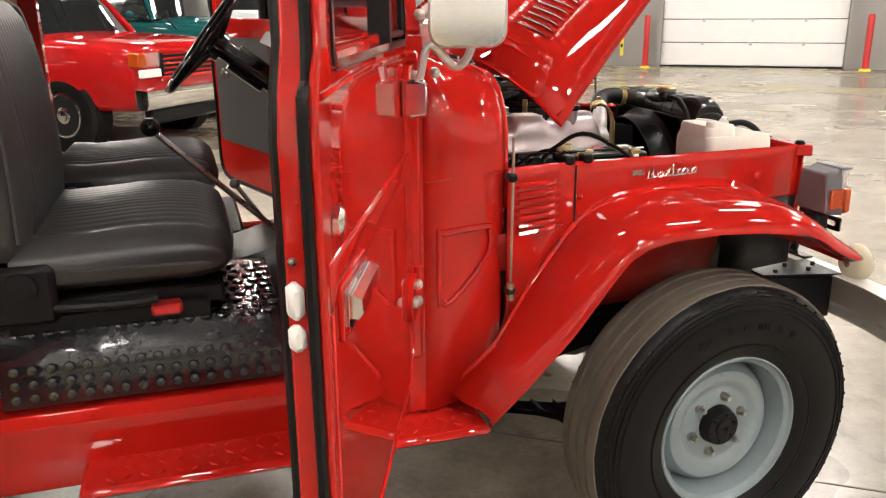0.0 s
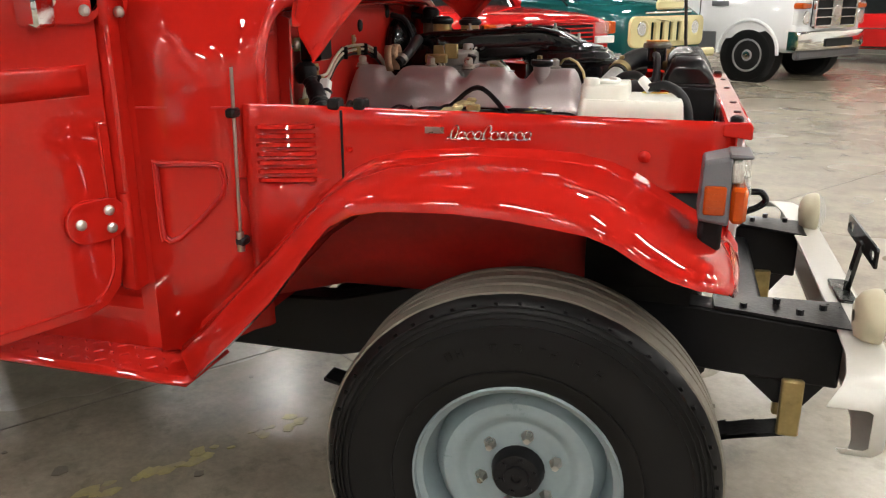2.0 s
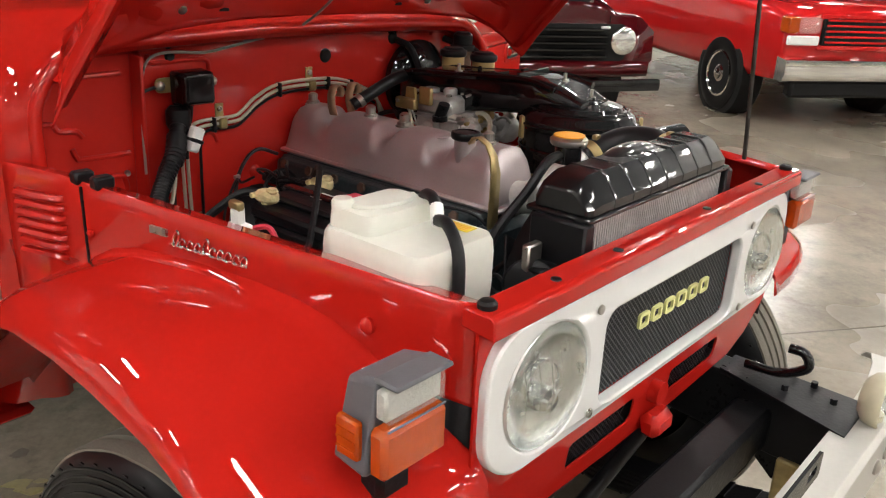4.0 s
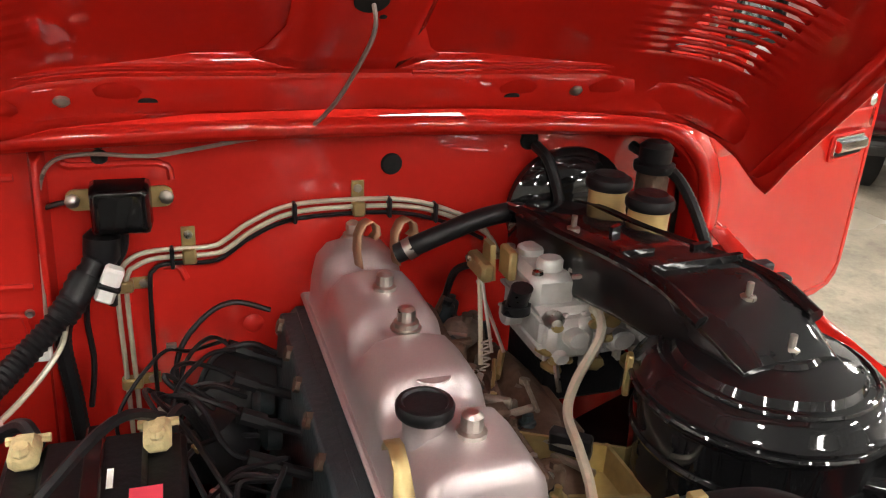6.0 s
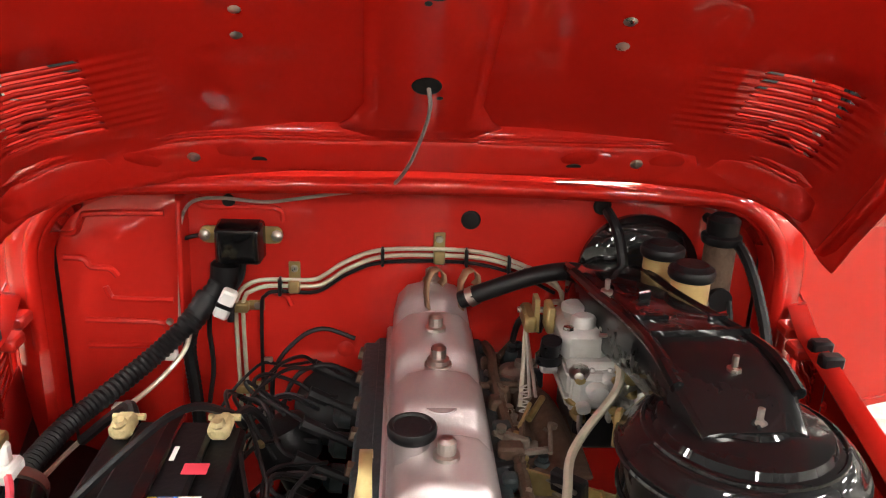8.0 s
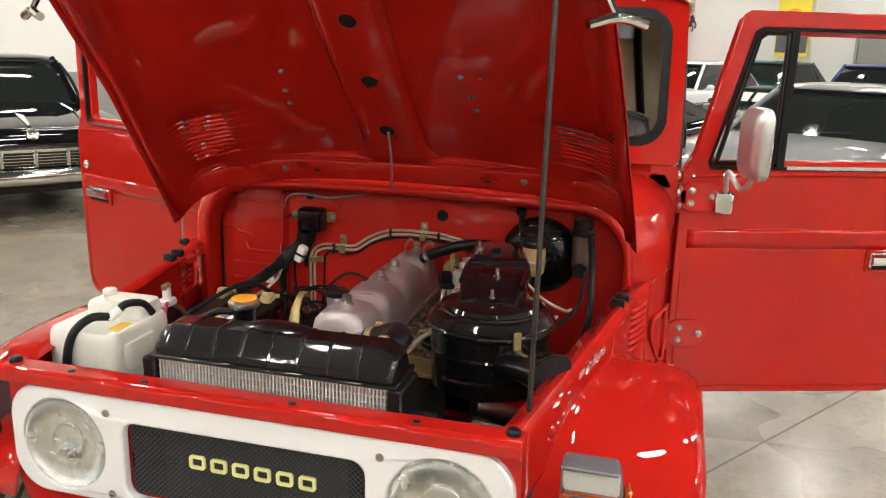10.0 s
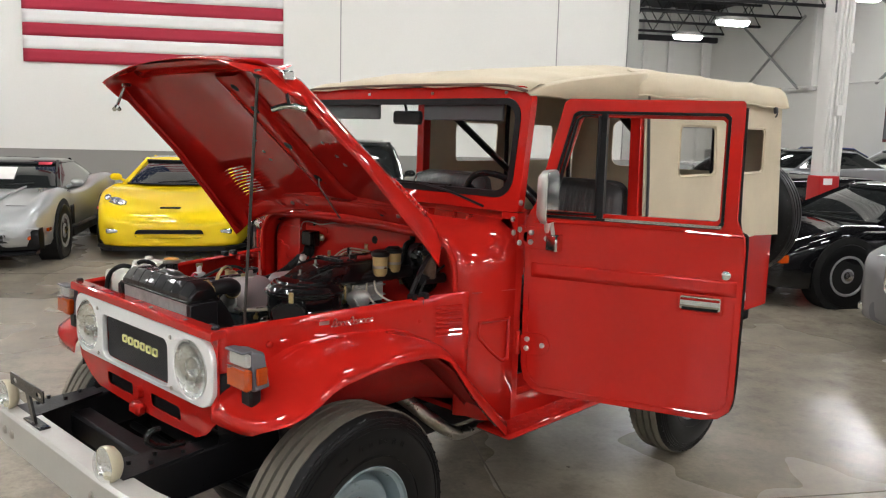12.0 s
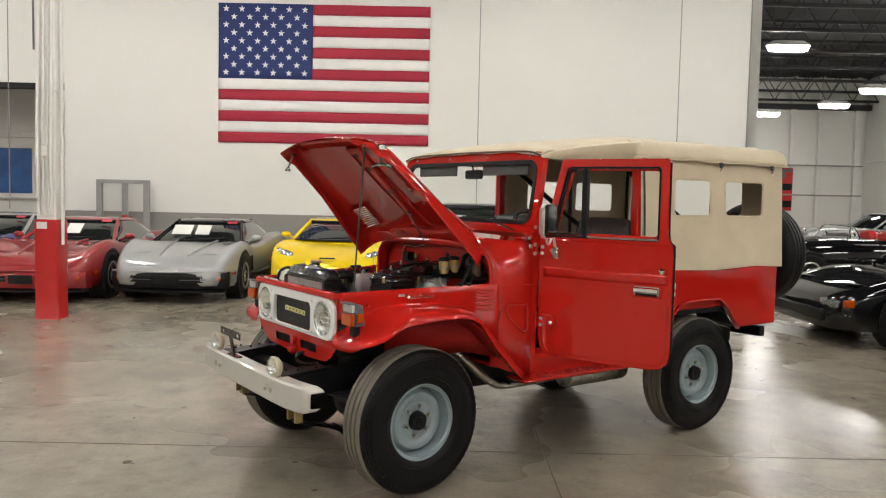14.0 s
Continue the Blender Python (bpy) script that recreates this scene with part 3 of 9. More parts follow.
# metal door frame standing against the flag wall
fr = thing("metal_frame", "grey steel door frame with a red inner post", "frame", "", HALL @ pose(6.3, B0 + .35, 0))
for x in (-.5, .5):
    part("jamb", G().box((x - .06, -.05, 0), (x + .06, .05, 1.78), .01), FRAMEGREY, fr)
part("header", G().box((-.56, -.05, 1.72), (.56, .05, 1.8), .01), FRAMEGREY, fr)
part("inner_post", G().box((-.10, -.04, 0), (.02, .04, 1.05), .01), COLRED, fr)
part("inner_post_top", G().box((-.10, -.04, 1.05), (.02, .04, 1.72), .01), FRAMEGREY, fr)

# banners on the far side wall
BANNERRED = mat("orange_red_print", (0.62, 0.10, 0.03), 0.6, var=0.1)
DARKRED = mat("dark_red_print", (0.14, 0.02, 0.02), 0.6, var=0.3, scale=3)
for b, top, bot, colr in ((-13.55, 4.3, 1.62, BANNERRED), (-18.95, 3.75, 1.62, None), (-21.05, 3.75, 1.60, DARKRED), (-9.75, 3.75, 1.62, YELLOW), (-5.3, 4.6, 2.4, PINK), (2.0, 4.6, 2.4, BLUE)):
    bn = thing("banner", "narrow printed wall banner with plain colour fields", "banner", "wall banners", HALL)
    BG = colr or mat("teal_print", (0.03, 0.22, 0.18), 0.6)
    part("cloth", G().box((A0 + .27, b - .45, bot), (A0 + .285, b + .45, top)), BG, bn)
    part("band", G().box((A0 + .286, b - .43, bot + .1), (A0 + .292, b + .43, bot + .9)), GREYPL, bn)
    part("emblem", G().cyl((A0 + .288, b, bot + .95), (A0 + .296, b, bot + .95), .28, n=20), LABEL if colr is None else ORANGE, bn)
gd = thing("door_side", "closed plain grey steel door in the side wall", "door", "", HALL)
tagged(gd, kind="structure")
part("leaf", G().box((A0 + .26, -7.98, .0), (A0 + .30, -7.02, 2.15), .006), GREY_WALL, gd)
part("door_frame", G().plate([(-8.06, 0), (-8.06, 2.23), (-6.94, 2.23), (-6.94, 0), (-7.0, 0), (-7.0, 2.17), (-8.0, 2.17), (-8.0, 0)], [], lambda u, v, w: (A0 + .255 + w, u, v), .07), FRAMEGREY, gd)
part("handle", G().cyl((A0 + .30, -7.12, 1.02), (A0 + .35, -7.12, 1.02), .014, n=8).cyl((A0 + .345, -7.12, 1.02), (A0 + .345, -7.24, 1.02), .011, n=8), STEEL, gd)
# red sign column on the far back wall
sg = thing("wall_sign", "tall red wall sign with dark bars", "sign", "", HALL)
part("panel", G().box((-16.95, BBACK + .41, 1.3), (-15.95, BBACK + .44, 3.3)), COLRED, sg)
for z in (1.45, 2.25):
    part("bar", G().box((-16.92, BBACK + .44, z), (-15.98, BBACK + .45, z + .32)), DARK, sg)
part("emblem", G().lathe([(.16, 0), (.15, .008), (0, .01)], (-16.45, BBACK + .44, 2.95), (0, 1, 0), 20), GREYPL, sg)
part("footer", G().box((-16.92, BBACK + .44, 3.1), (-15.98, BBACK + .45, 3.25)), GREYPL, sg)
for a in (-11.2, -14.6, -16.9, -18.2, -19.95):
    hall_part("pilaster", G().box((a - .12, BBACK + .25, 0), (a + .12, BBACK + .4, TOP)), COLWHITE, "white wall pilaster")
for z in (3.45, 2.05):
    hall_part("back_pipe", G().cyl((A0 + .3, BBACK + .45, z), (-8.5, BBACK + .45, z), .035, n=8), FRAMEGREY, "long grey pipe on the back wall")
hall_part("back_header", G().box((A0, BBACK + .25, 6.05), (AEND, BBACK + .5, 6.3)), TRUSS, "dark steel header under the roof")
hall_part("wall_pipe", G().cyl((A0 + .4, BBACK + .5, 3.6), (A0 + .4, B1 - 1, 3.9), .04, n=8), COLWHITE, "long white pipe on the side wall")
for b in (-30.5, -22, -14, -6, 2):
    hall_part("brace", G().cyl((A0 + .35, b, 3.6), (A0 + .35, b + 4.2, 6.4), .055, n=8), FRAMEGREY, "diagonal grey steel wall brace")
    hall_part("brace", G().cyl((A0 + .42, b + 4.2, 3.6), (A0 + .42, b, 6.4), .055, n=8), FRAMEGREY, "diagonal grey steel wall brace")
    hall_part("wall_stanchion", G().box((A0 + .25, b + 4.9, 3.5), (A0 + .5, b + 5.15, TOP)), COLWHITE, "white steel wall stanchion")

# ---- the red off-road vehicle: x forward from the front axle, y to its left ----
LC = thing("off_road_vehicle", "red classic off-road vehicle, bonnet and doors open, beige canvas top", "car")
SIDES = (1, -1)


def bayw(x):
    """Half width of the engine bay at x."""
    return 0.512 + (0.32 - x) * 0.178 if x > -0.44 else 0.647 + (-0.44 - x) * 0.32


# chassis
for s in SIDES:
    rail = G()
    rail.loft([[(x, s * y, z) for y, z in ((.33, z0), (.41, z0), (.41, z1), (.33, z1))] for x, z0, z1 in ((-3.1, .5, .6), (-2.6, .6, .72), (-1.9, .5, .62), (-1.0, .43, .56), (-.5, .43, .58), (-.2, .5, .66), (.15, .52, .66), (.4, .5, .64), (.62, .49, .62))])
    part("frame_rail", rail, BLACK_SATIN, LC, "black steel chassis rail", bevel=.006)
    part("horn_gusset", G().hull([(.36, s * .33, .645), (.36, s * .41, .645), (.63, s * .27, .628), (.63, s * .43, .628), (.36, s * .33, .651), (.36, s * .41, .651), (.63, s * .27, .634), (.63, s * .43, .634)]), BLACK_SATIN, LC)
    for x, y in ((.42, .39), (.49, .345), (.53, .40), (.58, .36)):
        part("gusset_bolt", G().cyl((x, s * y, .645), (x, s * y, .657), .0075, n=6), BLACK_SATIN, LC)
    part("spring_hanger", G().hull([(.50, s * .34, .44), (.56, s * .34, .44), (.42, s * .34, .51), (.61, s * .34, .51), (.50, s * .40, .44), (.56, s * .40, .44), (.42, s * .40, .51), (.61, s * .40, .51)]), BLACK_SATIN, LC)
    for y in (.315, .407):
        part("shackle_plate", G().box((.51, s * y, .375), (.555, s * (y + .018), .505), .004), CAD, LC, "yellow-zinc spring shackle")
    for k in range(5):
        part("leaf_spring", G().loft([[(x, s * (.37 + dy), z - .011 * k + dz) for dy, dz in ((-.032, 0), (.032, 0), (.032, .009), (-.032, .009))] for x, z in ((.535 - .06 * k, .365), (.25, .30), (0, .275), (-.25, .29), (-.55 + .07 * k, .35))]), BLACK_SATIN, LC)
    part("shock_absorber", G().cyl((-.02, s * .47, .35), (.06, s * .45, .62), .028, n=12).cyl((.06, s * .45, .60), (.09, s * .44, .86), .036, n=12), BLACK_SATIN, LC)
for x, z in ((.44, .56), (-.55, .5), (-1.6, .52), (-3.0, .55)):
    part("cross_member", G().box((x - .04, -.36, z - .05), (x + .04, .36, z + .04), .01), BLACK_SATIN, LC)
for x in (0, -2.29):
    part("axle", G().lathe([(.055, -.60), (.055, -.12), (.10, -.02), (.15, .06), (.15, .16), (.10, .24), (.055, .34), (.055, .60)], (x, 0, .395), (0, -1 if x else 1, 0), 16), BLACK_SATIN, LC, "black solid axle with its differential")
part("tie_rod", G().cyl((.14, -.56, .40), (.14, .56, .40), .016, n=10), BLACK_SATIN, LC)
part("steering_rod", G().cyl((.34, -.40, .50), (.20, .5, .45), .016, n=10), BLACK_SATIN, LC)
part("exhaust_pipe", G().tube([(-.2, .30, .82), (-.28, .44, .76), (-.38, .53, .68), (-.50, .57, .575), (-.60, .565, .505), (-.72, .53, .455), (-1.0, .46, .43), (-1.3, .42, .43)], .026, n=10), STEEL, LC)
part("muffler", G().lathe([(.03, 0), (.085, .03), (.085, .55), (.03, .58)], (-1.3, .42, .43), (-1, 0, 0), 18), STEEL, LC, "pale steel silencer")
part("tail_pipe", G().tube([(-1.85, .42, .43), (-2.1, .48, .52), (-2.4, .5, .6), (-2.8, .5, .5), (-3.1, .5, .45)], .024, n=8), STEEL, LC)
part("transmission", G().hull([(-.7, -.12, .45), (-.7, .12, .45), (-.7, 0, .75), (-1.5, -.1, .42), (-1.5, .1, .42), (-1.5, 0, .62), (-1.3, .22, .45)]), BLACK_SATIN, LC)
part("belly_floor", G().box((-.62, -.68, .60), (-2.0, .68, .63)).box((-2.0, -.7, .80), (-3.15, .7, .83)), BLACK_SATIN, LC, "dark floor pan")

# bumper
g = G()
sec = ((.625, .50), (.672, .50), (.682, .51), (.682, .622), (.672, .632), (.60, .632), (.60, .626), (.668, .626), (.675, .618), (.675, .515), (.668, .507), (.625, .507))
g.loft([[(x - d, y, .56 + (z - .56) * k) for x, z in sec] for y, d, k in ((-.722, .062, .62), (-.712, .050, .84), (-.69, .036, .97), (-.64, .020, 1), (-.55, .006, 1), (-.4, 0, 1), (.4, 0, 1), (.55, .006, 1), (.64, .020, 1), (.69, .036, .97), (.712, .050, .84), (.722, .062, .62))])
part("bumper", g, BUMPER, LC, "plain silver channel bumper", bevel=.003)
for y in (-.4, -.33, .33, .4):
    part("bumper_bolt", G().lathe([(.016, 0), (.016, .004), (.008, .009), (0, .01)], (.682, y, .565), (1, 0, 0), 12), STEEL, LC)
for s in SIDES:
    fy = .385 if s > 0 else -.452
    f = part("fog_lamp", G().lathe([(.012, -.030), (.034, -.026), (.050, -.014), (.056, .002), (.057, .014), (.0545, .018)], (.648, fy, .674), (1, 0, 0), 28, caps=False), CREAM, LC, "round cream fog lamp")
    part("lens", G().lathe([(.0545, .018), (.048, .030), (.034, .038), (.015, .042), (0, .043)], (.648, fy, .674), (1, 0, 0), 28, caps=False), LENS, f, "clear ribbed lamp glass")
    part("reflector", G().lathe([(.053, .017), (.040, .002), (.020, -.008), (0, -.010)], (.648, fy, .674), (1, 0, 0), 24, caps=False), REFLECT, f)
    part("foot", G().cyl((.645, fy, .628), (.645, fy, .645), .022, n=14), CREAM, f)
pb = part("plate_bracket", G().box((.625, -.27, .632), (.665, -.12, .640), .003).hull([(.65, -.20, .64), (.66, -.20, .64), (.65, -.17, .64), (.66, -.17, .64), (.66, -.235, .76), (.668, -.235, .76), (.66, -.2, .76), (.668, -.2, .76)]), BLACK_GLOSS, LC, "black steel number-plate bracket")
part("cross_bar", G().plate(rrect(-.36, .742, -.06, .785, .006), [rrect(-.34, .755, -.30, .772, .008), rrect(-.12, .755, -.08, .772, .008)], lambda u, v, w: (.664 + w, u, v), .005), BLACK_GLOSS, pb)
part("tow_hook", G().tube([(.40, .36, .665), (.47, .36, .67), (.52, .36, .70), (.51, .36, .728), (.48, .36, .730)], .010, n=10), BLACK_GLOSS, LC)
part("crank_bracket", G().box((.36, -.035, .655), (.40, .035, .70), .012).cyl((.34, 0, .735), (.385, 0, .735), .022, n=14), RED, LC)

# wheels
def wheel(name, lab, dust=TREAD):
    R = .397
    prof = [(.204, -.085), (.225, -.10), (.28, -.111), (.33, -.108), (.365, -.098), (.384, -.085), (.392, -.07)]
    g = G()
    n = 64
    rings = []
    full = prof + [(r, -h) for r, h in reversed(prof)]
    for r, h in full:
        rings.append([(r * math.cos(2 * math.pi * i / n), h, r * math.sin(2 * math.pi * i / n)) for i in range(n)])
    g.grid(rings[:7], True)
    g.grid(rings[7:], True)
    w = part(name, g, RUBBER, None, lab)
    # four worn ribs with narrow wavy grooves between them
    # groove bed is near-black: the shade in the grooves is coloured in
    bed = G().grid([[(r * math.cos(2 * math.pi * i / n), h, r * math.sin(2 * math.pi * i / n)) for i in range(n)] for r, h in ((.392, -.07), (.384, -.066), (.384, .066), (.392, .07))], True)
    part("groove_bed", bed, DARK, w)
    nt_ = 144
    for a, b in ((-.0760, -.0450), (-.0350, -.0055), (.0055, .0350), (.0450, .0760)):
        rings = []
        for r, h in ((.384, a), (R - (.004 if a < -.07 else 0), a + .0012), (R, (a + b) / 2), (R - (.004 if b > .07 else 0), b - .0012), (.384, b)):
            rings.append([(r * math.cos(2 * math.pi * i / nt_), h + .0012 * abs((i % 6) - 3) / 3, r * math.sin(2 * math.pi * i / nt_)) for i in range(nt_)])
        part("tread", G().grid(rings, True), dust, w, "brown-dusted tread rib" if dust is TREAD else "", angle=25)
    sl = G()
    for i in range(56):
        a = 2 * math.pi * i / 56
        for sd in (-1, 1):
            m = Matrix.Rotation(a, 4, "Y") @ Matrix.Translation((.3745, sd * .0905, 0)) @ Matrix.Rotation(sd * .55, 4, "Z")
            sl.box((-.007, -.0012, -.0035), (.007, .0012, .0035), m=m)
    part("shoulder_lug", sl, RUBBER, w, "small shoulder blocks", kind="stuff")
    rl = random.Random(7)
    lt_ = G()
    for q in range(-7, 8):
        if rl.random() < .25:
            continue
        a = math.pi / 2 + q * .075
        m = Matrix.Rotation(-a, 4, "Y") @ Matrix.Translation((.297, -.1115, 0))
        lt_.box((-.008, -.0012, -.007), (.008, .0006, -.0045), m=m).box((-.008, -.0012, .004), (.008, .0006, .0065), m=m).box((-.001 if q % 2 else .006, -.0012, -.006), (.001 if q % 2 else .008, .0006, .005), m=m)
    part("moulded_mark", lt_, RUBBER, w, "faint moulded sidewall marks", kind="stuff")
    for r, h in ((.372, -.0965), (.361, -.1005), (.352, -.1045), (.338, -.1075), (.246, -.1055)):
        part("sidewall_ring", G().tube([(r * math.cos(a), h, r * math.sin(a)) for a in [2 * math.pi * i / 48 for i in range(49)]], .0022, n=4, k=1), RUBBER, w)
    nc = 48
    rim = G()
    rp = [(.226, -.094), (.230, -.089), (.225, -.079), (.212, -.073), (.207, -.045), (.202, -.014), (.194, .000), (.187, -.006), (.177, -.030), (.164, -.044), (.148, -.047), (.132, -.042), (.122, -.032), (.112, -.030), (.100, -.031), (.080, -.034), (.066, -.034), (.050, -.034)]
    rim.grid([[(.905 * r * math.cos(2 * math.pi * i / nc), h, .905 * r * math.sin(2 * math.pi * i / nc)) for i in range(nc)] for r, h in rp], True)
    rm = part("rim", rim, WHEEL, w, "pale blue-grey painted steel rim", solid=.004)
    # near-black disc colours in the shade of the hollow behind the rim
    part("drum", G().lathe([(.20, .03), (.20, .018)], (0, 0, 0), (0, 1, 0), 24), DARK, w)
    hub = G().lathe([(.054, -.01), (.054, -.040), (.051, -.046), (.049, -.064), (.046, -.068), (.026, -.069), (.024, -.074), (.010, -.075), (.008, -.071), (0, -.071)], (0, 0, 0), (0, 1, 0), 24)
    hb = part("hub", hub, BLACK_SATIN, w, "black locking hub")
    for i in range(6):
        a = 2 * math.pi * i / 6 + .3
        c, s_ = math.cos(a), math.sin(a)
        part("lug_nut", G().lathe([(.0135, -.026), (.013, -.044), (.009, -.050), (.007, -.060), (0, -.061)], (.078 * c, 0, .078 * s_), (0, 1, 0), 6), STEEL, w, angle=20)
        part("hub_bolt", G().cyl((.036 * c, -.066, .036 * s_), (.036 * c, -.073, .036 * s_), .006, n=6), BLACK_SATIN, w)
        if i % 2:
            # slot shade as a near-black disc on the rim
            part("valve_slot", G().lathe([(.013, -.0385), (.013, -.0405), (.0, -.041)], (.140 * math.cos(a + .2), -.004, .140 * math.sin(a + .2)), (0, 1, 0), 10), DARK, w)
    return w


def place_wheel(w, m):
    w.matrix_basis = m
    return w


w0 = wheel("wheel", "front wheel with a dusty ribbed tyre and a grey steel rim")
# the wheels stand still under the vehicle: each is a child of it
def under(w, m):
    w.parent = LC
    w.matrix_basis = m


wheels = [(0.005, -.685, 4), (0.005, .685, 184), (-2.29, -.66, 0), (-2.29, .66, 180)]
ws = [w0] + [copy_thing(w0, Matrix()) for _ in range(3)] + [wheel("spare_wheel", "unworn black spare tyre on its carrier", RUBBER)]
for w, (x, y, a) in zip(ws, wheels):
    under(w, pose(x, y, .388, 0, 0, a) @ Matrix.Scale(.975, 4))
under(ws[4], pose(-3.36, .42, 1.18, 0, 0, -90) @ Matrix.Scale(.975, 4))
part("spare_carrier", G().box((-3.28, .26, 1.0), (-3.17, .46, 1.36), .01), RED, LC)

# front panel
bib = G()
bo = [(-.512, 1.035), (-.512, .80), (-.50, .76), (-.43, .70), (-.36, .67), (-.12, .66), (.12, .66), (.36, .67), (.43, .70), (.50, .76), (.512, .80), (.512, 1.035)]
holes = [rrect(-.27, .700, -.065, .748, .012), rrect(.065, .700, .27, .748, .012), rrect(-.225, .82, .225, .96, .03)] + [ring2(s * .378, .905, .086) for s in SIDES]
bib.plate(bo[::-1], holes, lambda u, v, w: (.365 - w - (0.10 * max(0, .74 - v)), u, v), .004)
part("front_panel", bib, RED, LC, "red front panel under the lamp surround")
top = G()
top.loft([[(x, s * 1.0, z) for x, z in ((.391, 1.020), (.391, 1.045), (.385, 1.052), (.343, 1.052), (.338, 1.046), (.338, 1.025))] for s in (-.515, .515)])
part("front_top_rail", top, RED, LC, bevel=.003)
for y in (-.36, -.2, .1, .33):
    part("rail_plug", G().lathe([(.008, 0), (.007, .002), (0, .0025)], (.37, y, 1.052), (0, 0, 1), 10), BLACK_SATIN, LC)
for s in SIDES:
    part("bonnet_rest", G().lathe([(.013, 0), (.013, .006), (.009, .010), (0, .011)], (.362, s * .495, 1.052), (0, 0, 1), 12), RUBBER, LC)
mg = G()
for y0, y1 in ((-.27, -.065), (.065, .27)):
    for k in range(26):
        u = y0 - .05 + k * .010
        for d in (1, -1):
            a, b = (u, .698), (u + d * .05, .75)
            if min(a[0], b[0]) > y0 - .005 and max(a[0], b[0]) < y1 + .005:
                mg.cyl((.352, a[0], a[1]), (.352, b[0], b[1]), .0012, n=4)
part("lower_mesh", mg, BLACK_SATIN, LC, "black wire mesh in the lower openings", kind="stuff")
# near-black sheet in place of the shade behind the lower mesh
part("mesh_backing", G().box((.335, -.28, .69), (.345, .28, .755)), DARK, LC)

# white lamp surround
bz = part("lamp_surround", G().plate(rrect(-.505, .795, .505, 1.018, .075, 8), [rrect(-.243, .815, .243, .972, .028)] + [ring2(s * .378, .905, .094, 40) for s in SIDES], lambda u, v, w: (.392 - w - .012 * (abs(u) / .5) ** 4, u, v), .022), WHITE, LC, "white lamp and grille surround", bevel=.006)
for y, z in ((-.272, .988), (.272, .988), (-.272, .82), (.272, .82)):
    part("screw", G().lathe([(.008, 0), (.007, .003), (0, .004)], (.393, y, z), (1, 0, 0), 10), STEEL, bz)
# near-black plate paints in the shade behind the wire mesh
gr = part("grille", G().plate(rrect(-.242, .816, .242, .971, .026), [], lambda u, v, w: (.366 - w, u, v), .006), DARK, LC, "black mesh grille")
gm = G()
for k in range(78):
    u = -.40 + k * .0105
    for d in (1, -1):
        # diagonal wires clipped to the opening
        pts = []
        for j in range(17):
            v = .818 + .151 * j / 16
            uu = u + d * (v - .894) * 1.0
            if abs(uu) < .240:
                pts.append((.3712, uu, v))
        if len(pts) > 2:
            gm.cyl(pts[0], pts[-1], .0017, n=4)
part("wire_mesh", gm, MESHGREY, gr, "diamond wire mesh", kind="stuff")
part("centre_plate", G().box((.3665, -.165, .825), (.370, .205, .965), .003), GRILLEBLK, gr)
for k in range(6):
    y = -.094 + k * .0445
    zc = .907 - .0008 * k
    g = G().plate(rrect(y - .0165, zc - .0135, y + .0165, zc + .0135, .006), [rrect(y - .0105, zc - .0078, y + .0105, zc + .0078, .003)], lambda u, v, w: (.377 - w, u, v), .005)
    part("letter_bar", g, LETTER, gr, "pale yellow block of the maker's lettering")
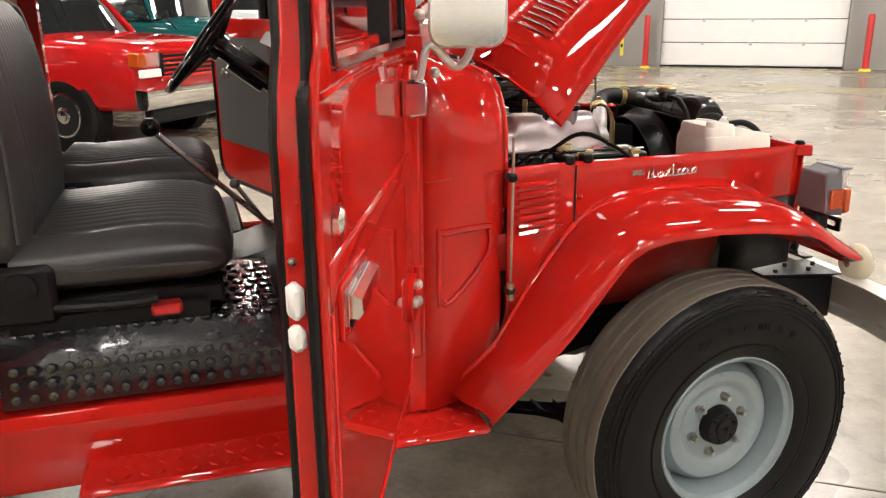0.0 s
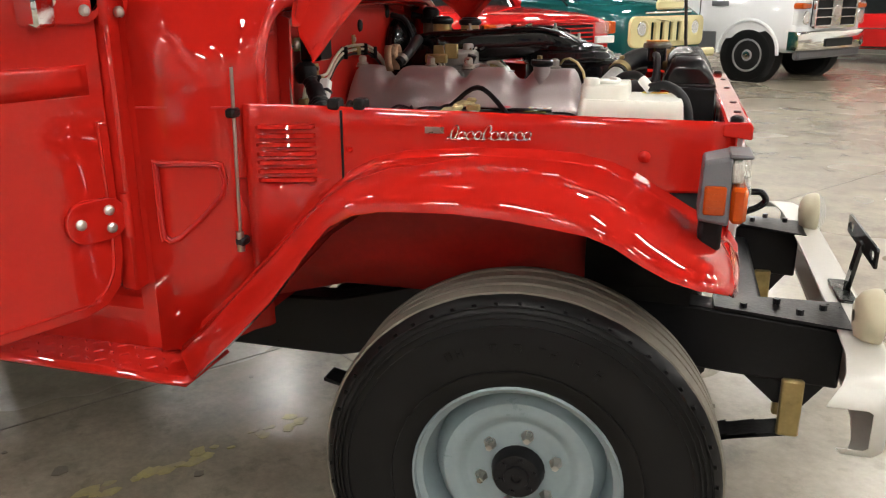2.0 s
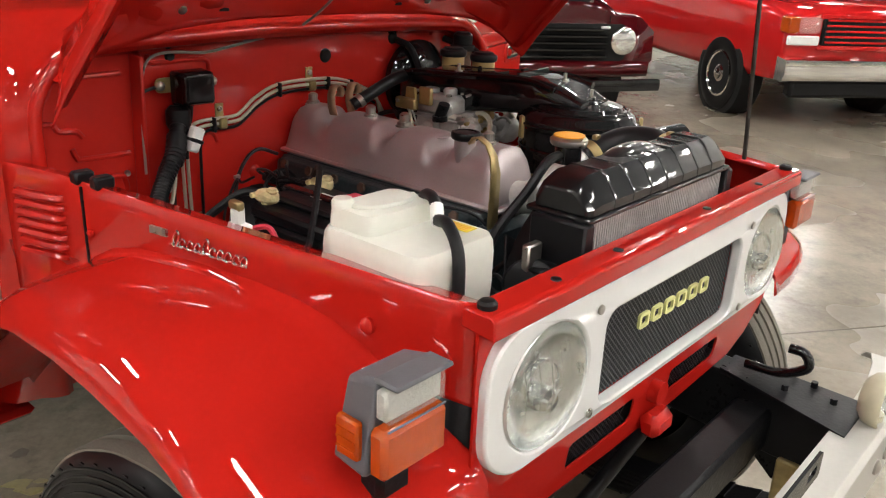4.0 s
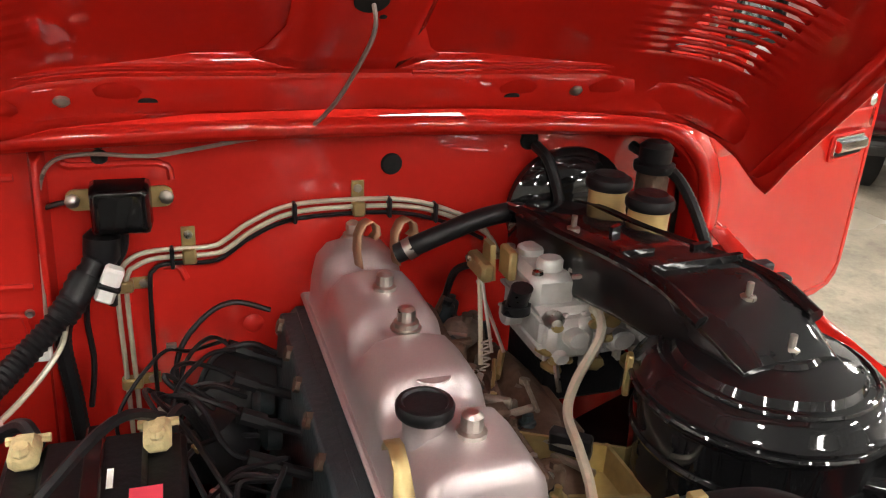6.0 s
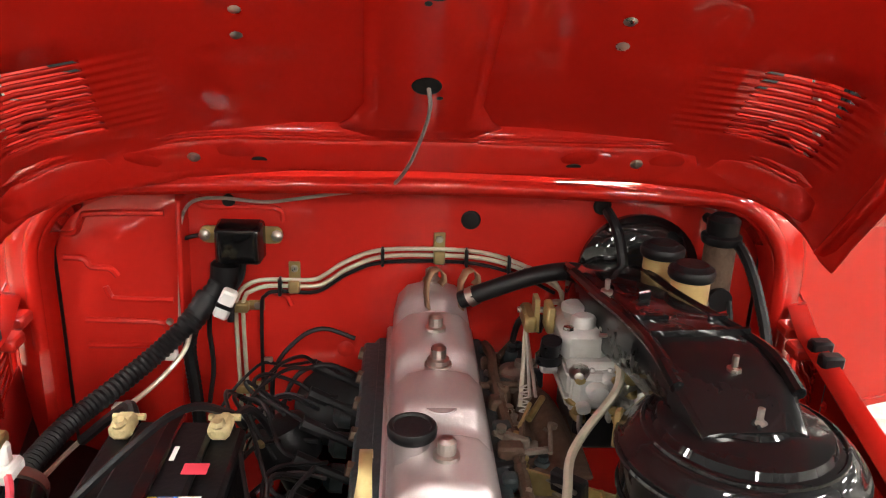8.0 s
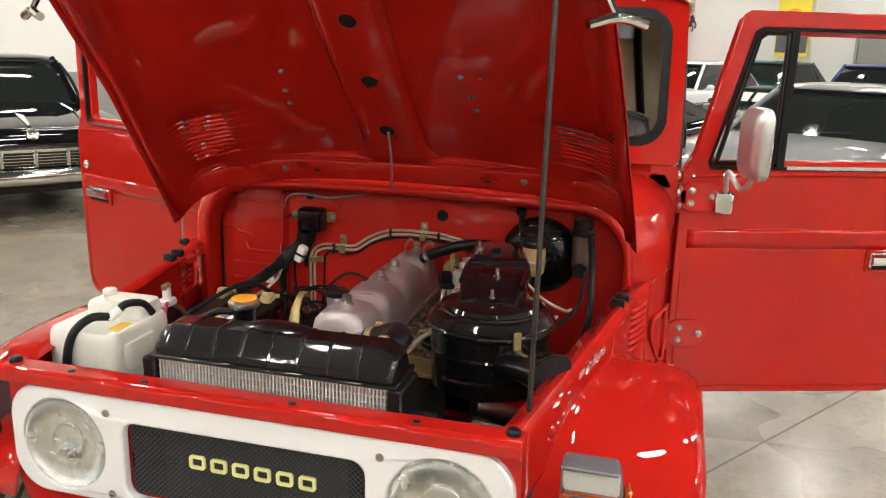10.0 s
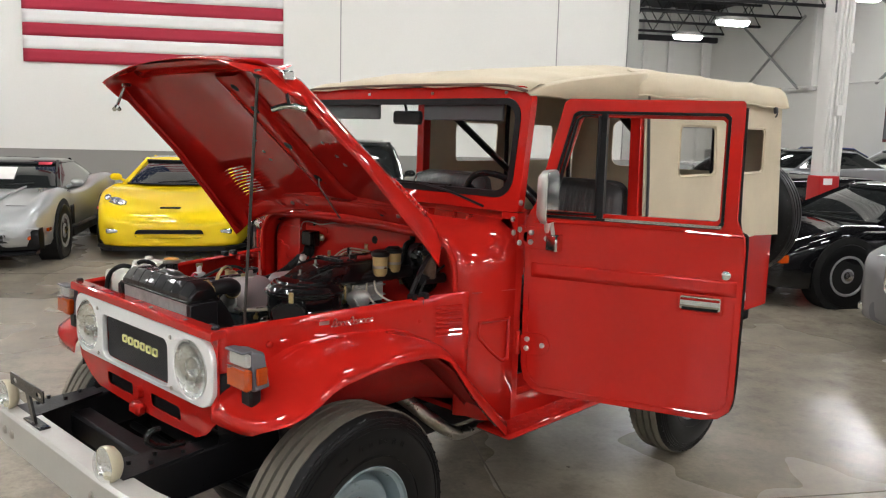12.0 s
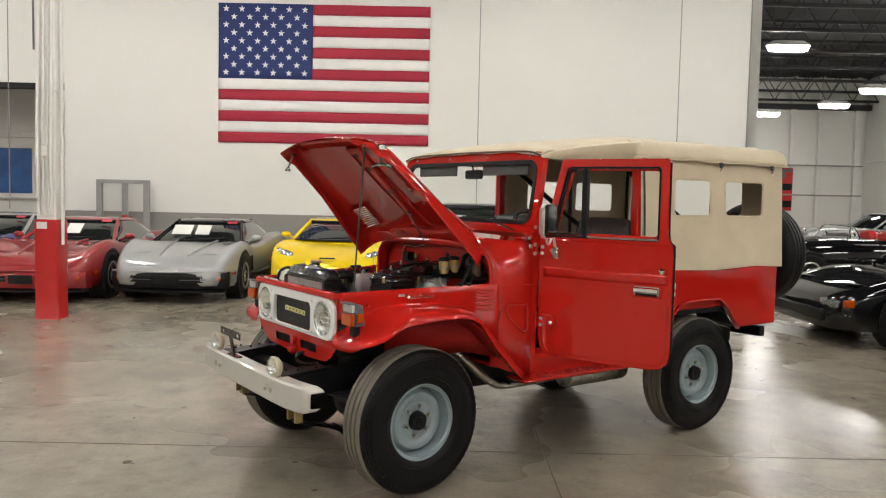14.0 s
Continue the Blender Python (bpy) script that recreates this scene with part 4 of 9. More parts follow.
for s in SIDES:
    h = part("headlamp", G().lathe([(.0950, .0), (.0950, .008), (.0938, .010), (.0925, .008), (.0925, .0)], (.376, s * .378, .905), (1, 0, 0), 40, caps=False), STAINLESS, LC, "round headlamp with a bright ring")
    part("reflector", G().lathe([(.0925, .009), (.086, .001), (.068, -.005), (.05, -.009), (.028, -.0115), (0, -.0125)], (.376, s * .378, .905), (1, 0, 0), 36, caps=False), REFLECT, h)
    part("lens", G().lathe([(.0930, .009), (.080, .020), (.055, .028), (.028, .032), (.0, .033)], (.376, s * .378, .905), (1, 0, 0), 40, caps=False), RIBGLASS, h, "ribbed clear glass").visible_shadow = False
    for k in range(-3, 4):
        yy = k * .022
        zz = math.sqrt(.084 ** 2 - yy * yy) * .95
        part("lens_flute", G().tube([(.376 + .0315 - .021 * ((yy * yy + v * v) / .0885 ** 2), s * .378 + yy, .905 + v) for v in (-zz, -zz * .5, 0, zz * .5, zz)], .0009, n=5, k=3), RIBGLASS, h).visible_shadow = False
    part("bulb_shield", G().lathe([(.014, -.006), (.019, 0), (.019, .012), (.013, .019), (0, .021)], (.368, s * .378, .885), (1, 0, -.1), 20), CHROME, h)
    part("reflector_step", G().lathe([(.036, -.0105), (.035, -.007), (.031, -.007), (.030, -.0115)], (.376, s * .378, .905), (1, 0, 0), 32, caps=False), CHROME, h)
    # near-black ring paints the shade of the gap round the lamp
    part("dark_gap", G().tube([(.3775, s * .378 + .097 * math.cos(2 * math.pi * q / 36), .905 + .097 * math.sin(2 * math.pi * q / 36)) for q in range(37)], .0035, n=6, k=1), DARK, h)
    # turn signal
    y0, y1 = .575, .688
    t = part("turn_signal", G().hull([(.300, s * y0, 0.905), (.300, s * y1, 0.905), (.304, s * y0, 1.006), (.304, s * (y1 - .02), 1.006), (.352, s * y0, 0.898), (.352, s * y1, 0.898), (.352, s * y0, 1.018), (.352, s * (y1 - .02), 1.016)]), GREYPL, LC, "grey-cased turn signal with amber and clear lenses", bevel=.006)
    part("amber_lens", G().box((.352, s * (y0 + .004), 0.902), (.380, s * (y1 - .004), 0.966), .007), AMBER, t)
    part("clear_lens", G().box((.352, s * (y0 + .004), 0.968), (.378, s * (y1 - .014), 1.010), .007), LENS, t)
    part("clear_backing", G().box((.351, s * (y0 + .006), 0.970), (.370, s * (y1 - .016), 1.008), .004), PALELENS, t)
    part("lens_rib", G().box((.378, s * (y0 + .01), 0.9665), (.3805, s * (y1 - .01), .9685), .0005), GREYPL, t)
    part("side_lens", G().box((.308, s * (y1 - .008), 0.917), (.344, s * (y1 + .003), 0.968), .003), AMBER, t)
    for z in (.928, .940, .952):
        part("lens_flute", G().box((.311, s * (y1 + .002), z), (.341, s * (y1 + .0045), z + .003)), AMBER, t)
    part("visor", G().box((.345, s * (y0 + .002), 1.012), (.384, s * (y1 - .018), 1.019), .003), GREYPL, t)
    part("foot", G().box((.305, s * .60, .84), (.345, s * .655, .902), .008), BLACK_SATIN, t)

# engine bay sides, louvres and badges
for s in SIDES:
    SX = (.362, .318, .2, .05, -.1, -.25, -.36, -.41, -.437, -.528, -.545, -.56)
    slots = [z + e for z in [.925 + k * .0175 for k in range(6, -1, -1)] for e in (.0035, -.0035)]
    g = G()
    for x in SX:
        w = bayw(x)
        zt, low = 1.052 + (.32 - x) * .030, .915 if x > -.40 else .875 + (x + .40) * 1.03
        g.v += [(x, s * (w - .035), zt - .006), (x, s * (w - .004), zt), (x, s * w, zt - .005)] + [(x, s * (w + .001), max(z, low + .004 * (13 - q) / 13)) for q, z in enumerate(slots)] + [(x, s * (w + .001), low)]
    n = 4 + len(slots)
    for i in range(len(SX) - 1):
        for j in range(n - 1):
            if not (SX[i] == -.437 and j > 2 and j % 2 == 1 and j < n - 1):
                g.f.append((i * n + j, i * n + j + 1, (i + 1) * n + j + 1, (i + 1) * n + j))
    part("wing_panel", g, RED, LC, "red engine bay side panel", solid=.003, off=1 if s > 0 else -1)
    # wheel-well sides take the red with shade put into its colour
    part("wheel_well_side", G().grid([[(x, s * bayw(x), min(.93, .90 + (x + .40) * .95)), (x, s * (bayw(x) - .02), .5 * (min(.93, .90 + (x + .40) * .95) + zb)), (x, s * (bayw(x) - .06), zb)] for x, zb in ((.10, .672), (-.1, .672), (-.25, .68), (-.40, .69), (-.56, .66))]), RED_SHADED, LC, "red wheel-well side, darkened as in shade", solid=.003)
    # black sheet added where the space under the front wing lies in shade
    part("radiator_support", G().grid([[(x, s * bayw(x), .928), (x, s * (bayw(x) - .004), .72)] for x in (.362, .318, .2, .1005)]), BLACK_SATIN, LC, "black sheet in place of the shaded space under the wing", solid=.003)
    # inner wing
    part("inner_wing", G().grid([[(x, s * (bayw(x) - .006), .93), (x, s * (bayw(x) - .02), .84)] for x in (.31, .1, -.1, -.3, -.58)]), RED_SHADED, LC, "red inner wing", solid=.003)
    # black sheet stands in for the shade in the lower wheel well
    part("inner_apron", G().grid([[(x, s * (bayw(x) - .02), .838), (x, s * (bayw(x) - .03), .80), (x, s * .43, .70), (x, s * .40, .62)] for x in (.31, .1, -.1, -.3, -.58)]), BLACK_SATIN, LC, "black sheet for the shaded space below the inner wing", solid=.003)
    for k in range(7):
        z = .925 + k * .0175
        rows = []
        for x in (-.425, -.435, -.48, -.53, -.54):
            w = bayw(x)
            e = .0 if x in (-.425, -.54) else .011
            rows.append([(x, s * (w + .0005), z + .009), (x, s * (w + e * .7), z + .006), (x, s * (w + e), z), (x, s * (w + .001), z - .003)])
        part("louvre", G().grid(rows), RED, LC, solid=.0015)
    # badge, plain shapes
    x0 = -.012 if s > 0 else -.170
    bdg = part("badge", G().tube([(x0 - s * q, s * (bayw(x0 - s * q) + .003), 1.014 + .0015 * math.sin(q * 260)) for q in [.158 * k / 24 for k in range(25)]], .0022, n=6, k=2), CHROME, LC, "slanted chrome script badge")
    for k in range(10):
        tall = k in (0, 4)
        cx, hh = x0 - s * (.010 + k * .0155), .013 if tall else .0075
        loop = [(.0055 * math.cos(a) + .35 * hh * (1 + math.sin(a)), hh * (1 + math.sin(a))) for a in [2 * math.pi * q / 14 for q in range(12 if k % 3 else 15)]]
        part("badge_stroke", G().tube([(cx - s * u, s * (bayw(cx - s * u) + .0035), 1.013 + v) for u, v in loop], .0019 if not tall else .0023, n=6, k=2), CHROME, bdg)
    px = (.030, -.006) if s > 0 else (-.212, -.176)
    part("badge_plate", G().hull([(x, s * (bayw(x) + d), z) for x in px for z in (1.024, 1.036) for d in (.001, .005)]), STEEL, bdg)
    for x in (-.34, -.39):
        part("bonnet_catch", G().box((x - .012, s * (bayw(x) - .03), 1.066), (x + .012, s * (bayw(x) + .004), 1.088), .004), BLACK_SATIN, LC)
    part("panel_seam", G().hull([(x, s * (bayw(x) + d), z) for x in (-.372, -.376) for d in (.0005, .0035) for z in (.90, 1.066)]), BLACK_SATIN, LC)
    for z in (.99, .93):
        part("panel_bolt", G().sphere((-.36, s * (bayw(-.36) + .002), z), .008, n=8), RED, LC)

# cowl
def arch(x, w, zlow, zt, rc, crown=.012, nz=3):
    out = []
    for i in range(nz):
        out.append((x, w, zlow + (zt - rc - zlow) * i / nz))
    for i in range(7):
        a = math.pi / 2 * i / 6
        out.append((x, w - rc + rc * math.cos(a), zt - crown - rc + rc * math.sin(a)))
    for i in range(1, 6):
        y = (w - rc) * (1 - i / 5.0)
        out.append((x, y, zt - crown * (y / (w - rc)) ** 2))
    return out + [(p[0], -p[1], p[2]) for p in reversed(out[:-1])]


cowl = [arch(*q) for q in ((-.600, .612, .60, 1.250, .13), (-.560, .620, .60, 1.262, .135), (-.552, .632, .60, 1.272, .14), (-.556, .648, .60, 1.280, .15), (-.575, .672, .60, 1.290, .16), (-.62, .700, .58, 1.300, .165), (-.70, .722, .56, 1.318, .15), (-.765, .735, .555, 1.342, .12))]
part("cowl", G().grid(cowl), RED, LC, "red rounded cowl and scuttle", solid=.003, off=1)
part("cowl_bead", G().tube(arch(-.550, .626, .98, 1.277, .14), .0125, n=10, k=2), RED, LC, "rolled cowl rim")
part("scuttle_top", G().loft([[(-.765, y, z) for y, z in ((-.72, 1.30), (.72, 1.30), (.70, 1.335), (-.70, 1.335))], [(-.86, y, z) for y, z in ((-.72, 1.30), (.72, 1.30), (.70, 1.37), (-.70, 1.37))]]), RED, LC)
for s in SIDES:
    # embossed access panel
    po = [(-.605, .955), (-.605, .90), (-.70, .805), (-.728, .805), (-.735, .815), (-.735, .955), (-.725, .963), (-.615, .963)]
    yv = lambda x: s * (.703 + (-.62 - x) * .275 + .004)
    part("access_panel", G().tube([(x, yv(x), z) for x, z in po + po[:1]], .0045, n=6, k=2), RED, LC)
    part("access_groove", G().tube([(-.668 + (x + .668) * .93, yv(-.668 + (x + .668) * .93) - s * .0005, .885 + (z - .885) * .94) for x, z in po + po[:1]], .0042, n=6, k=2), COLRED, LC)
    part("cowl_seam", G().hull([(x, s * (.6995 + (-.62 - x) * .2750 + d), z) for x in (-.575, -.76) for d in (.001, .0035) for z in (1.070, 1.0735)]), COLRED, LC)
    for x, y, z in ((-.77, .742, 1.30), (-.77, .742, 1.25), (-.735, .735, 1.34), (-.77, .742, 1.40), (-.74, .737, 1.29)):
        part("cowl_bolt", G().lathe([(.011, 0), (.011, .005), (.006, .009), (0, .010)], (x, s * y, z), (0, s, 0), 10), STEEL, LC)
part("antenna_mast", G().cyl((-.565, -.722, .80), (-.56, -.715, 1.15), .0036, n=8).cyl((-.565, -.722, .79), (-.565, -.722, .83), .008, n=10), STEEL, LC, "thin retracted aerial")
for z in (.81, 1.065):
    part("antenna_clip", G().box((-.574, -.73, z - .009), (-.554, -.70, z + .009), .004), BLACK_SATIN, LC)

# front wings (fenders): x and height where the wing meets the body, x and height of its lip, outer half width
WING = [(-.700, .585, -.642, .545, .822), (-.60, .675, -.55, .632, .822), (-.50, .785, -.455, .730, .822), (-.40, .893, -.362, .848, .822), (-.36, .930, -.327, .887, .822), (-.31, .957, -.285, .910, .822), (-.25, .972, -.225, .922, .822), (-.12, .980, -.10, .927, .822), (0, .979, 0, .921, .822), (.08, .971, .08, .911, .822), (.14, .957, .130, .904, .822), (.19, .934, .172, .888, .821), (.24, .903, .217, .860, .818), (.29, .872, .262, .836, .812), (.335, .847, .308, .820, .800), (.366, .826, .340, .812, .782), (.384, .800, .358, .800, .752), (.388, .770, .366, .786, .715)]
for s in SIDES:
    rows = []
    for xi, zi, xl, zl, yo in WING:
        yi = min(bayw(xi) if xi > -.56 else .715, .715)
        if xi > .36:
            yi = .50
        row = [(xi, s * yi, zi + .016)]
        for fy, fz in ((.03, -.02), (.15, .0), (.45, .03), (.70, .10), (.82, .20), (.91, .37), (.965, .58), (.992, .80), (1.0, 1.0)):
            row.append((xi + (xl - xi) * fy ** 3, s * (yi + (yo - yi) * fy), zi + (zl - zi) * fz))
        row.append((xl - .002, s * (yo - .016), zl - .003))
        rows.append(row)
    part("front_wing", G().grid(rows), RED, LC, "red flared front wing", solid=.003, off=1 if s < 0 else -1, angle=60)
    # liner in the darkened red, coloured as if in the wing's shade
    part("wing_liner", G().grid([[(x, s * (bayw(x) + .010), z - .055), (x, s * .70, z - .040), (x, s * .785, z - .045)] for x, z in ((.29, .865), (.20, .925), (.0, .965), (-.2, .965), (-.3, .945), (-.40, .875), (-.55, .71))]), RED_SHADED, LC, "red wheel-arch liner, darkened as in shade", solid=.003)
    for (x, z) in ((-.36, .870), (-.30, .928), (-.21, .949)):
        part("wing_bolt", G().sphere((x, s * .79, z + .002), .007, n=8), RED, LC)
    part("side_marker", G().lathe([(.012, 0), (.012, .006), (.007, .011), (0, .012)], (.20, s * (bayw(.20) + .002), .985), (0, s, 0), 12), RED, LC)
    # running board
    sb = part("step", G().box((-.645, s * .66, .525), (-1.47, s * .835, .548), .012), RED, LC, "red tread-plate step")
    tp = G()
    for i in range(24):
        for j in range(4):
            x, y = -.68 - i * .032, .69 + j * .038
            m = pose(x, s * y, .549, 0, 0, 45 if (i + j) % 2 else -45)
            tp.hull([tuple(m @ Vector(q)) for q in ((-.012, 0, 0), (.012, 0, 0), (0, .004, 0), (0, -.004, 0), (-.006, 0, .003), (.006, 0, .003))])
    part("tread_pattern", tp, RED, sb, kind="stuff")
    part("sill", G().loft([[(x, s * y, z) for y, z in ((.66, .49), (.712, .495), (.716, .51), (.716, .635), (.70, .655), (.60, .665), (.60, .62), (.66, .61))] for x in (-.76, -1.68)]), RED, LC, "red door sill", bevel=.003)
    # rear tub side with wheel arch
    wa = [(-1.645, 1.125), (-1.645, .50), (-1.86, .50), (-1.90, .62), (-2.0, .82), (-2.06, .875), (-2.15, .90), (-2.48, .90), (-2.55, .86), (-2.68, .72), (-2.72, .68), (-3.165, .68), (-3.17, 1.125)]
    part("rear_side", G().plate(wa[::-1], [], lambda u, v, w: (u, s * (.735 - w), v), .012), RED, LC, "red rear body side with a wheel arch", bevel=.003)
    fl = [(-1.86, .50), (-1.90, .62), (-2.0, .82), (-2.06, .875), (-2.15, .90), (-2.48, .90), (-2.55, .86), (-2.68, .72), (-2.72, .68)]
    part("arch_lip", G().grid([[(x, s * .735, z), (x, s * .752, z + .004), (x, s * .756, z - .008), (x, s * .72, z - .016)] for x, z in fl]), RED, LC, solid=.003)
    part("arch_inner", G().grid([[(x, s * .70, z), (x, s * .42, z)] for x, z in fl]), BLACK_SATIN, LC, solid=.003)
    part("belt_rail", G().cyl((-1.645, s * .735, 1.13), (-3.165, s * .735, 1.13), .012, n=8), RED, LC)
    part("door_post", G().hull([(-1.645, s * .735, .55), (-1.645, s * .68, .55), (-1.70, s * .735, .55), (-1.70, s * .68, .55), (-1.645, s * .715, 1.80), (-1.645, s * .66, 1.80), (-1.70, s * .715, 1.80), (-1.70, s * .66, 1.80)]), RED, LC, bevel=.004)
    part("front_post", G().hull([(-.765, s * .735, .56), (-.80, s * .735, .56), (-.765, s * .66, .56), (-.80, s * .66, .56), (-.765, s * .735, 1.36), (-.81, s * .735, 1.36), (-.765, s * .66, 1.36), (-.81, s * .66, 1.36)]), RED, LC)
    part("rear_lamp", G().box((-3.17, s * .58, .80), (-3.20, s * .70, .92), .008), COLRED, LC)
part("tailgate", G().box((-3.155, -.73, .68), (-3.175, .73, 1.13), .004), RED, LC)
part("rear_bumper", G().box((-3.20, -.6, .55), (-3.26, .6, .63), .006), BLACK_SATIN, LC)

# windscreen
def ws(u, v, w):
    k = (v - 1.365) / .46
    return (-.765 - .075 * k - w, u * (1 - .012 * k), v)


wf = part("windscreen_frame", G().plate(rrect(-.735, 1.362, .735, 1.835, (.02, .02, .06, .06), 6), [rrect(-.690, 1.415, .690, 1.785, .075, 8)], ws, .035), RED, LC, "red folding windscreen frame", bevel=.006)
part("gasket", G().plate(rrect(-.694, 1.411, .694, 1.789, .078, 8), [rrect(-.668, 1.436, .668, 1.764, .06, 8)], lambda u, v, w: ws(u, v, w - .004), .018), RUBBER, wf, "black rubber gasket")
part("glass", G().plate(rrect(-.676, 1.428, .676, 1.772, .062, 8), [], lambda u, v, w: ws(u, v, w + .010), .004), GLASS, wf, "clear windscreen glass").visible_shadow = False
for y0, y1 in ((.05, -.35), (.58, .20)):
    wp = part("wiper", G().tube([(-.745, y0, 1.375), (-.748, (y0 + y1) / 2, 1.42), (-.757, y1, 1.445)], .005, n=6), BLACK_SATIN, wf)
    part("wiper_blade", G().box((-.775, y1 - .16, 1.438), (-.762, y1 + .18, 1.446)), RUBBER, wp)
for y in (-.36, .36):
    part("sun_visor", G().box((-.86, y - .22, 1.70), (-.845, y + .22, 1.80), .006), GREYCARD, LC)
im_ = part("inner_mirror", G().box((-.90, -.09, 1.68), (-.875, .09, 1.74), .01), BLACK_SATIN, LC)
part("mirror_stem", G().cyl((-.88, 0, 1.74), (-.86, 0, 1.80), .006), BLACK_SATIN, im_)
for y in (-.6, -.2, .2, .6):
    part("header_stud", G().sphere((-.838, y, 1.81), .008, n=8), STEEL, wf)

# canvas top
def canopy_z(x):
    return 1.842 + .135 * min(1, max(0, (-.82 - x) / .85)) ** .6 if x > -1.67 else 1.977


rows = []
for i in range(31):
    x = -.815 - i * (3.20 - .815) / 30
    zt = canopy_z(x) + .009 * math.sin(i * 1.9) + (.012 if i in (12, 20, 28) else 0)
    hw = .715
    row = []
    for j in range(13):
        k = j / 12 * 2 - 1
        y = hw * k
        z = zt - .014 * k * k - ((.055 * min(1, .25 + (-.80 - x) / .5)) * max(0, abs(k) - .8) / .2 if abs(k) > .8 else 0)
        row.append((x, y, z + .005 * math.sin(j * 2.1 + i) * math.cos(i * .7)))
    rows.append(row)
part("roof_binding", G().tube([(-.818, y, 1.846 - .014 * (y / .715) ** 2 - (.02 if abs(y) > .69 else 0)) for y in (-.715, -.6, -.3, 0, .3, .6, .715)], .006, n=6), RUSTY, LC, "dark binding on the front edge of the canvas")
cn = part("canvas_roof", G().grid(rows), CANVAS, LC, "beige canvas roof", solid=.006)
for s in SIDES:
    part("roof_flap", G().grid([[(x, s * .708, canopy_z(x) - .035), (x, s * .724, canopy_z(x) - .045), (x, s * .730, 1.797 + .003 * math.sin(x * 19))] for x in [-.825 - i * .0845 for i in range(11)]]), CANVAS, LC, solid=.005)
    def side(u, v, w):
        k = (v - 1.12) / .85
        return (u, s * (.752 - .03 * k + .006 * math.sin(u * 7 + v * 5) - w), v)
    out = [(-1.66, 1.10), (-1.665, 1.885), (-2.4, 1.885), (-3.14, 1.885), (-3.19, 1.88), (-3.195, 1.10), (-2.9, 1.115), (-2.4, 1.10), (-2.0, 1.112)]
    wins = [rrect(-2.36, 1.475, -1.985, 1.705, .028, 5), rrect(-2.945, 1.475, -2.52, 1.705, .028, 5)]
    part("canvas_side", G().plate(out[::-1], wins, side, .006), CANVAS, LC, "beige canvas side curtain")
    for w_ in wins:
        part("clear_window", G().plate([(u, v) for u, v in w_], [], lambda u, v, w: side(u, v, w + .003), .002), PLASTIC, LC, "clear plastic window").visible_shadow = False
        cx = sum(u for u, v in w_) / len(w_)
        part("window_seam", G().tube([side(cx + (u - cx) * 1.06, 1.59 + (v - 1.59) * 1.09, -.002) for u, v in w_ + w_[:1]], .004, n=5, k=1), CANVAS, LC)
    part("curtain_edge", G().tube([side(-1.68, 1.11 + .74 * i / 10, -.003) for i in range(11)], .007, n=6, k=2), GREYCARD, LC, "dark edge binding")
    for x in (-2.42, -3.01):
        tie = part("roof_tie", G().hull([(x + dx, s * y, z) for dx, y, z in ((-.016, .750, 1.838), (.016, .750, 1.838), (-.016, .768, 1.832), (.016, .768, 1.832), (-.010, .756, 1.796), (.012, .756, 1.796), (-.008, .776, 1.802), (.014, .776, 1.802))]), GREYCARD, LC, "dark knotted roof tie", bevel=.004)
        part("tie_end", G().tube([(x + .005, s * .772, 1.805), (x + .018, s * .778, 1.792), (x + .026, s * .774, 1.776)], .004, n=6), GREYCARD, tie)
    val = []
    for i in range(41):
        x = -1.58 - i * 1.625 / 40
        f = .010 * math.exp(-((x + 1.80) / .05) ** 2) + .012 * math.exp(-((x + 2.45) / .045) ** 2) + .010 * math.exp(-((x + 3.02) / .05) ** 2)
        wv = .004 * math.sin(x * 11) + .003 * math.sin(x * 23 + 1)
        zt = canopy_z(x)
        e = min(1, max(0, (-1.58 - x) / .22)) ** .7
        val.append([(x, s * .670, zt - .022), (x, s * (.694 + .008 * e), zt - .033 + f * .5), (x, s * (.712 + .014 * e), zt - .052 + f * .4), (x, s * (.720 + .022 * e + f * .5), zt - .080), (x, s * (.724 + .027 * e + f + wv * .5), zt - .112), (x, s * (.724 + .029 * e + f * .8 + wv), zt - .142 + wv)])
    part("roof_valance", G().grid(val), CANVAS, LC, "beige canvas valance drooping over the side curtain", solid=.005)
    part("eave_seam", G().tube([(p[-1][0], p[-1][1], p[-1][2]) for p in val[::2]], .005, n=6, k=2), CANVAS, LC)
part("canvas_back", G().plate([(-.73, 1.12), (.73, 1.12), (.71, 1.95), (-.71, 1.95)], [rrect(-.4, 1.45, .4, 1.75, .06)], lambda u, v, w: (-3.19 + w, u, v), .006), CANVAS, LC, "beige canvas rear curtain")
part("back_window", G().plate(rrect(-.4, 1.45, .4, 1.75, .06), [], lambda u, v, w: (-3.187 + w, u, v), .002), PLASTIC, LC).visible_shadow = False
for x in (-1.67, -2.42, -3.1):
    part("roof_bow", G().tube([(x, -.69, 1.13), (x, -.69, 1.80), (x, -.62, 1.93), (x, 0, 1.95), (x, .62, 1.93), (x, .69, 1.80), (x, .69, 1.13)], .014, n=8), BLACK_SATIN, LC)
for s in SIDES:
    part("roll_bar_stay", G().cyl((-1.75, s * .55, 1.75), (-2.75, s * .58, 1.15), .02, n=10), BLACK_SATIN, LC)

# bonnet: open, u along it, d square to it
HO, HU, HN = V(-.563, 0, 1.337), V(.755, 0, .656), V(-.656, 0, .755)


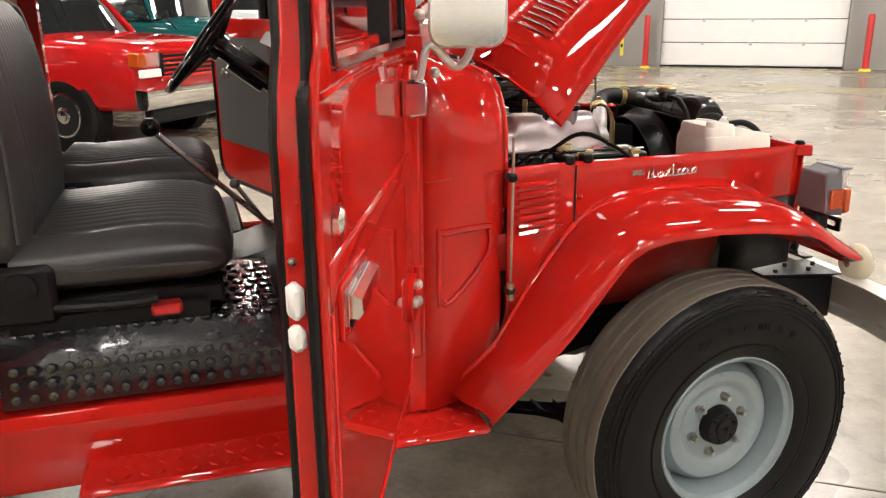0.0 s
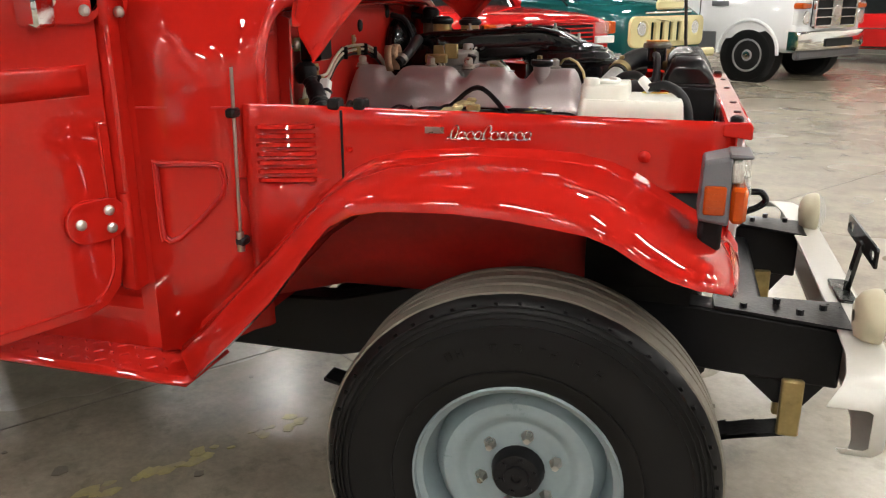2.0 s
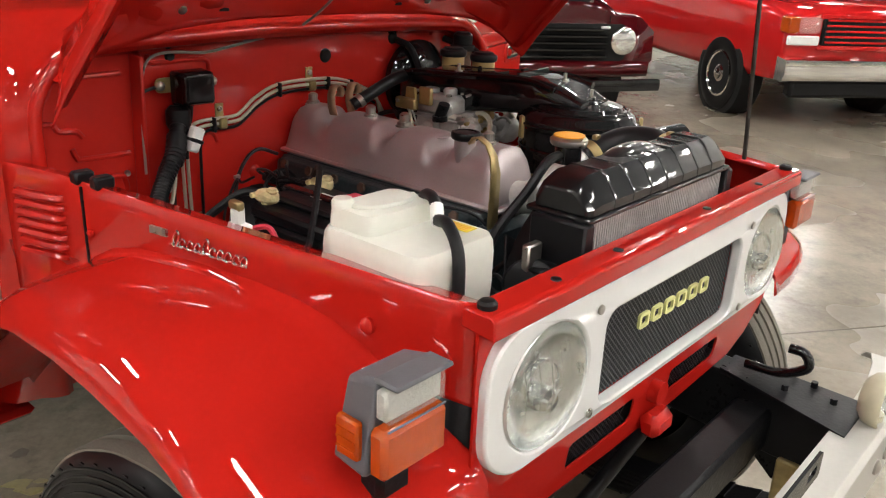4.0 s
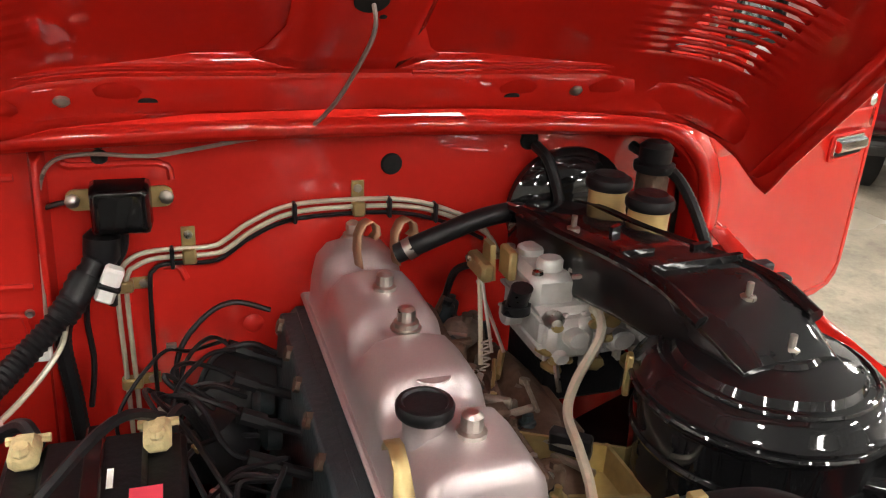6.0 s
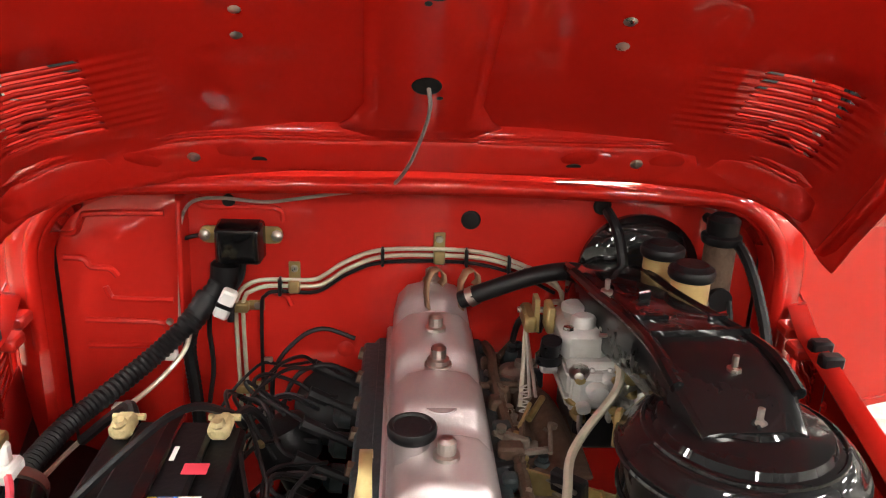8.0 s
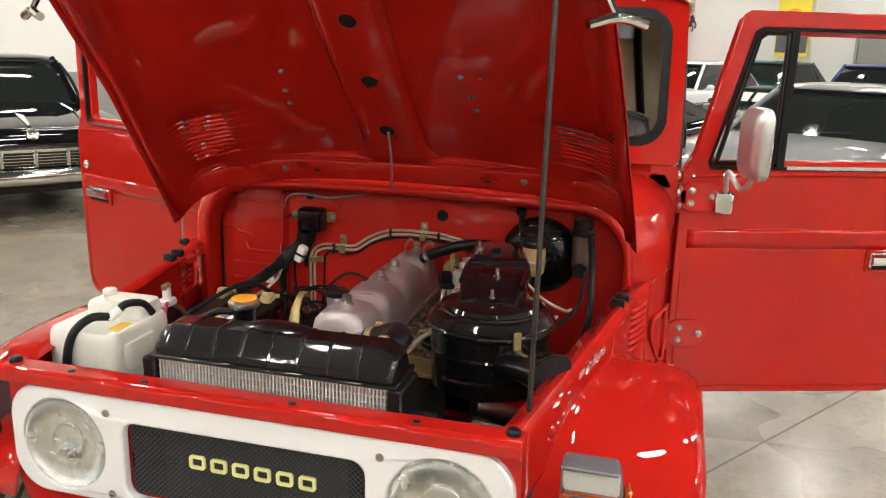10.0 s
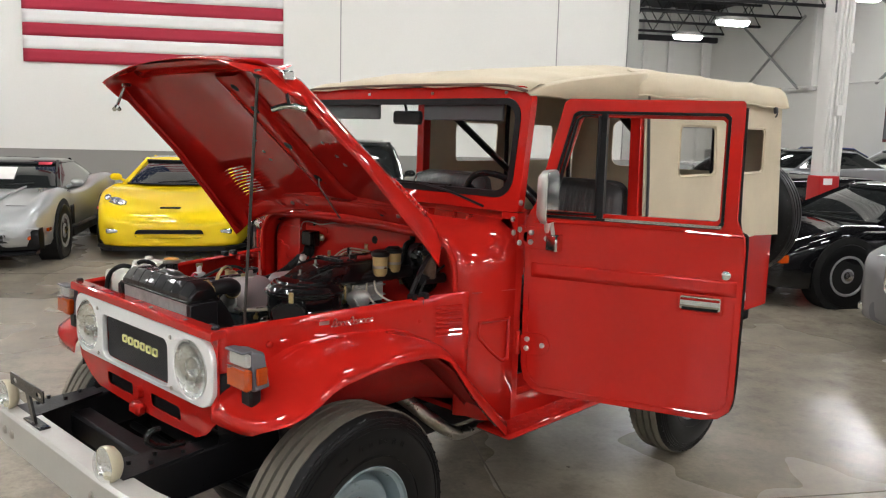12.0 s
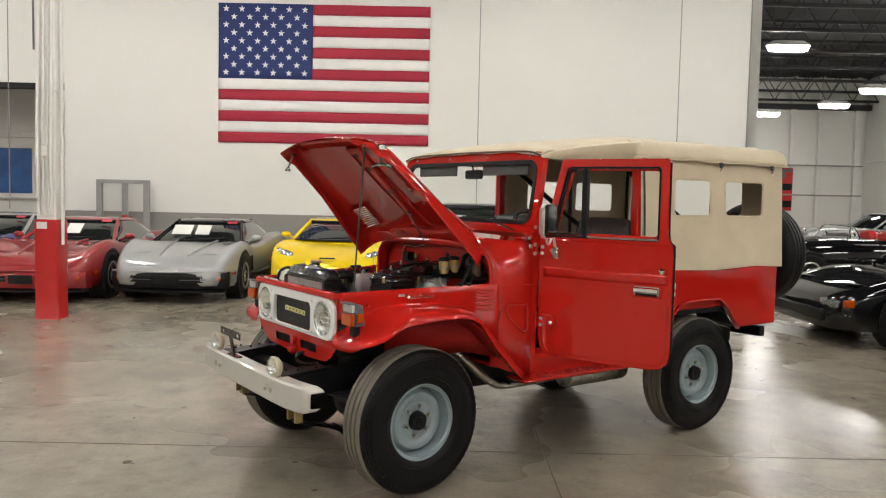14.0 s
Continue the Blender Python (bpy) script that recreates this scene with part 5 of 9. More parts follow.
def bon(u, y, d):
    """Point of the bonnet; its right rear corner sags and its front edge is bowed."""
    sag = min(1, max(0, (-y / .648 - .42) / .38))
    d -= .029 * sag * sag * (3 - 2 * sag) * max(0, 1 - u / .9)
    u -= .042 * min(1, max(0, (u - .75) / .2)) * min(1, abs(y) / .548) ** 4
    return tuple(HO + HU * u + HN * d + V(0, y + .033 * u, 0))


SEC = [(0, 0), (.3, -.006), (.55, -.019), (.70, -.035), (.77, -.043), (.84, -.051), (.905, -.062), (.95, -.078), (.98, -.10), (1.0, -.12), (1.003, -.133)]
us = [-.012, -.004, .02, .06, .105] + [.105 + .009 * k for k in range(1, 21)] + [.34, .42, .5, .6, .7, .8, .86, .90, .93, .948, .956]


def skin(u, a, d):
    """Depth of the bonnet skin: nearly flat across, turned down at the edges, more so at the rear."""
    k = min(1, max(0, u) / .5)
    flat, edge = .62 + .48 * k, 1.46 - .36 * k
    q = min(1, max(0, (a - .72) / .26))
    return d * (flat + (edge - flat) * q * q)


def hood_row(u):
    w = .648 - .100 * u / .95
    nose = 0 if u < .78 else -.115 * ((u - .78) / .176) ** 2.2
    if u < .06:
        nose = -.036 * ((.06 - u) / .072) ** 1.6
    k = 1.46 - .36 * min(1, max(0, u) / .5)
    half = [(w * a, max(skin(u, a, d) + nose, -.13 * k - .008 if u < .8 else -.168)) for a, d in SEC]
    return [bon(u, -y, d) for y, d in reversed(half)] + [bon(u, y, d) for y, d in half[1:]]


hg = G()
rows = [hood_row(u) for u in us]
nn_ = len(rows[0])
hg.v = [p for r in rows for p in r]
for i in range(len(rows) - 1):
    for j in range(nn_ - 1):
        slot = 5 <= i < 24 and i % 2 == 1 and j in (4, 5, 6, 13, 14, 15)
        if slot:
            continue
        hg.f.append((i * nn_ + j, i * nn_ + j + 1, (i + 1) * nn_ + j + 1, (i + 1) * nn_ + j))
bo_ = part("bonnet", hg, RED, LC, "red open bonnet with louvres on both sides", solid=.0025)
for s in SIDES:
    for k in range(10):
        u = .105 + .009 * (2 * k + 1)
        w = .648 - .100 * u / .95
        part("louvre", G().grid([[bon(uu, s * w * a, skin(uu, a, d) + e) for a, d, e in ((.70, -.035, 0), (.72, -.036, e), (.77, -.042, e), (.84, -.050, e), (.89, -.058, e), (.905, -.062, 0))] for uu, e in ((u - .001, .008), (u + .004, .005), (u + .009, .0))]), RED, bo_, solid=.001)
# stiffeners under it
ch = G().grid([[bon(u, -.085 - f, -.006), bon(u, -.062, -.020), bon(u, .062, -.020), bon(u, .085 + f, -.006)] for u, f in ((.066, .05), (.095, .02), (.14, 0), (.70, 0), (.775, .0))])
part("centre_stiffener", ch, RED, bo_, solid=.002)
def droop(y):
    return .001 + .085 * max(0, (abs(y) - .44) / .18) ** 1.7


rw = G().grid([[bon(u, y, d - droop(y)) for u, d in ((-.011, -.030), (-.007, -.036), (.002, -.041), (.044, -.026), (.050, -.017), (.058, -.015), (.064, -.017), (.078, -.003))] for y in [(k / 30 * 2 - 1) * .615 for k in range(31)]])
part("rear_stiffener", rw, RED, bo_, solid=.002)
for y0, y1 in ((-.58, -.09), (.09, .58)):
    part("stiffener_bead", G().tube([bon(.052, y0 + (y1 - y0) * q / 12, -.0165 - droop(y0 + (y1 - y0) * q / 12)) for q in range(13)], .0050, n=8, k=2), RED, bo_)
    part("stiffener_flange", G().tube([bon(.066, y0 + (y1 - y0) * q / 12, -.0150 - droop(y0 + (y1 - y0) * q / 12)) for q in range(13)], .0038, n=8, k=2), RED, bo_)
    for y in (y0 + .16, y0 + .30):
        part("pressed_dimple", G().lathe([(.030, 0), (.024, .003), (0, .004)], bon(.026, y, -.033), tuple(-HN), 18), RED, bo_)
part("front_stiffener", G().grid([[bon(.83, y, -.035), bon(.845, y, -.070), bon(.905, y, -.098), bon(.935, y, -.108)] for y in [(-.46 + .92 * k / 10) for k in range(11)]]), RED, bo_, solid=.002)
for s in SIDES:
    part("side_stiffener", G().grid([[bon(u, s * (.648 - .100 * u / .95 - .005), -.122 * (1.46 - .36 * min(1, u / .5))), bon(u, s * (.648 - .100 * u / .95 - .03), -.116 * (1.46 - .36 * min(1, u / .5)))] for u in (.0, .2, .4, .5, .7, .9, .94)]), RED, bo_, solid=.002)
    for u, y in ((.297, .243), (.347, .238), (.418, .222), (.42, .268), (.026, .343)):
        part("stud", G().lathe([(.010, 0), (.010, .004), (.005, .008), (0, .009)], bon(u, s * y, -.008 if u > .1 else -.033), tuple(-HN), 10), STEEL, bo_)
    # hole laid on as a near-black disc, its inner shade painted
    part("drain_hole", G().lathe([(.014, 0), (.013, .0015), (0, .0016)], bon(.012, s * .245, -.0375), tuple(-HN), 14), DARK, bo_)
    # T-handle catches at the front corners
    lt = part("bonnet_latch", G().cyl(bon(.87, s * .530, -.12), bon(.82, s * .575, -.19), .006, n=8), CHROME, bo_, "chrome T-handle bonnet latch")
    a = V(*bon(.82, s * .575, -.19))
    part("handle", G().tube([tuple(a + V(.03, -.045 * s, -.012)), tuple(a), tuple(a + V(-.03, .045 * s, -.01))], .009, n=8), CHROME, lt)
    part("latch_base", G().box((-.02, -.015, -.01), (.02, .015, .02), .004, m=Matrix.Translation(bon(.87, s * .535, -.115))), CHROME, lt)
# stiffener holes are near-black discs that carry their shade as colour
for u, r in ((.209, .021), (.405, .02), (.605, .02), (.72, .018)):
    part("stiffener_hole", G().lathe([(r, 0), (r - .001, .001), (0, .0012)], bon(u, .0, -.0225), tuple(-HN), 20), DARK, bo_)
for u, y in ((.20, .02), (.41, .0), (.43, .02), (.40, -.01)):
    part("small_hole", G().lathe([(.005, 0), (0, .0012)], bon(u - .02, y, -.0225), tuple(-HN), 8), DARK, bo_)
part("prop_rod", G().cyl((.27, .505, 1.045), (.214, .505, 1.815), .0048, n=8).sphere((.214, .505, 1.815), .016, n=10), RODSTEEL, LC, "thin steel bonnet prop rod")
part("washer_tube", G().tube([bon(.209, .002, -.018), (-.395, .012, 1.425), (-.44, .002, 1.375), (-.50, -.018, 1.315), (-.56, -.05, 1.268), (-.585, -.124, 1.252), (-.592, -.20, 1.238), (-.595, -.254, 1.231), (-.597, -.33, 1.236), (-.597, -.375, 1.225), (-.597, -.394, 1.18), (-.597, -.40, 1.10), (-.59, -.405, 1.0)], .0030, n=6), WASHTUBE, LC, "thin clear washer tube")


# doors
def door(s):
    H = V(-.80, s * .748, 0)
    if s < 0:
        H = H + V(0, -.028, 0)
    D = V(-.325, .9457, 0) if s > 0 else V(-.366, -.931, 0)
    N_ = V(.9457, .325, 0) if s > 0 else V(.931, -.366, 0)

    def pl(u, v, w):
        return tuple(H + D * u - N_ * w + V(0, 0, v))

    outl = [(.0, .78), (.012, .72), (.05, .682), (.10, .670), (.68, .670), (.735, .682), (.772, .715), (.783, .76), (.785, 1.29), (.776, 1.335), (.752, 1.385), (.750, 1.772), (.744, 1.782), (.15, 1.785), (.13, 1.772), (.035, 1.40), (.0, 1.34)]
    win = [(.085, 1.355), (.69, 1.355), (.702, 1.37), (.702, 1.722), (.69, 1.735), (.19, 1.737), (.17, 1.725), (.075, 1.375)]
    d = part("door", G().plate(outl, [win], pl, .010), RED, LC, "red door standing open", bevel=.004)
    inn = [(u * .985 + .004, v * .985 + .016) for u, v in outl]
    win2 = [(.10, 1.375), (.68, 1.375), (.69, 1.385), (.69, 1.71), (.68, 1.718), (.205, 1.72), (.19, 1.71), (.09, 1.385)]
    part("inner_shell", G().plate(inn, [win2], lambda u, v, w: pl(u, v, w + .012), .032), RED, d, bevel=.004)
    part("weather_strip", G().tube([pl(.39 + (u - .39) * .955, 1.215 + (v - 1.215) * .962, .046) for u, v in outl + outl[:1]], .008, n=6, k=1), RUBBER, d, "black rubber door seal")
    part("door_card", G().plate(rrect(.08, .86, .72, 1.30, .03), [], lambda u, v, w: pl(u, v, w + .046), .006), GREYCARD, d, "dark grey vinyl door card")
    part("window_rubber", G().plate([(.39 + (u - .39) * 1.018, 1.545 + (v - 1.545) * 1.03) for u, v in win], [[(.39 + (u - .39) * .985, 1.545 + (v - 1.545) * .975) for u, v in win]], lambda u, v, w: pl(u, v, w - .003), .010), RUBBER, d)
    part("vent_bar", G().hull([pl(u, v, w) for u in (.268, .290) for v in (1.36, 1.735) for w in (-.004, .03)]), BLACK_SATIN, d, "black vent window bar")
    part("vent_frame", G().tube([pl(u, v, .004) for u, v in ((.095, 1.37), (.262, 1.37), (.262, 1.725), (.20, 1.725), (.18, 1.71), (.095, 1.37))], .007, n=6, k=1), RUBBER, d)
    part("vent_glass", G().plate([(.10, 1.37), (.262, 1.37), (.262, 1.72), (.185, 1.72)], [], lambda u, v, w: pl(u, v, w + .008), .004), GLASS, d, "clear vent glass").visible_shadow = False
    part("sill_strip", G().hull([pl(u, v, w) for u in (.30, .70) for v in (1.352, 1.362) for w in (-.004, .03)]), CHROME, d)
    part("hem_bead", G().tube([pl(.022, 1.05, .0005), pl(.022, .80, .0005), pl(.036, .735, .0005), pl(.07, .702, .0005), pl(.12, .694, .0005), pl(.66, .694, .0005), pl(.72, .704, .0005), pl(.752, .735, .0005), pl(.761, .78, .0005), pl(.762, 1.10, .0005)], .0035, n=6), RED, d)
    # raised crease
    zc = 1.120 if s > 0 else 1.101
    part("crease", G().grid([[pl(u, zc + .056, .001), pl(u, zc + .051, -.0035 * k), pl(u, zc + .046, -.004 * k), pl(u, zc + .020, -.0012 * k), pl(u, zc, .001)] for u, k in ((.03, 0), (.06, .8), (.40, 1), (.735, .8), (.765, 0))]), RED, d, solid=.001)
    part("belt_crease", G().tube([pl(.03, 1.33, .001), pl(.2, 1.335, -.001), pl(.5, 1.338, -.001), pl(.77, 1.33, .001)], .005, n=6), RED, d)
    hd_ = part("handle", G().plate(rrect(.582, 1.066, .718, 1.112, .006), [], lambda u, v, w: pl(u, v, w - .010), .010), CHROME, d, "chrome flap handle", bevel=.002)
    part("handle_recess", G().plate(rrect(.572, 1.050, .728, 1.120, .010), [rrect(.582, 1.060, .718, 1.112, .006)], lambda u, v, w: pl(u, v, w - .006), .007), RED, hd_, bevel=.002)
    part("finger_bar", G().loft([[pl(u, v, w) for v, w in ((1.078, -.010), (1.076, -.020), (1.084, -.026), (1.100, -.024), (1.106, -.014), (1.104, -.010))] for u in (.585, .592, .708, .715)]), CHROME, hd_)
    # near-black strip paints the shade under the finger bar
    part("finger_gap", G().hull([pl(u, v, w) for u in (.590, .710) for v in (1.064, 1.074) for w in (-.0105, -.012)]), DARK, hd_)
    part("lock", G().lathe([(.016, 0), (.016, .007), (.011, .011), (0, .012)], pl(.728, 1.195, -.001), tuple(N_), 14), CHROME, d)
    for z in (.862, 1.272):
        hp = part("hinge", G().plate(rrect(-.01, z - .042, .115, z + .042, .04), [], lambda u, v, w: pl(u, v, w - .011), .012), RED, d, "red hinge plate", bevel=.003)
        part("knuckle", G().cyl(pl(-.012, z - .045, -.008), pl(-.012, z + .045, -.008), .011, n=12), RED, hp)
        for u, dz in ((.028, .018), (.026, -.018), (.088, 0)):
            part("bolt", G().lathe([(.0105, 0), (.0105, .005), (.006, .010), (0, .011)], pl(u, z + dz, -.011), tuple(N_), 10), STAINLESS, hp)
    # latch on the trailing edge
    part("latch", G().box((-.009, -.014, -.020), (.009, .014, .020), .007, m=Matrix.Translation(pl(.779, 1.122, .034))).box((-.009, -.012, -.014), (.009, .012, .014), .006, m=Matrix.Translation(pl(.779, 1.080, .034))), LABEL, d, "white door latch")
    part("edge_screw", G().sphere(pl(.782, 1.165, .034), .005, (1, 1, 1), 8), STEEL, d)
    part("edge_seal", G().tube([pl(u, v, .014) for u, v in ((.735, .688), (.768, .716), (.781, .76), (.7855, .90), (.787, 1.29), (.778, 1.335), (.755, 1.385), (.752, 1.76))], .0062, n=6, k=3), RUBBER, d, "black rubber strip along the door edge")
    part("inside_handle", G().cyl(pl(.60, 1.16, .05), pl(.60, 1.16, .075), .014, n=10).tube([pl(.60, 1.16, .075), pl(.56, 1.17, .08), pl(.52, 1.15, .078)], .007), CHROME, d)
    # mirror
    mr = part("mirror", G().box((-.026, -.026, -.035), (.02, .026, .03), .006, m=Matrix.Translation(pl(.118, 1.262, -.02))), CHROME, d, "chrome door mirror on a bent arm")
    b = V(*pl(.118, 1.29, -.03))
    fwd, out_ = V(1, 0, 0), V(0, s, 0)
    mc = V(-.70 if s > 0 else -.735, s * .925, 1.44)
    part("arm", G().tube([tuple(b), tuple(b + V(.02, 0, .06)), tuple(b + (mc - b) * .55 + V(.02, 0, -.06)), tuple(mc + V(.01, 0, -.085)), tuple(mc + V(.012, 0, 0))], .0075, n=8), STAINLESS, mr)
    sh = G()
    mm = Matrix.Translation(mc) @ Matrix.Rotation(radians(-72) * s, 4, "Z")
    sh.loft([[tuple(mm @ Vector((x, y * k, z * k))) for y, z in rrect(-.068, -.095, .068, .095, .03)] for x, k in ((.030, .55), (.026, .8), (.012, .97), (-.006, 1.0), (-.012, .97))])
    part("shell", sh, STAINLESS, mr, "satin stainless shell")
    part("glass", G().loft([[tuple(mm @ Vector((x, y * k, z * k))) for y, z in rrect(-.064, -.091, .064, .091, .028)] for x, k in ((-.0125, 1.0), (-.015, .99))]), CHROME, mr, "mirror glass")
    return d


for s in SIDES:
    door(s)
part("hinge_jamb", G().box((-.822, -.772, .70), (-.780, -.730, 1.335), .006), RED, LC, "red jamb behind the door hinges")

# cabin
part("dashboard", G().loft([[(x, y, z) for x, z in ((-.80, 1.06), (-.80, 1.33), (-.90, 1.32), (-.93, 1.28), (-.91, 1.10))] for y in (-.66, .66)]), RED, LC, "red metal dashboard")
part("dash_pad", G().loft([[(x, y, z) for x, z in ((-.82, 1.31), (-.82, 1.345), (-.93, 1.335), (-.955, 1.30), (-.92, 1.285))] for y in (-.67, .67)]), VINYL, LC, "black dash pad")
part("toe_board", G().box((-.650, -.66, .62), (-.665, .66, 1.25)), GREYCARD, LC)
sc, sax = V(-1.14, .36, 1.33), V(-.80, 0, .62).normalized()
s1 = sax.orthogonal().normalized()
s2 = sax.cross(s1)
stw = part("steering_wheel", G().tube([tuple(sc + s1 * (.195 * math.cos(2 * math.pi * i / 40)) + s2 * (.195 * math.sin(2 * math.pi * i / 40))) for i in range(41)], .0135, n=10, k=1), BLACK_GLOSS, LC, "thin black two-spoke steering wheel")
part("spoke", G().cyl(tuple(sc - s2 * .19), tuple(sc - sax * .04), .012, n=8).cyl(tuple(sc + s2 * .19), tuple(sc - sax * .04), .012, n=8).cyl(tuple(sc + s1 * .19), tuple(sc - sax * .04), .012, n=8), BLACK_GLOSS, stw)
part("horn_boss", G().lathe([(.045, -.06), (.05, -.03), (.035, -.01), (0, -.005)], tuple(sc), tuple(sax), 20), BLACK_GLOSS, stw)
part("steering_column", G().cyl(tuple(sc - sax * .06), tuple(sc - sax * .55), .030, n=14).cyl(tuple(sc - sax * .10), tuple(sc - sax * .22), .045, n=14), BLACK_GLOSS, LC)
part("stalk", G().cyl(tuple(sc - sax * .14), tuple(sc - sax * .12 + V(0, .2, .02)), .006, n=6), BLACK_GLOSS, LC)
part("gear_lever", G().cyl((-1.30, -.02, 1.10), (-.98, .02, .78), .0085, n=8), STEEL, LC)
part("gear_knob", G().sphere((-1.31, -.022, 1.115), .026, n=14), BLACK_GLOSS, LC)
part("transfer_lever", G().cyl((-1.10, .12, .92), (-.95, .08, .70), .007, n=8).sphere((-1.10, .12, .92), .016, n=10), STEEL, LC)
part("tunnel", G().loft([[(x, y, z) for y, z in ((-w, .62), (w, .62), (w * .7, h), (-w * .7, h))] for x, w, h in ((-.62, .26, .90), (-.9, .22, .82), (-1.3, .16, .72), (-1.7, .14, .70))]), VINYL, LC, "black carpeted tunnel")
# embossed mat over the passenger side
ck = G().grid([[(x, y, z) for y, z in ((-.700, .672), (-.682, .76), (-.65, .805), (-.30, .815), (-.27, .70))] for x in (-1.06, -1.10, -1.2, -1.4, -1.60)])
mt_ = part("seat_base_mat", ck, PADMAT, LC, "glossy black embossed mat over the seat box", solid=.006)
em = G()
for i in range(16):
    for j in range(9):
        x, y = -1.08 - i * .033, -.655 + j * .038
        em.lathe([(.013, 0), (.011, .0035), (0, .004)], (x + .01 * (j % 2), y, .8065 + .0012 * j), (0, 0, 1), 8)
    for j in range(3):
        em.lathe([(.011, 0), (.009, .004), (0, .0045)], (-1.08 - i * .033, -.697 + j * .0055, .69 + j * .027), (0, -1, .2), 8)
part("embossing", em, PADMAT, mt_, kind="stuff")
fm = G().grid([[(x, y, z) for y in (-.66, -.5, -.3)] for x, z in ((-.66, .80), (-.74, .70), (-.80, .66), (-1.06, .655))])
part("floor_mat", fm, PADMAT, LC, "glossy black floor mat", solid=.005)
em = G()
for i in range(8):
    for j in range(10):
        em.lathe([(.012, 0), (.010, .0035), (0, .004)], (-.82 - i * .032, -.645 + j * .036, .66), (0, 0, 1), 8)
part("floor_embossing", em, PADMAT, LC, kind="stuff")
part("fuel_box", G().box((-1.08, -.66, .66), (-1.62, -.28, .785), .02), BLACK_SATIN, LC)


def seat(y0, y1, slid=0.0):
    """Ribbed seat: y0 is its door side, y1 its inner side."""
    mid, hw_ = (y0 + y1) / 2, (y1 - y0) / 2
    n = 81
    prof = [(-1.58, .868), (-1.40, .866), (-1.22, .868), (-1.165, .880), (-1.145, .905), (-1.142, .935), (-1.152, .962), (-1.172, .982), (-1.21, .997), (-1.27, 1.004), (-1.34, 1.004), (-1.42, .998), (-1.50, .994), (-1.57, 1.0), (-1.60, .97)]
    rows = []
    for x, z in prof:
        row = []
        for j in range(n):
            q = j / (n - 1) * 2 - 1
            e = abs(q) ** 7
            rib = .0085 * (0, .5, 1, .5)[j % 4] if abs(q) < .80 and z > .955 else 0
            row.append((x - .020 * e * (x > -1.3), mid + q * hw_, .93 + (z - rib - .93) * (1 - .62 * e) + .008 * math.cos(q * 1.5) * (z > .95)))
        rows.append(row)
    g = G().grid(rows)
    for j in (0, n - 1):
        g.f.append([i * n + j for i in range(len(prof))])
    c = part("seat_cushion", g, VINYL, LC, "ribbed black vinyl seat cushion", angle=70)
    part("piping", G().tube([(-1.58, y0 + .002, .93), (-1.30, y0 - .001, .925), (-1.19, y0 + .004, .920), (-1.155, y0 + .05, .915), (-1.140, mid, .917), (-1.155, y1 - .05, .915), (-1.19, y1 - .004, .920), (-1.5, y1, .93)], .005, n=6), VINYL, c)
    prof = [(-1.62, .93), (-1.535, .94), (-1.512, .98), (-1.503, 1.05), (-1.505, 1.15), (-1.515, 1.25), (-1.530, 1.34), (-1.548, 1.40), (-1.575, 1.435), (-1.61, 1.445), (-1.64, 1.43), (-1.655, 1.38), (-1.65, 1.2), (-1.64, 1.0)]
    rows = []
    for x, z in prof:
        row = []
        for j in range(n):
            q = j / (n - 1) * 2 - 1
            e = abs(q) ** 7
            rib = .0085 * (0, .5, 1, .5)[j % 4] if abs(q) < .78 and x > -1.56 and z < 1.40 else 0
            row.append((-1.58 - slid + (x - rib + 1.58) * (1 - .6 * e), mid + q * hw_ * (1 - .07 * max(0, z - 1.2) / .24), z - .03 * e * (z > 1.3)))
        rows.append(row)
    g = G().grid(rows)
    for j in (0, n - 1):
        g.f.append([i * n + j for i in range(len(prof))])
    b = part("seat_back", g, VINYL, LC, "ribbed black vinyl seat back", angle=70)
    part("back_piping", G().tube([(x - slid, y, z) for x, y, z in ((-1.535, y0 + .004, .99), (-1.535, y0 + .005, 1.2), (-1.56, y0 + .02, 1.39), (-1.575, y0 + .09, 1.43), (-1.575, mid, 1.44), (-1.575, y1 - .09, 1.43), (-1.56, y1 - .02, 1.39), (-1.535, y1 - .005, 1.2), (-1.535, y1 - .004, .99))], .005, n=6), VINYL, b)
    part("seat_frame", G().box((-1.17, y0 + .03, .825), (-1.58, y1 - .03, .868), .006).box((-1.2, y0 + .01, .80), (-1.58, y0 + .03, .84), .004), BLACK_SATIN, LC, "black steel seat frame")
    part("slide_lever", G().tube([(-1.56, y0 - .002, .865), (-1.45, y0 - .012, .86), (-1.34, y0 - .014, .858), (-1.30, y0 - .012, .862)], .010, n=8), BLACK_SATIN, LC)
    part("recliner", G().box((-1.48, y0 - .02, .83), (-1.60, y0 + .005, .95), .02).cyl((-1.54, y0 - .03, .91), (-1.54, y0, .91), .03, n=14), BLACK_SATIN, LC)


seat(-.66, -.10)
seat(.14, .64, .12)
part("seat_clip", G().box((-1.255, -.675, .822), (-1.315, -.63, .845), .006), COLRED, LC)
part("driver_seat_box", G().box((-1.08, .14, .63), (-1.6, .64, .77), .01), BLACK_SATIN, LC)
for s in SIDES:
    part("jump_seat", G().box((-2.2, s * .40, 1.02), (-3.0, s * .66, 1.10), .025), VINYL, LC)
    part("wheel_box", G().box((-1.9, s * .42, .82), (-2.75, s * .70, .93), .02), RED, LC)

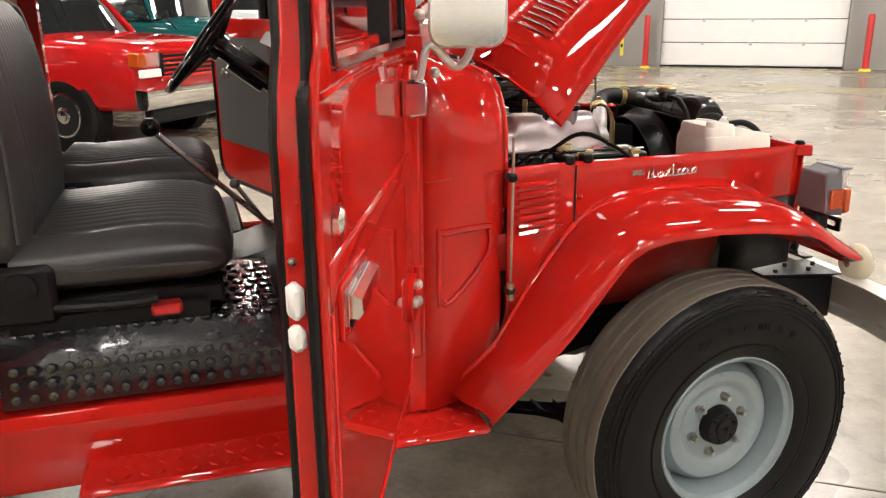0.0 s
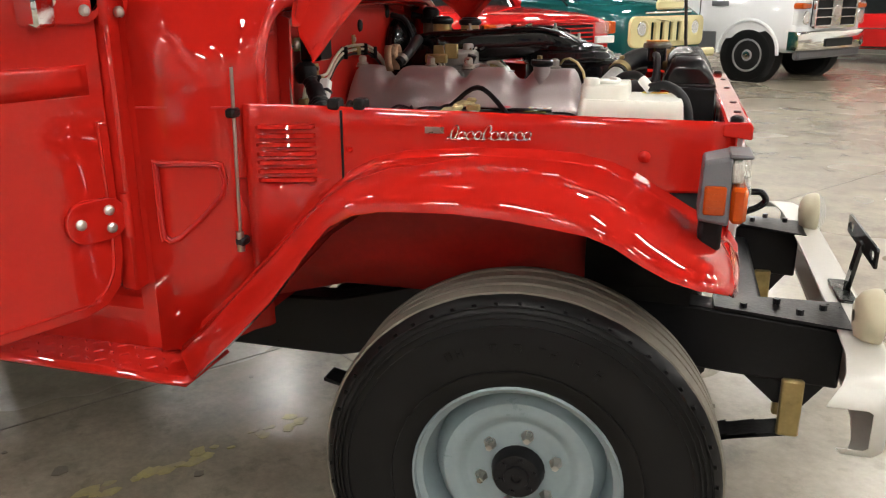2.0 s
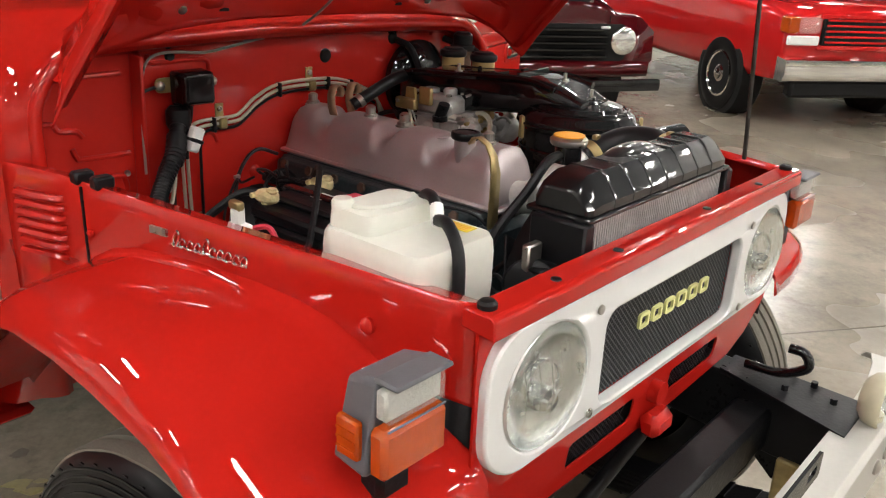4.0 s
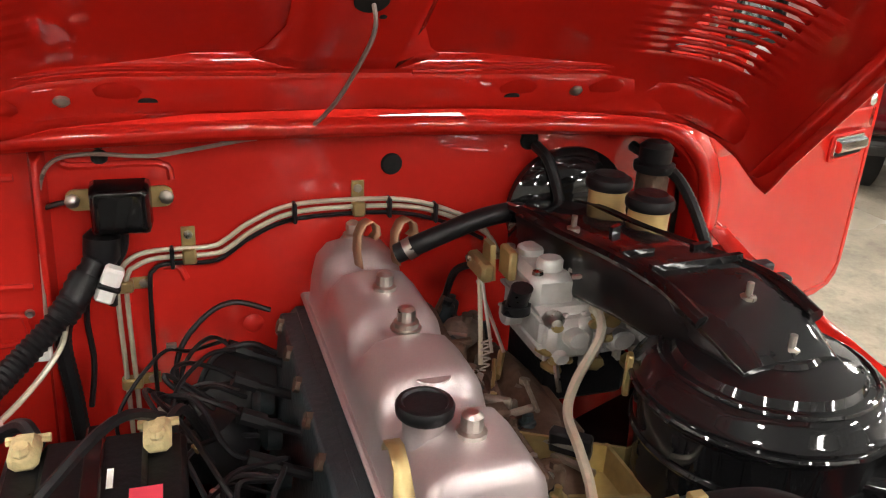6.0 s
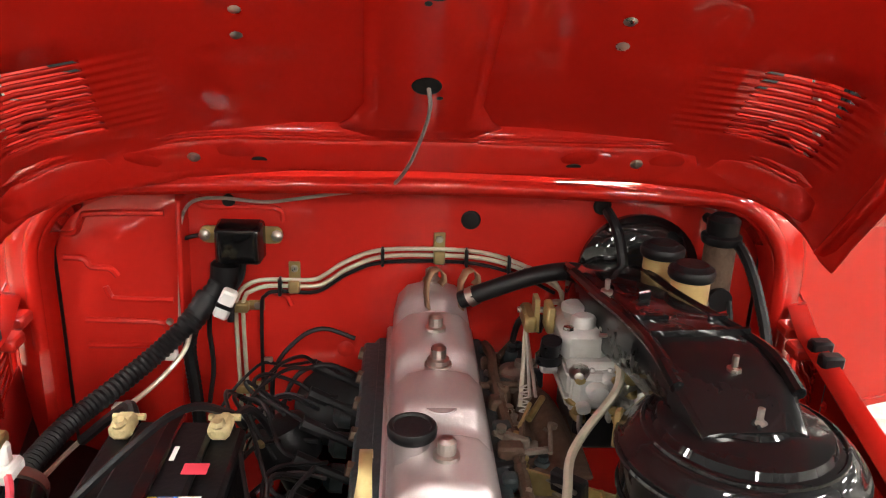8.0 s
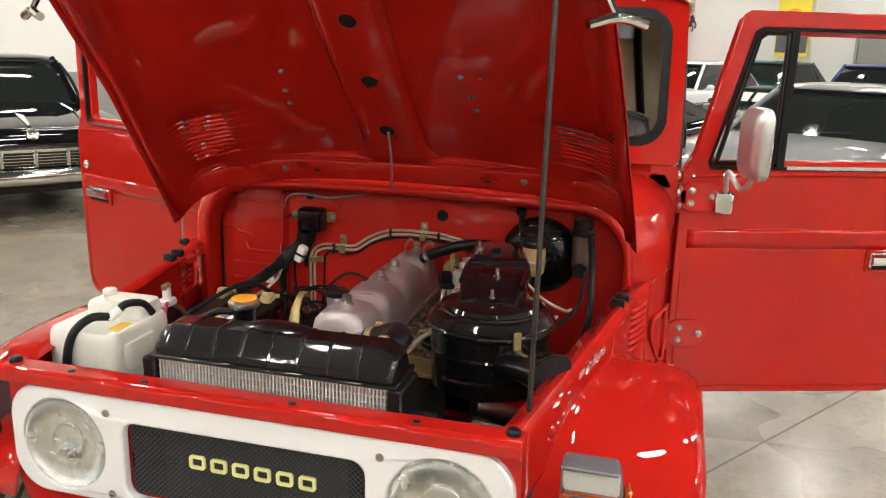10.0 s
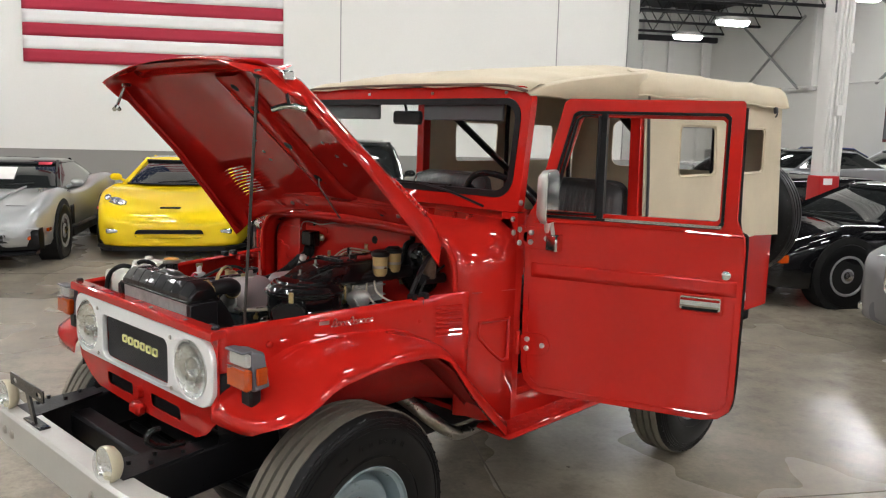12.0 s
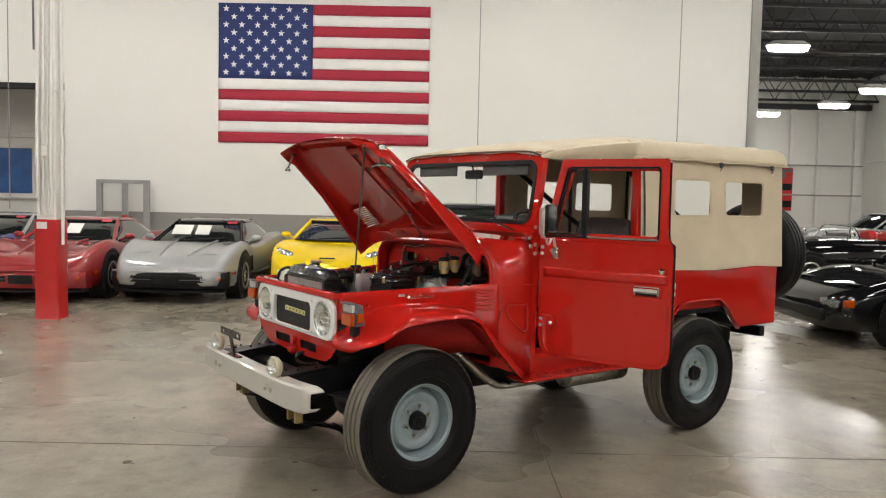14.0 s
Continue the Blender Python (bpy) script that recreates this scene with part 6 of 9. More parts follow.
# ---- engine bay ----
FX = -.620
fwl = part("firewall", G().plate(rrect(-.612, .58, .612, 1.250, (.01, .01, .12, .12), 6), [], lambda u, v, w: (FX - w, u, v), .012), RED_IN, LC, "red firewall panel with pressed ribs")
part("firewall_rib", G().hull([(FX, -.425, .60), (FX, -.400, .60), (FX + .03, -.416, .60), (FX + .03, -.408, .60), (FX, -.405, 1.24), (FX, -.382, 1.24), (FX + .03, -.397, 1.23), (FX + .03, -.390, 1.23)]), RED_IN, fwl, bevel=.003)
for q in ([(-.535, 1.066), (-.528, 1.048), (-.515, 1.043), (-.42, 1.041)], [(-.60, 1.118), (-.568, 1.116), (-.556, 1.102), (-.525, 1.099), (-.512, 1.085)], [(-.60, 1.160), (-.575, 1.164), (-.563, 1.188), (-.545, 1.198), (-.425, 1.201)], [(-.575, 1.002), (-.45, .999), (-.436, .988), (-.434, .965), (-.45, .955), (-.575, .952)], [(-.365, 1.232), (-.355, 1.214), (-.24, 1.214), (-.225, 1.19)], [(.365, 1.236), (.375, 1.242), (.46, 1.240), (.47, 1.23)], [(-.245, 1.058), (-.225, 1.055), (-.215, 1.035)]):
    part("pressed_rib", G().tube([(FX, y, z) for y, z in q], .0058, n=7, k=4), RED_IN, fwl)
for y, z, r in ((.096, 1.199, .015), (-.316, 1.225, .010), (.323, 1.229, .014), (-.43, 1.0, .006), (-.08, .93, .006)):
    part("grommet", G().lathe([(r * 1.15, 0), (r, .004), (r * .8, .005), (0, .003)], (FX, y, z), (1, 0, 0), 18), DARK if r > .008 else STEEL, fwl)
for y, z in ((-.12, .95), (-.18, .82), (-.03, .80), (.25, 1.06)):
    part("pressed_stud", G().lathe([(.016, 0), (.010, .004), (0, .005)], (FX, y, z), (1, 0, 0), 12), RED_IN, fwl)
rg = part("voltage_regulator", G().hull([(x, y, z) for x, k in ((FX + .012, 1), (FX + .055, .93), (FX + .062, .8)) for y in (-.266 - .040 * k, -.266 + .040 * k) for z in (1.168 - .036 * k, 1.168 + .034 * k)]), BLACK_GLOSS, LC, "glossy black voltage regulator box", bevel=.006)
part("mount_plate", G().plate(rrect(-.337, 1.158, -.198, 1.188, .012), [ring2(-.329, 1.173, .004, 8), ring2(-.206, 1.173, .004, 8)], lambda u, v, w: (FX + .010 + w, u, v), .003), CAD, rg)
for y in (-.328, -.207):
    part("bolt", G().lathe([(.010, 0), (.010, .006), (.006, .010), (0, .011)], (FX + .013, y, 1.173), (1, 0, 0), 8), STEEL, rg)
part("wire", G().tube([(FX + .02, -.265, 1.13), (FX + .02, -.27, 1.10), (FX + .025, -.285, 1.07), (FX + .03, -.29, 1.02)], .006), HOSE, rg)

rg.matrix_basis = Matrix.Translation((.006, -.026, -.002))

# pipes along the firewall
PX = FX + .012
RUN = [(-.31, .74), (-.31, .87), (-.311, 1.022), (-.306, 1.055), (-.290, 1.076), (-.258, 1.087), (-.18, 1.088), (-.155, 1.098), (-.12, 1.122), (-.06, 1.145), (.04, 1.149), (.122, 1.143), (.19, 1.122), (.25, 1.09), (.27, 1.04)]
for k in (0, 1):
    pts = [(PX, y + (.0125 * k if z < 1.07 else .006 * k), z - (0 if z < 1.06 else .0115 * k)) for y, z in RUN]
    part("vacuum_pipe", G().tube(pts, .0038, n=7), PIPE, LC, "pale plated pipe along the firewall")
part("black_pipe", G().tube([(PX, -.268, .80), (PX, -.269, .87), (PX, -.266, 1.03), (PX, -.258, 1.058), (PX, -.235, 1.066), (PX, -.17, 1.066), (PX, -.12, 1.098), (PX, -.06, 1.122), (PX, .04, 1.127), (PX, .12, 1.121), (PX, .19, 1.10), (PX, .25, 1.07)], .0034, n=7), HOSE, LC)
for y, z in ((.043, 1.142), (-.208, 1.084)):
    cl = part("pipe_clip", G().box((FX, y - .010, z - .020), (FX + .02, y + .010, z + .004), .003).box((FX, y - .010, z), (FX + .004, y + .010, z + .034), .001), CAD, LC)
    part("screw", G().lathe([(.007, 0), (.006, .004), (0, .005)], (FX + .004, y, z + .022), (1, 0, 0), 8), STEEL, cl)
for z in (1.035, .875):
    cl = part("pipe_clip", G().box((FX, -.318, z - .009), (FX + .02, -.288, z + .009), .003).box((FX, -.29, z - .009), (FX + .004, -.262, z + .009), .001), CAD, LC)
    part("screw", G().lathe([(.007, 0), (.006, .004), (0, .005)], (FX + .004, -.274, z), (1, 0, 0), 8), STEEL, cl)
for y, z in ((-.055, 1.142), (.09, 1.143), (.165, 1.130), (-.232, 1.084)):
    part("cable_tie", G().box((FX + .004, y - .003, z - .024), (FX + .024, y + .003, z + .008), .002), HOSE, LC)

# engine
eng = part("engine_block", G().hull([(-.585, -.12, .60), (-.585, .13, .60), (.0, -.12, .58), (.0, .13, .58), (-.585, -.085, .985), (-.585, .125, .985), (0, -.085, .985), (0, .125, .985)]), BLOCK, LC, "dark painted straight-six engine block", bevel=.01)
part("head_flange", G().box((-.60, -.066, .950), (.01, .125, .986), .008), BLOCK, eng)
for k in range(7):
    part("head_bolt", G().lathe([(.011, 0), (.011, .010), (0, .011)], (-.55 + k * .085, -.082, .975), (0, -1, .3), 6), RUSTY, eng)
for k in range(6):
    x = -.52 + k * .09
    part("push_rod_boss", G().lathe([(.022, 0), (.022, .02), (.012, .03), (0, .031)], (x, -.105, .87), (0, -1, 0.1), 12), BLOCK, eng)
    part("spark_plug", G().cyl((x, -.088, .93), (x, -.14, .955), .007, n=8).cyl((x, -.135, .953), (x, -.165, .968), .011, n=8), HOSE, eng)
cov = []
NUT = (-.588, -.392, -.288, -.058)
for i in range(97):
    x = -.618 + .641 * i / 96
    e = min(1, (x + .618) / .03, (.023 - x) / .03)
    e = max(0.02, e) ** .5
    hump = max(1 / (1 + math.exp((abs(x - q) - hw_) / .0055)) for q, hw_ in ((-.565, .045), (-.40, .075), (-.225, .055), (-.055, .065)))
    h = (.075 + .030 * hump) * e
    w = .066 * (.9 + .1 * e)
    sec = [(-w - .006, 0), (-w, .006), (-w * .97, h * .45), (-w * .86, h * .78), (-w * .62, h * .95), (-w * .3, h), (0, h * 1.005), (w * .3, h), (w * .62, h * .95), (w * .86, h * .78), (w * .97, h * .45), (w, .006), (w + .006, 0)]
    cov.append([(x, .030 + a, .992 + b) for a, b in sec])
vc = part("valve_cover", G().grid(cov), COVER, eng, "mauve-silver painted rocker cover", solid=.003, angle=60)
part("cover_flange", G().box((-.624, -.046, .986), (.032, .106, .996), .004), COVER, eng)
for x in NUT:
    part("cover_nut", G().lathe([(.019, 0), (.019, .003), (.0155, .004), (.0155, .010), (.011, .012), (.011, .026), (.006, .030), (0, .031)], (x, .030, 1.092), (0, 0, 1), 12), STEEL, eng, angle=20)
oc = part("oil_cap", G().lathe([(.020, .0), (.026, .003), (.0285, .006), (.029, .014), (.027, .0175), (.023, .018), (.021, .0155), (0, .016)], (-.086, -.008, 1.104), (0, 0, 1), 24), BLACK_SATIN, eng, "black oil filler cap")
part("filler_neck", G().cyl((-.086, -.008, 1.04), (-.086, -.008, 1.106), .0215, n=18), COVER, eng)
part("cover_emblem", G().lathe([(.022, 0), (.021, .0015), (0, .002)], (-.185, .03, 1.088), (0, 0, 1), 20), COVER, eng)
LB = [(.034, .90), (.034, 1.07), (.026, 1.10), (.010, 1.122), (-.010, 1.132), (-.026, 1.128), (-.034, 1.116)]
part("lifting_bracket", G().grid([[(x, -.076 + .012 * min(1, k / 3), z), (x, -.046 - .004 * min(1, k / 3), z)] for k, (x, z) in enumerate(LB)]), CAD, eng, "yellow-zinc lifting bracket", solid=.004)
for i, (y, z, r) in enumerate(((.02, 1.135, .022), (.075, 1.125, .020))):
    part("rear_strap", G().grid([[(-.505 + dx - .009, y + dy - .003, zz), (-.505 + dx + .009, y + dy + .004, zz)] for dx, dy, zz in ((0, 0, 1.082), (-.004, -.003, 1.105), (-.006, -.002, 1.128), (-.008, .006, 1.145), (-.008, .017, 1.150), (-.006, .026, 1.143), (-.004, .028, 1.130), (-.004, .021, 1.122))]), STRAP, eng, "tan curled strap", solid=.0025)
part("breather_hose", G().tube([(-.50, .075, 1.10), (-.485, .12, 1.125), (-.485, .19, 1.15), (-.495, .25, 1.155), (-.50, .285, 1.145)], .0145, n=12), HOSE, eng, "thick black breather hose")
part("hose_clamp", G().cyl((-.496, .088, 1.106), (-.493, .098, 1.113), .0165, n=14), STEEL, eng)
# front of the engine
part("thermostat_housing", G().lathe([(.045, 0), (.045, .02), (.032, .03), (.030, .07)], (-.01, .03, 1.0), (1, .1, .18), 20), ALU, eng)
part("timing_cover", G().box((.0, -.09, .6), (.045, .12, .97), .015), BLOCK, eng)
part("fan_hub", G().cyl((.045, .03, .86), (.13, .03, .86), .05, n=20), BLACK_SATIN, eng)
for k in range(6):
    a = 2 * math.pi * k / 6
    m = Matrix.Translation((.12, .03, .86)) @ Matrix.Rotation(a, 4, "X") @ Matrix.Rotation(radians(25), 4, "Z")
    part("fan_blade", G().box((-.003, -.04, .04), (.003, .04, .19), .002, m=m), BLACK_SATIN, eng)
part("alternator", G().lathe([(.05, 0), (.065, .015), (.065, .10), (.05, .12)], (-.03, -.20, .80), (1, 0, 0), 20), ALU, eng)
part("drive_belt", G().tube([(.08, -.20, .87), (.08, -.05, .92), (.08, .10, .90), (.08, .08, .80), (.08, -.05, .70), (.08, -.2, .73), (.08, -.265, .80), (.08, -.20, .87)], .006, n=6), HOSE, eng)
# distributor and leads
di = part("distributor", G().lathe([(.028, 0), (.032, .05), (.048, .055), (.050, .09), (.040, .115), (.030, .12), (0, .121)], (-.36, -.165, .84), (-.05, -.35, 1), 20), BLACK_SATIN, LC, "black distributor with its cap")
for k in range(6):
    x = -.52 + k * .09
    part("spark_lead", G().tube([(-.375 + .02 * math.cos(k), -.21 + .02 * math.sin(k), .965), (-.38 + .01 * k, -.23 - .008 * k, 1.00 + .012 * (k % 3)), ((x - .37) / 2, -.215 - .01 * (k % 3), 1.005 + .01 * (k % 2)), (x, -.185, .985), (x, -.158, .964)], .0032, n=6), HOSE, di)
for q in ([(-.56, -.10, 1.0), (-.555, -.155, 1.02), (-.545, -.20, 1.0), (-.53, -.235, .95), (-.52, -.24, .85)], [(-.50, -.10, .96), (-.49, -.14, .985), (-.48, -.19, .97), (-.47, -.215, .90), (-.45, -.2, .80)]):
    part("vacuum_hose", G().tube(q, .0042, n=8), HOSE, LC)
part("starter_solenoid", G().lathe([(.07, 0), (.07, .05), (.05, .06), (0, .061)], (-.60, -.13, .84), (.75, -.2, .55), 24), BLACK_SATIN, LC)

rw = random.Random(23)
for k in range(12):
    x = -.56 + .045 * k
    y0, z0 = -.12 - .05 * rw.random(), .90 + .06 * rw.random()
    part("engine_wire", G().tube([(x, y0, z0), (x + .03 * rw.random(), y0 - .05, z0 + .035 * rw.random()), (x + .06, y0 - .09, z0 + .02), (x + .10, y0 - .12 - .05 * rw.random(), z0 - .05), (x + .12, y0 - .13, z0 - .14)], .0022 + .0016 * rw.random(), n=6), (HOSE, HOSE, GREYPL, HOSE)[k % 4], LC)
    part("wire_clip", G().box((-.007, -.004, -.004), (.007, .004, .004), .0015, m=Matrix.Translation((x + .045, y0 - .075, z0 + .024)) @ Matrix.Rotation(rw.random() * 3, 4, "Z")), (STEEL, BLACK_SATIN, CAD)[k % 3], LC)
# intake side
part("manifold", G().tube([(-.50, .15, .93), (-.40, .19, .955), (-.26, .20, .95), (-.10, .18, .92), (-.03, .15, .90)], .034, n=12), RUSTY, eng, "brown exhaust manifold")
for k in range(5):
    x = -.50 + k * .11
    part("manifold_branch", G().tube([(x, .125, .94), (x + .01, .16, .945), (x + .02, .185, .95)], .022, n=10), RUSTY, eng)
    part("manifold_nut", G().lathe([(.010, 0), (.010, .010), (.005, .012), (.005, .022), (0, .023)], (x + .055, .145, .965), (0, .25, 1), 6), STEEL if k % 2 else CAD, eng)
part("heat_shield", G().box((-.36, .14, .965), (-.20, .24, .972), .004), RUSTY, eng)
part("intake_dome", G().lathe([(.034, 0), (.036, .012), (.030, .030), (.016, .040), (.008, .042), (.008, .052), (0, .053)], (-.455, .165, .966), (.12, .1, 1), 20), CASTING, eng, "dull cast dome on the manifold")
part("dome_flange", G().box((-.50, .125, .958), (-.415, .205, .974), .004), RUSTY, eng)
part("heater_pipe", G().tube([(-.56, .125, .99), (-.50, .13, 1.0), (-.42, .128, .995), (-.30, .135, .985), (-.20, .14, .985), (-.10, .14, .985)], .009, n=8), RUSTY, eng, "brown steel pipe beside the cover")
for k in range(9):
    x = -.55 + k * .063
    part("side_clutter", G().box((x - .012, .112, .975), (x + .014, .132 + .008 * (k % 3), .995 + .006 * (k % 2)), .004), RUSTY if k % 2 else BLOCK, eng)
    part("side_stud", G().lathe([(.008, 0), (.008, .009), (.0045, .011), (.0045, .02), (0, .021)], (x + .03, .140, .975 + .004 * (k % 3)), (0, .1, 1), 6), (STEEL, CAD, RUSTY)[k % 3], eng)
rr = random.Random(41)
for k in range(46):
    x, y = -.57 + .46 * rr.random(), .118 + .085 * rr.random()
    z, a = .955 + .04 * rr.random(), rr.random() * 3.1
    m = Matrix.Translation((x, y, z)) @ Matrix.Rotation(a, 4, "Z") @ Matrix.Rotation(.5 * (rr.random() - .5), 4, "X")
    mt = (RUSTY, CASTING, BLOCK, CASTING, BLACK_SATIN)[k % 5]
    if k % 3 == 0:
        part("manifold_lug", G().lathe([(.013, -.03), (.014, 0), (.011, .004), (.0075, .0045), (.0075, .012), (0, .013)], (x, y, z), (.3 * (rr.random() - .5), .3 * (rr.random() - .3), 1), 8), mt, eng)
    elif k % 3 == 1:
        w_ = .008 + .010 * rr.random()
        part("bracket_lug", G().box((-w_ * 1.6, -w_ * .5, -.02), (w_ * 1.6, w_ * .5, .012), .003, m=m), mt, eng)
    else:
        part("linkage_rod", G().cyl(tuple(m @ Vector((-.03, 0, 0))), tuple(m @ Vector((.03, 0, .006))), .0032 + .003 * rr.random(), n=7), (CASTING, CAD, STEEL, RUSTY)[k % 4], eng)
cb = part("carburettor", G().box((-.455, .212, .992), (-.352, .312, 1.056), .006), ALU, LC, "cast aluminium carburettor with linkages")
part("upper_body", G().box((-.452, .206, 1.050), (-.365, .252, 1.090), .008).box((-.44, .25, 1.054), (-.36, .30, 1.066), .004), ALU, cb)
part("float_bowl", G().box((-.362, .216, 1.000), (-.338, .258, 1.048), .006).box((-.358, .262, .998), (-.345, .306, 1.036), .005), ALU, cb)
part("base_block", G().box((-.462, .222, .935), (-.352, .305, .993), .008), BLACK_SATIN, cb, "black insulator base")
for k in range(6):
    part("casting_rib", G().box((-.353, .214 + k * .017, .996), (-.347, .219 + k * .017, 1.052), .0015), ALU, cb)
for z in (1.010, 1.042):
    part("joint_line", G().box((-.458, .209, z), (-.349, .315, z + .004), .001), ALU, cb)
for x, y, z, r, h, ax in ((-.43, .228, 1.088, .014, .012, (0, 0, 1)), (-.385, .228, 1.088, .012, .016, (0, 0, 1)), (-.340, .237, 1.030, .011, .016, (1, 0, .1)), (-.346, .285, 1.018, .012, .012, (1, 0, 0)), (-.40, .208, 1.03, .013, .015, (0, -1, 0)), (-.36, .27, 1.056, .010, .014, (0, 0, 1)), (-.338, .225, 1.008, .007, .010, (1, 0, 0))):
    part("casting_boss", G().lathe([(r, 0), (r, h * .8), (r * .8, h), (0, h * 1.01)], (x, y, z), ax, 12), ALU, cb)
dph = part("diaphragm", G().lathe([(.016, -.03), (.018, 0), (.030, .004), (.032, .010), (.032, .020), (.026, .030), (.012, .036), (0, .037)], (-.345, .318, 1.022), (.45, .75, -.35), 22), ALU, cb, "silver vacuum diaphragm")
for x, y, z in ((-.446, .212, 1.091), (-.372, .212, 1.091), (-.446, .246, 1.091), (-.372, .246, 1.091), (-.35, .30, 1.060), (-.42, .29, 1.067), (-.337, .22, 1.044), (-.337, .254, 1.044), (-.337, .22, 1.004), (-.337, .254, 1.004), (-.344, .267, 1.03), (-.344, .30, 1.03), (-.344, .30, 1.003)):
    part("carb_screw", G().lathe([(.0055, 0), (.005, .004), (0, .005)], (x, y, z), (0, 0, 1) if z > 1.05 else (1, 0, 0), 8), STEEL if x < -.34 else CAD, cb)
for y, z in ((.262, 1.004), (.300, .996)):
    part("brass_plug", G().lathe([(.009, 0), (.009, .014), (.006, .016), (0, .0165)], (-.352, y, z - .012), (1, 0, -.1), 6), CAD, cb, "brass plug")
part("choke_lever", G().hull([(-.455, .188, 1.06), (-.425, .188, 1.06), (-.455, .193, 1.06), (-.425, .193, 1.06), (-.452, .188, 1.102), (-.432, .188, 1.102), (-.452, .193, 1.102), (-.432, .193, 1.102)]).box((-.47, .178, 1.060), (-.42, .190, 1.082), .003).box((-.43, .196, 1.07), (-.40, .204, 1.105), .002), CAD, cb, "yellow-zinc choke linkage")
part("throttle_link", G().cyl((-.45, .184, 1.05), (-.37, .186, 1.00), .0018, n=6).cyl((-.435, .180, 1.08), (-.395, .184, .985), .0018, n=6).cyl((-.46, .175, 1.075), (-.46, .215, 1.075), .004, n=6), STEEL, cb)
part("return_spring", G().tube([(-.40, .180 + .005 * math.cos(i * 1.6), 1.0 - i * .0022) for i in range(24)], .0012, n=4, k=2), STEEL, cb)
part("solenoid", G().cyl((-.375, .196, 1.055), (-.365, .196, 1.080), .010, n=12).cyl((-.375, .196, 1.045), (-.375, .196, 1.056), .013, n=12), BLACK_SATIN, cb)
part("fuel_fitting", G().lathe([(.010, 0), (.010, .010), (.007, .012), (.0085, .022), (0, .0225)], (-.342, .262, 1.052), (.8, .1, .1), 8), CAD, cb, "brass hose fitting")
rc_ = random.Random(17)
for k in range(26):
    y, z = .214 + .098 * rc_.random(), .985 + .062 * rc_.random()
    if k % 3:
        r = .0035 + .006 * rc_.random()
        part("casting_lug", G().lathe([(r * 1.2, -.01), (r * 1.1, .004), (r * .8, .006 + r * .5), (r * .5, .007 + r), (0, .008 + r)], (-.349, y, z), (1, .4 * (rc_.random() - .5), .4 * rc_.random()), 9), (ALU, ALU, CAD, STEEL)[k % 4], cb)
    else:
        part("casting_web", G().box((-.352, y - .002, z - .014), (-.340, y + .002, z + .010), .001), ALU, cb)
for q in ([(-.345, .292, 1.03), (-.325, .300, 1.045), (-.318, .315, 1.03), (-.33, .33, 1.0)], [(-.345, .225, 1.0), (-.328, .222, .985), (-.335, .228, .965)], [(-.36, .240, 1.09), (-.345, .255, 1.095), (-.335, .268, 1.07)]):
    part("carb_pipe", G().tube(q, .0028, n=6), STEEL, cb)
cb.matrix_basis = Matrix.Translation((-.358, .281, 1.058)) @ Matrix.Diagonal((1.28, 1.52, 1.18, 1)) @ Matrix.Translation((.397, -.255, -1.03))
part("fuel_hose", G().tube([(-.295, .284, 1.089), (-.268, .280, 1.090), (-.24, .266, 1.075), (-.215, .226, 1.035), (-.18, .200, 1.015), (-.12, .185, 1.01), (-.065, .172, 1.0), (-.01, .145, .995), (.03, .09, .99)], .0062, n=8), PIPE, LC, "cream rubber fuel hose")
part("vacuum_line", G().tube([(-.43, .176, 1.11), (-.405, .168, 1.09), (-.385, .165, 1.04), (-.36, .160, .985)], .0036, n=6), PIPE, LC)
part("choke_cable", G().tube([(-.56, .17, .98), (-.535, .18, 1.05), (-.50, .21, 1.07), (-.47, .2, 1.06)], .006, n=6), HOSE, LC)

# air cleaner
ac = part("air_cleaner", G().lathe([(.105, .90), (.128, .91), (.130, 1.035), (.136, 1.042), (.136, 1.056), (.130, 1.060), (.125, 1.070), (.112, 1.078), (.10, 1.080), (.095, 1.088), (.06, 1.095), (0, 1.096)], (-.085, .355, 0), (0, 0, 1), 48), BLACK_GLOSS, LC, "glossy black round air cleaner")
duct = []
DP = [(-.045, .352, 1.085, .060, .016), (-.10, .350, 1.100, .070, .026), (-.17, .346, 1.108, .072, .032), (-.27, .333, 1.102, .066, .034), (-.37, .312, 1.094, .062, .036), (-.46, .296, 1.090, .062, .038), (-.515, .288, 1.082, .055, .036), (-.548, .286, 1.070, .035, .028)]
for i, (x, y, z, w, h) in enumerate(DP):
    q = V(DP[min(i + 1, 7)][0] - DP[max(i - 1, 0)][0], DP[min(i + 1, 7)][1] - DP[max(i - 1, 0)][1], 0).normalized()
    sd = V(-q.y, q.x, 0)
    duct.append([tuple(V(x, y, z) + sd * (u * w) + V(0, 0, v * h)) for u, v in rrect(-1, -1.6, 1, 1, .46, 6)])
part("air_duct", G().loft(duct), BLACK_GLOSS, ac, "glossy black air duct")
for side_ in (1, -1):
    part("duct_seam", G().tube([tuple(V(x, y, z + h * .80) + V(.1 * side_, .99 * side_, 0).normalized() * (w * .97)) for x, y, z, w, h in DP[1:7]], .0085, n=8), BLACK_GLOSS, ac)
for r_, z_ in ((.137, 1.049), (.110, 1.079)):
    part("lid_ring", G().tube([(-.085 + r_ * math.cos(2 * math.pi * q / 40), .355 + r_ * math.sin(2 * math.pi * q / 40), z_) for q in range(41)], .0032, n=6, k=1), BLACK_GLOSS, ac)
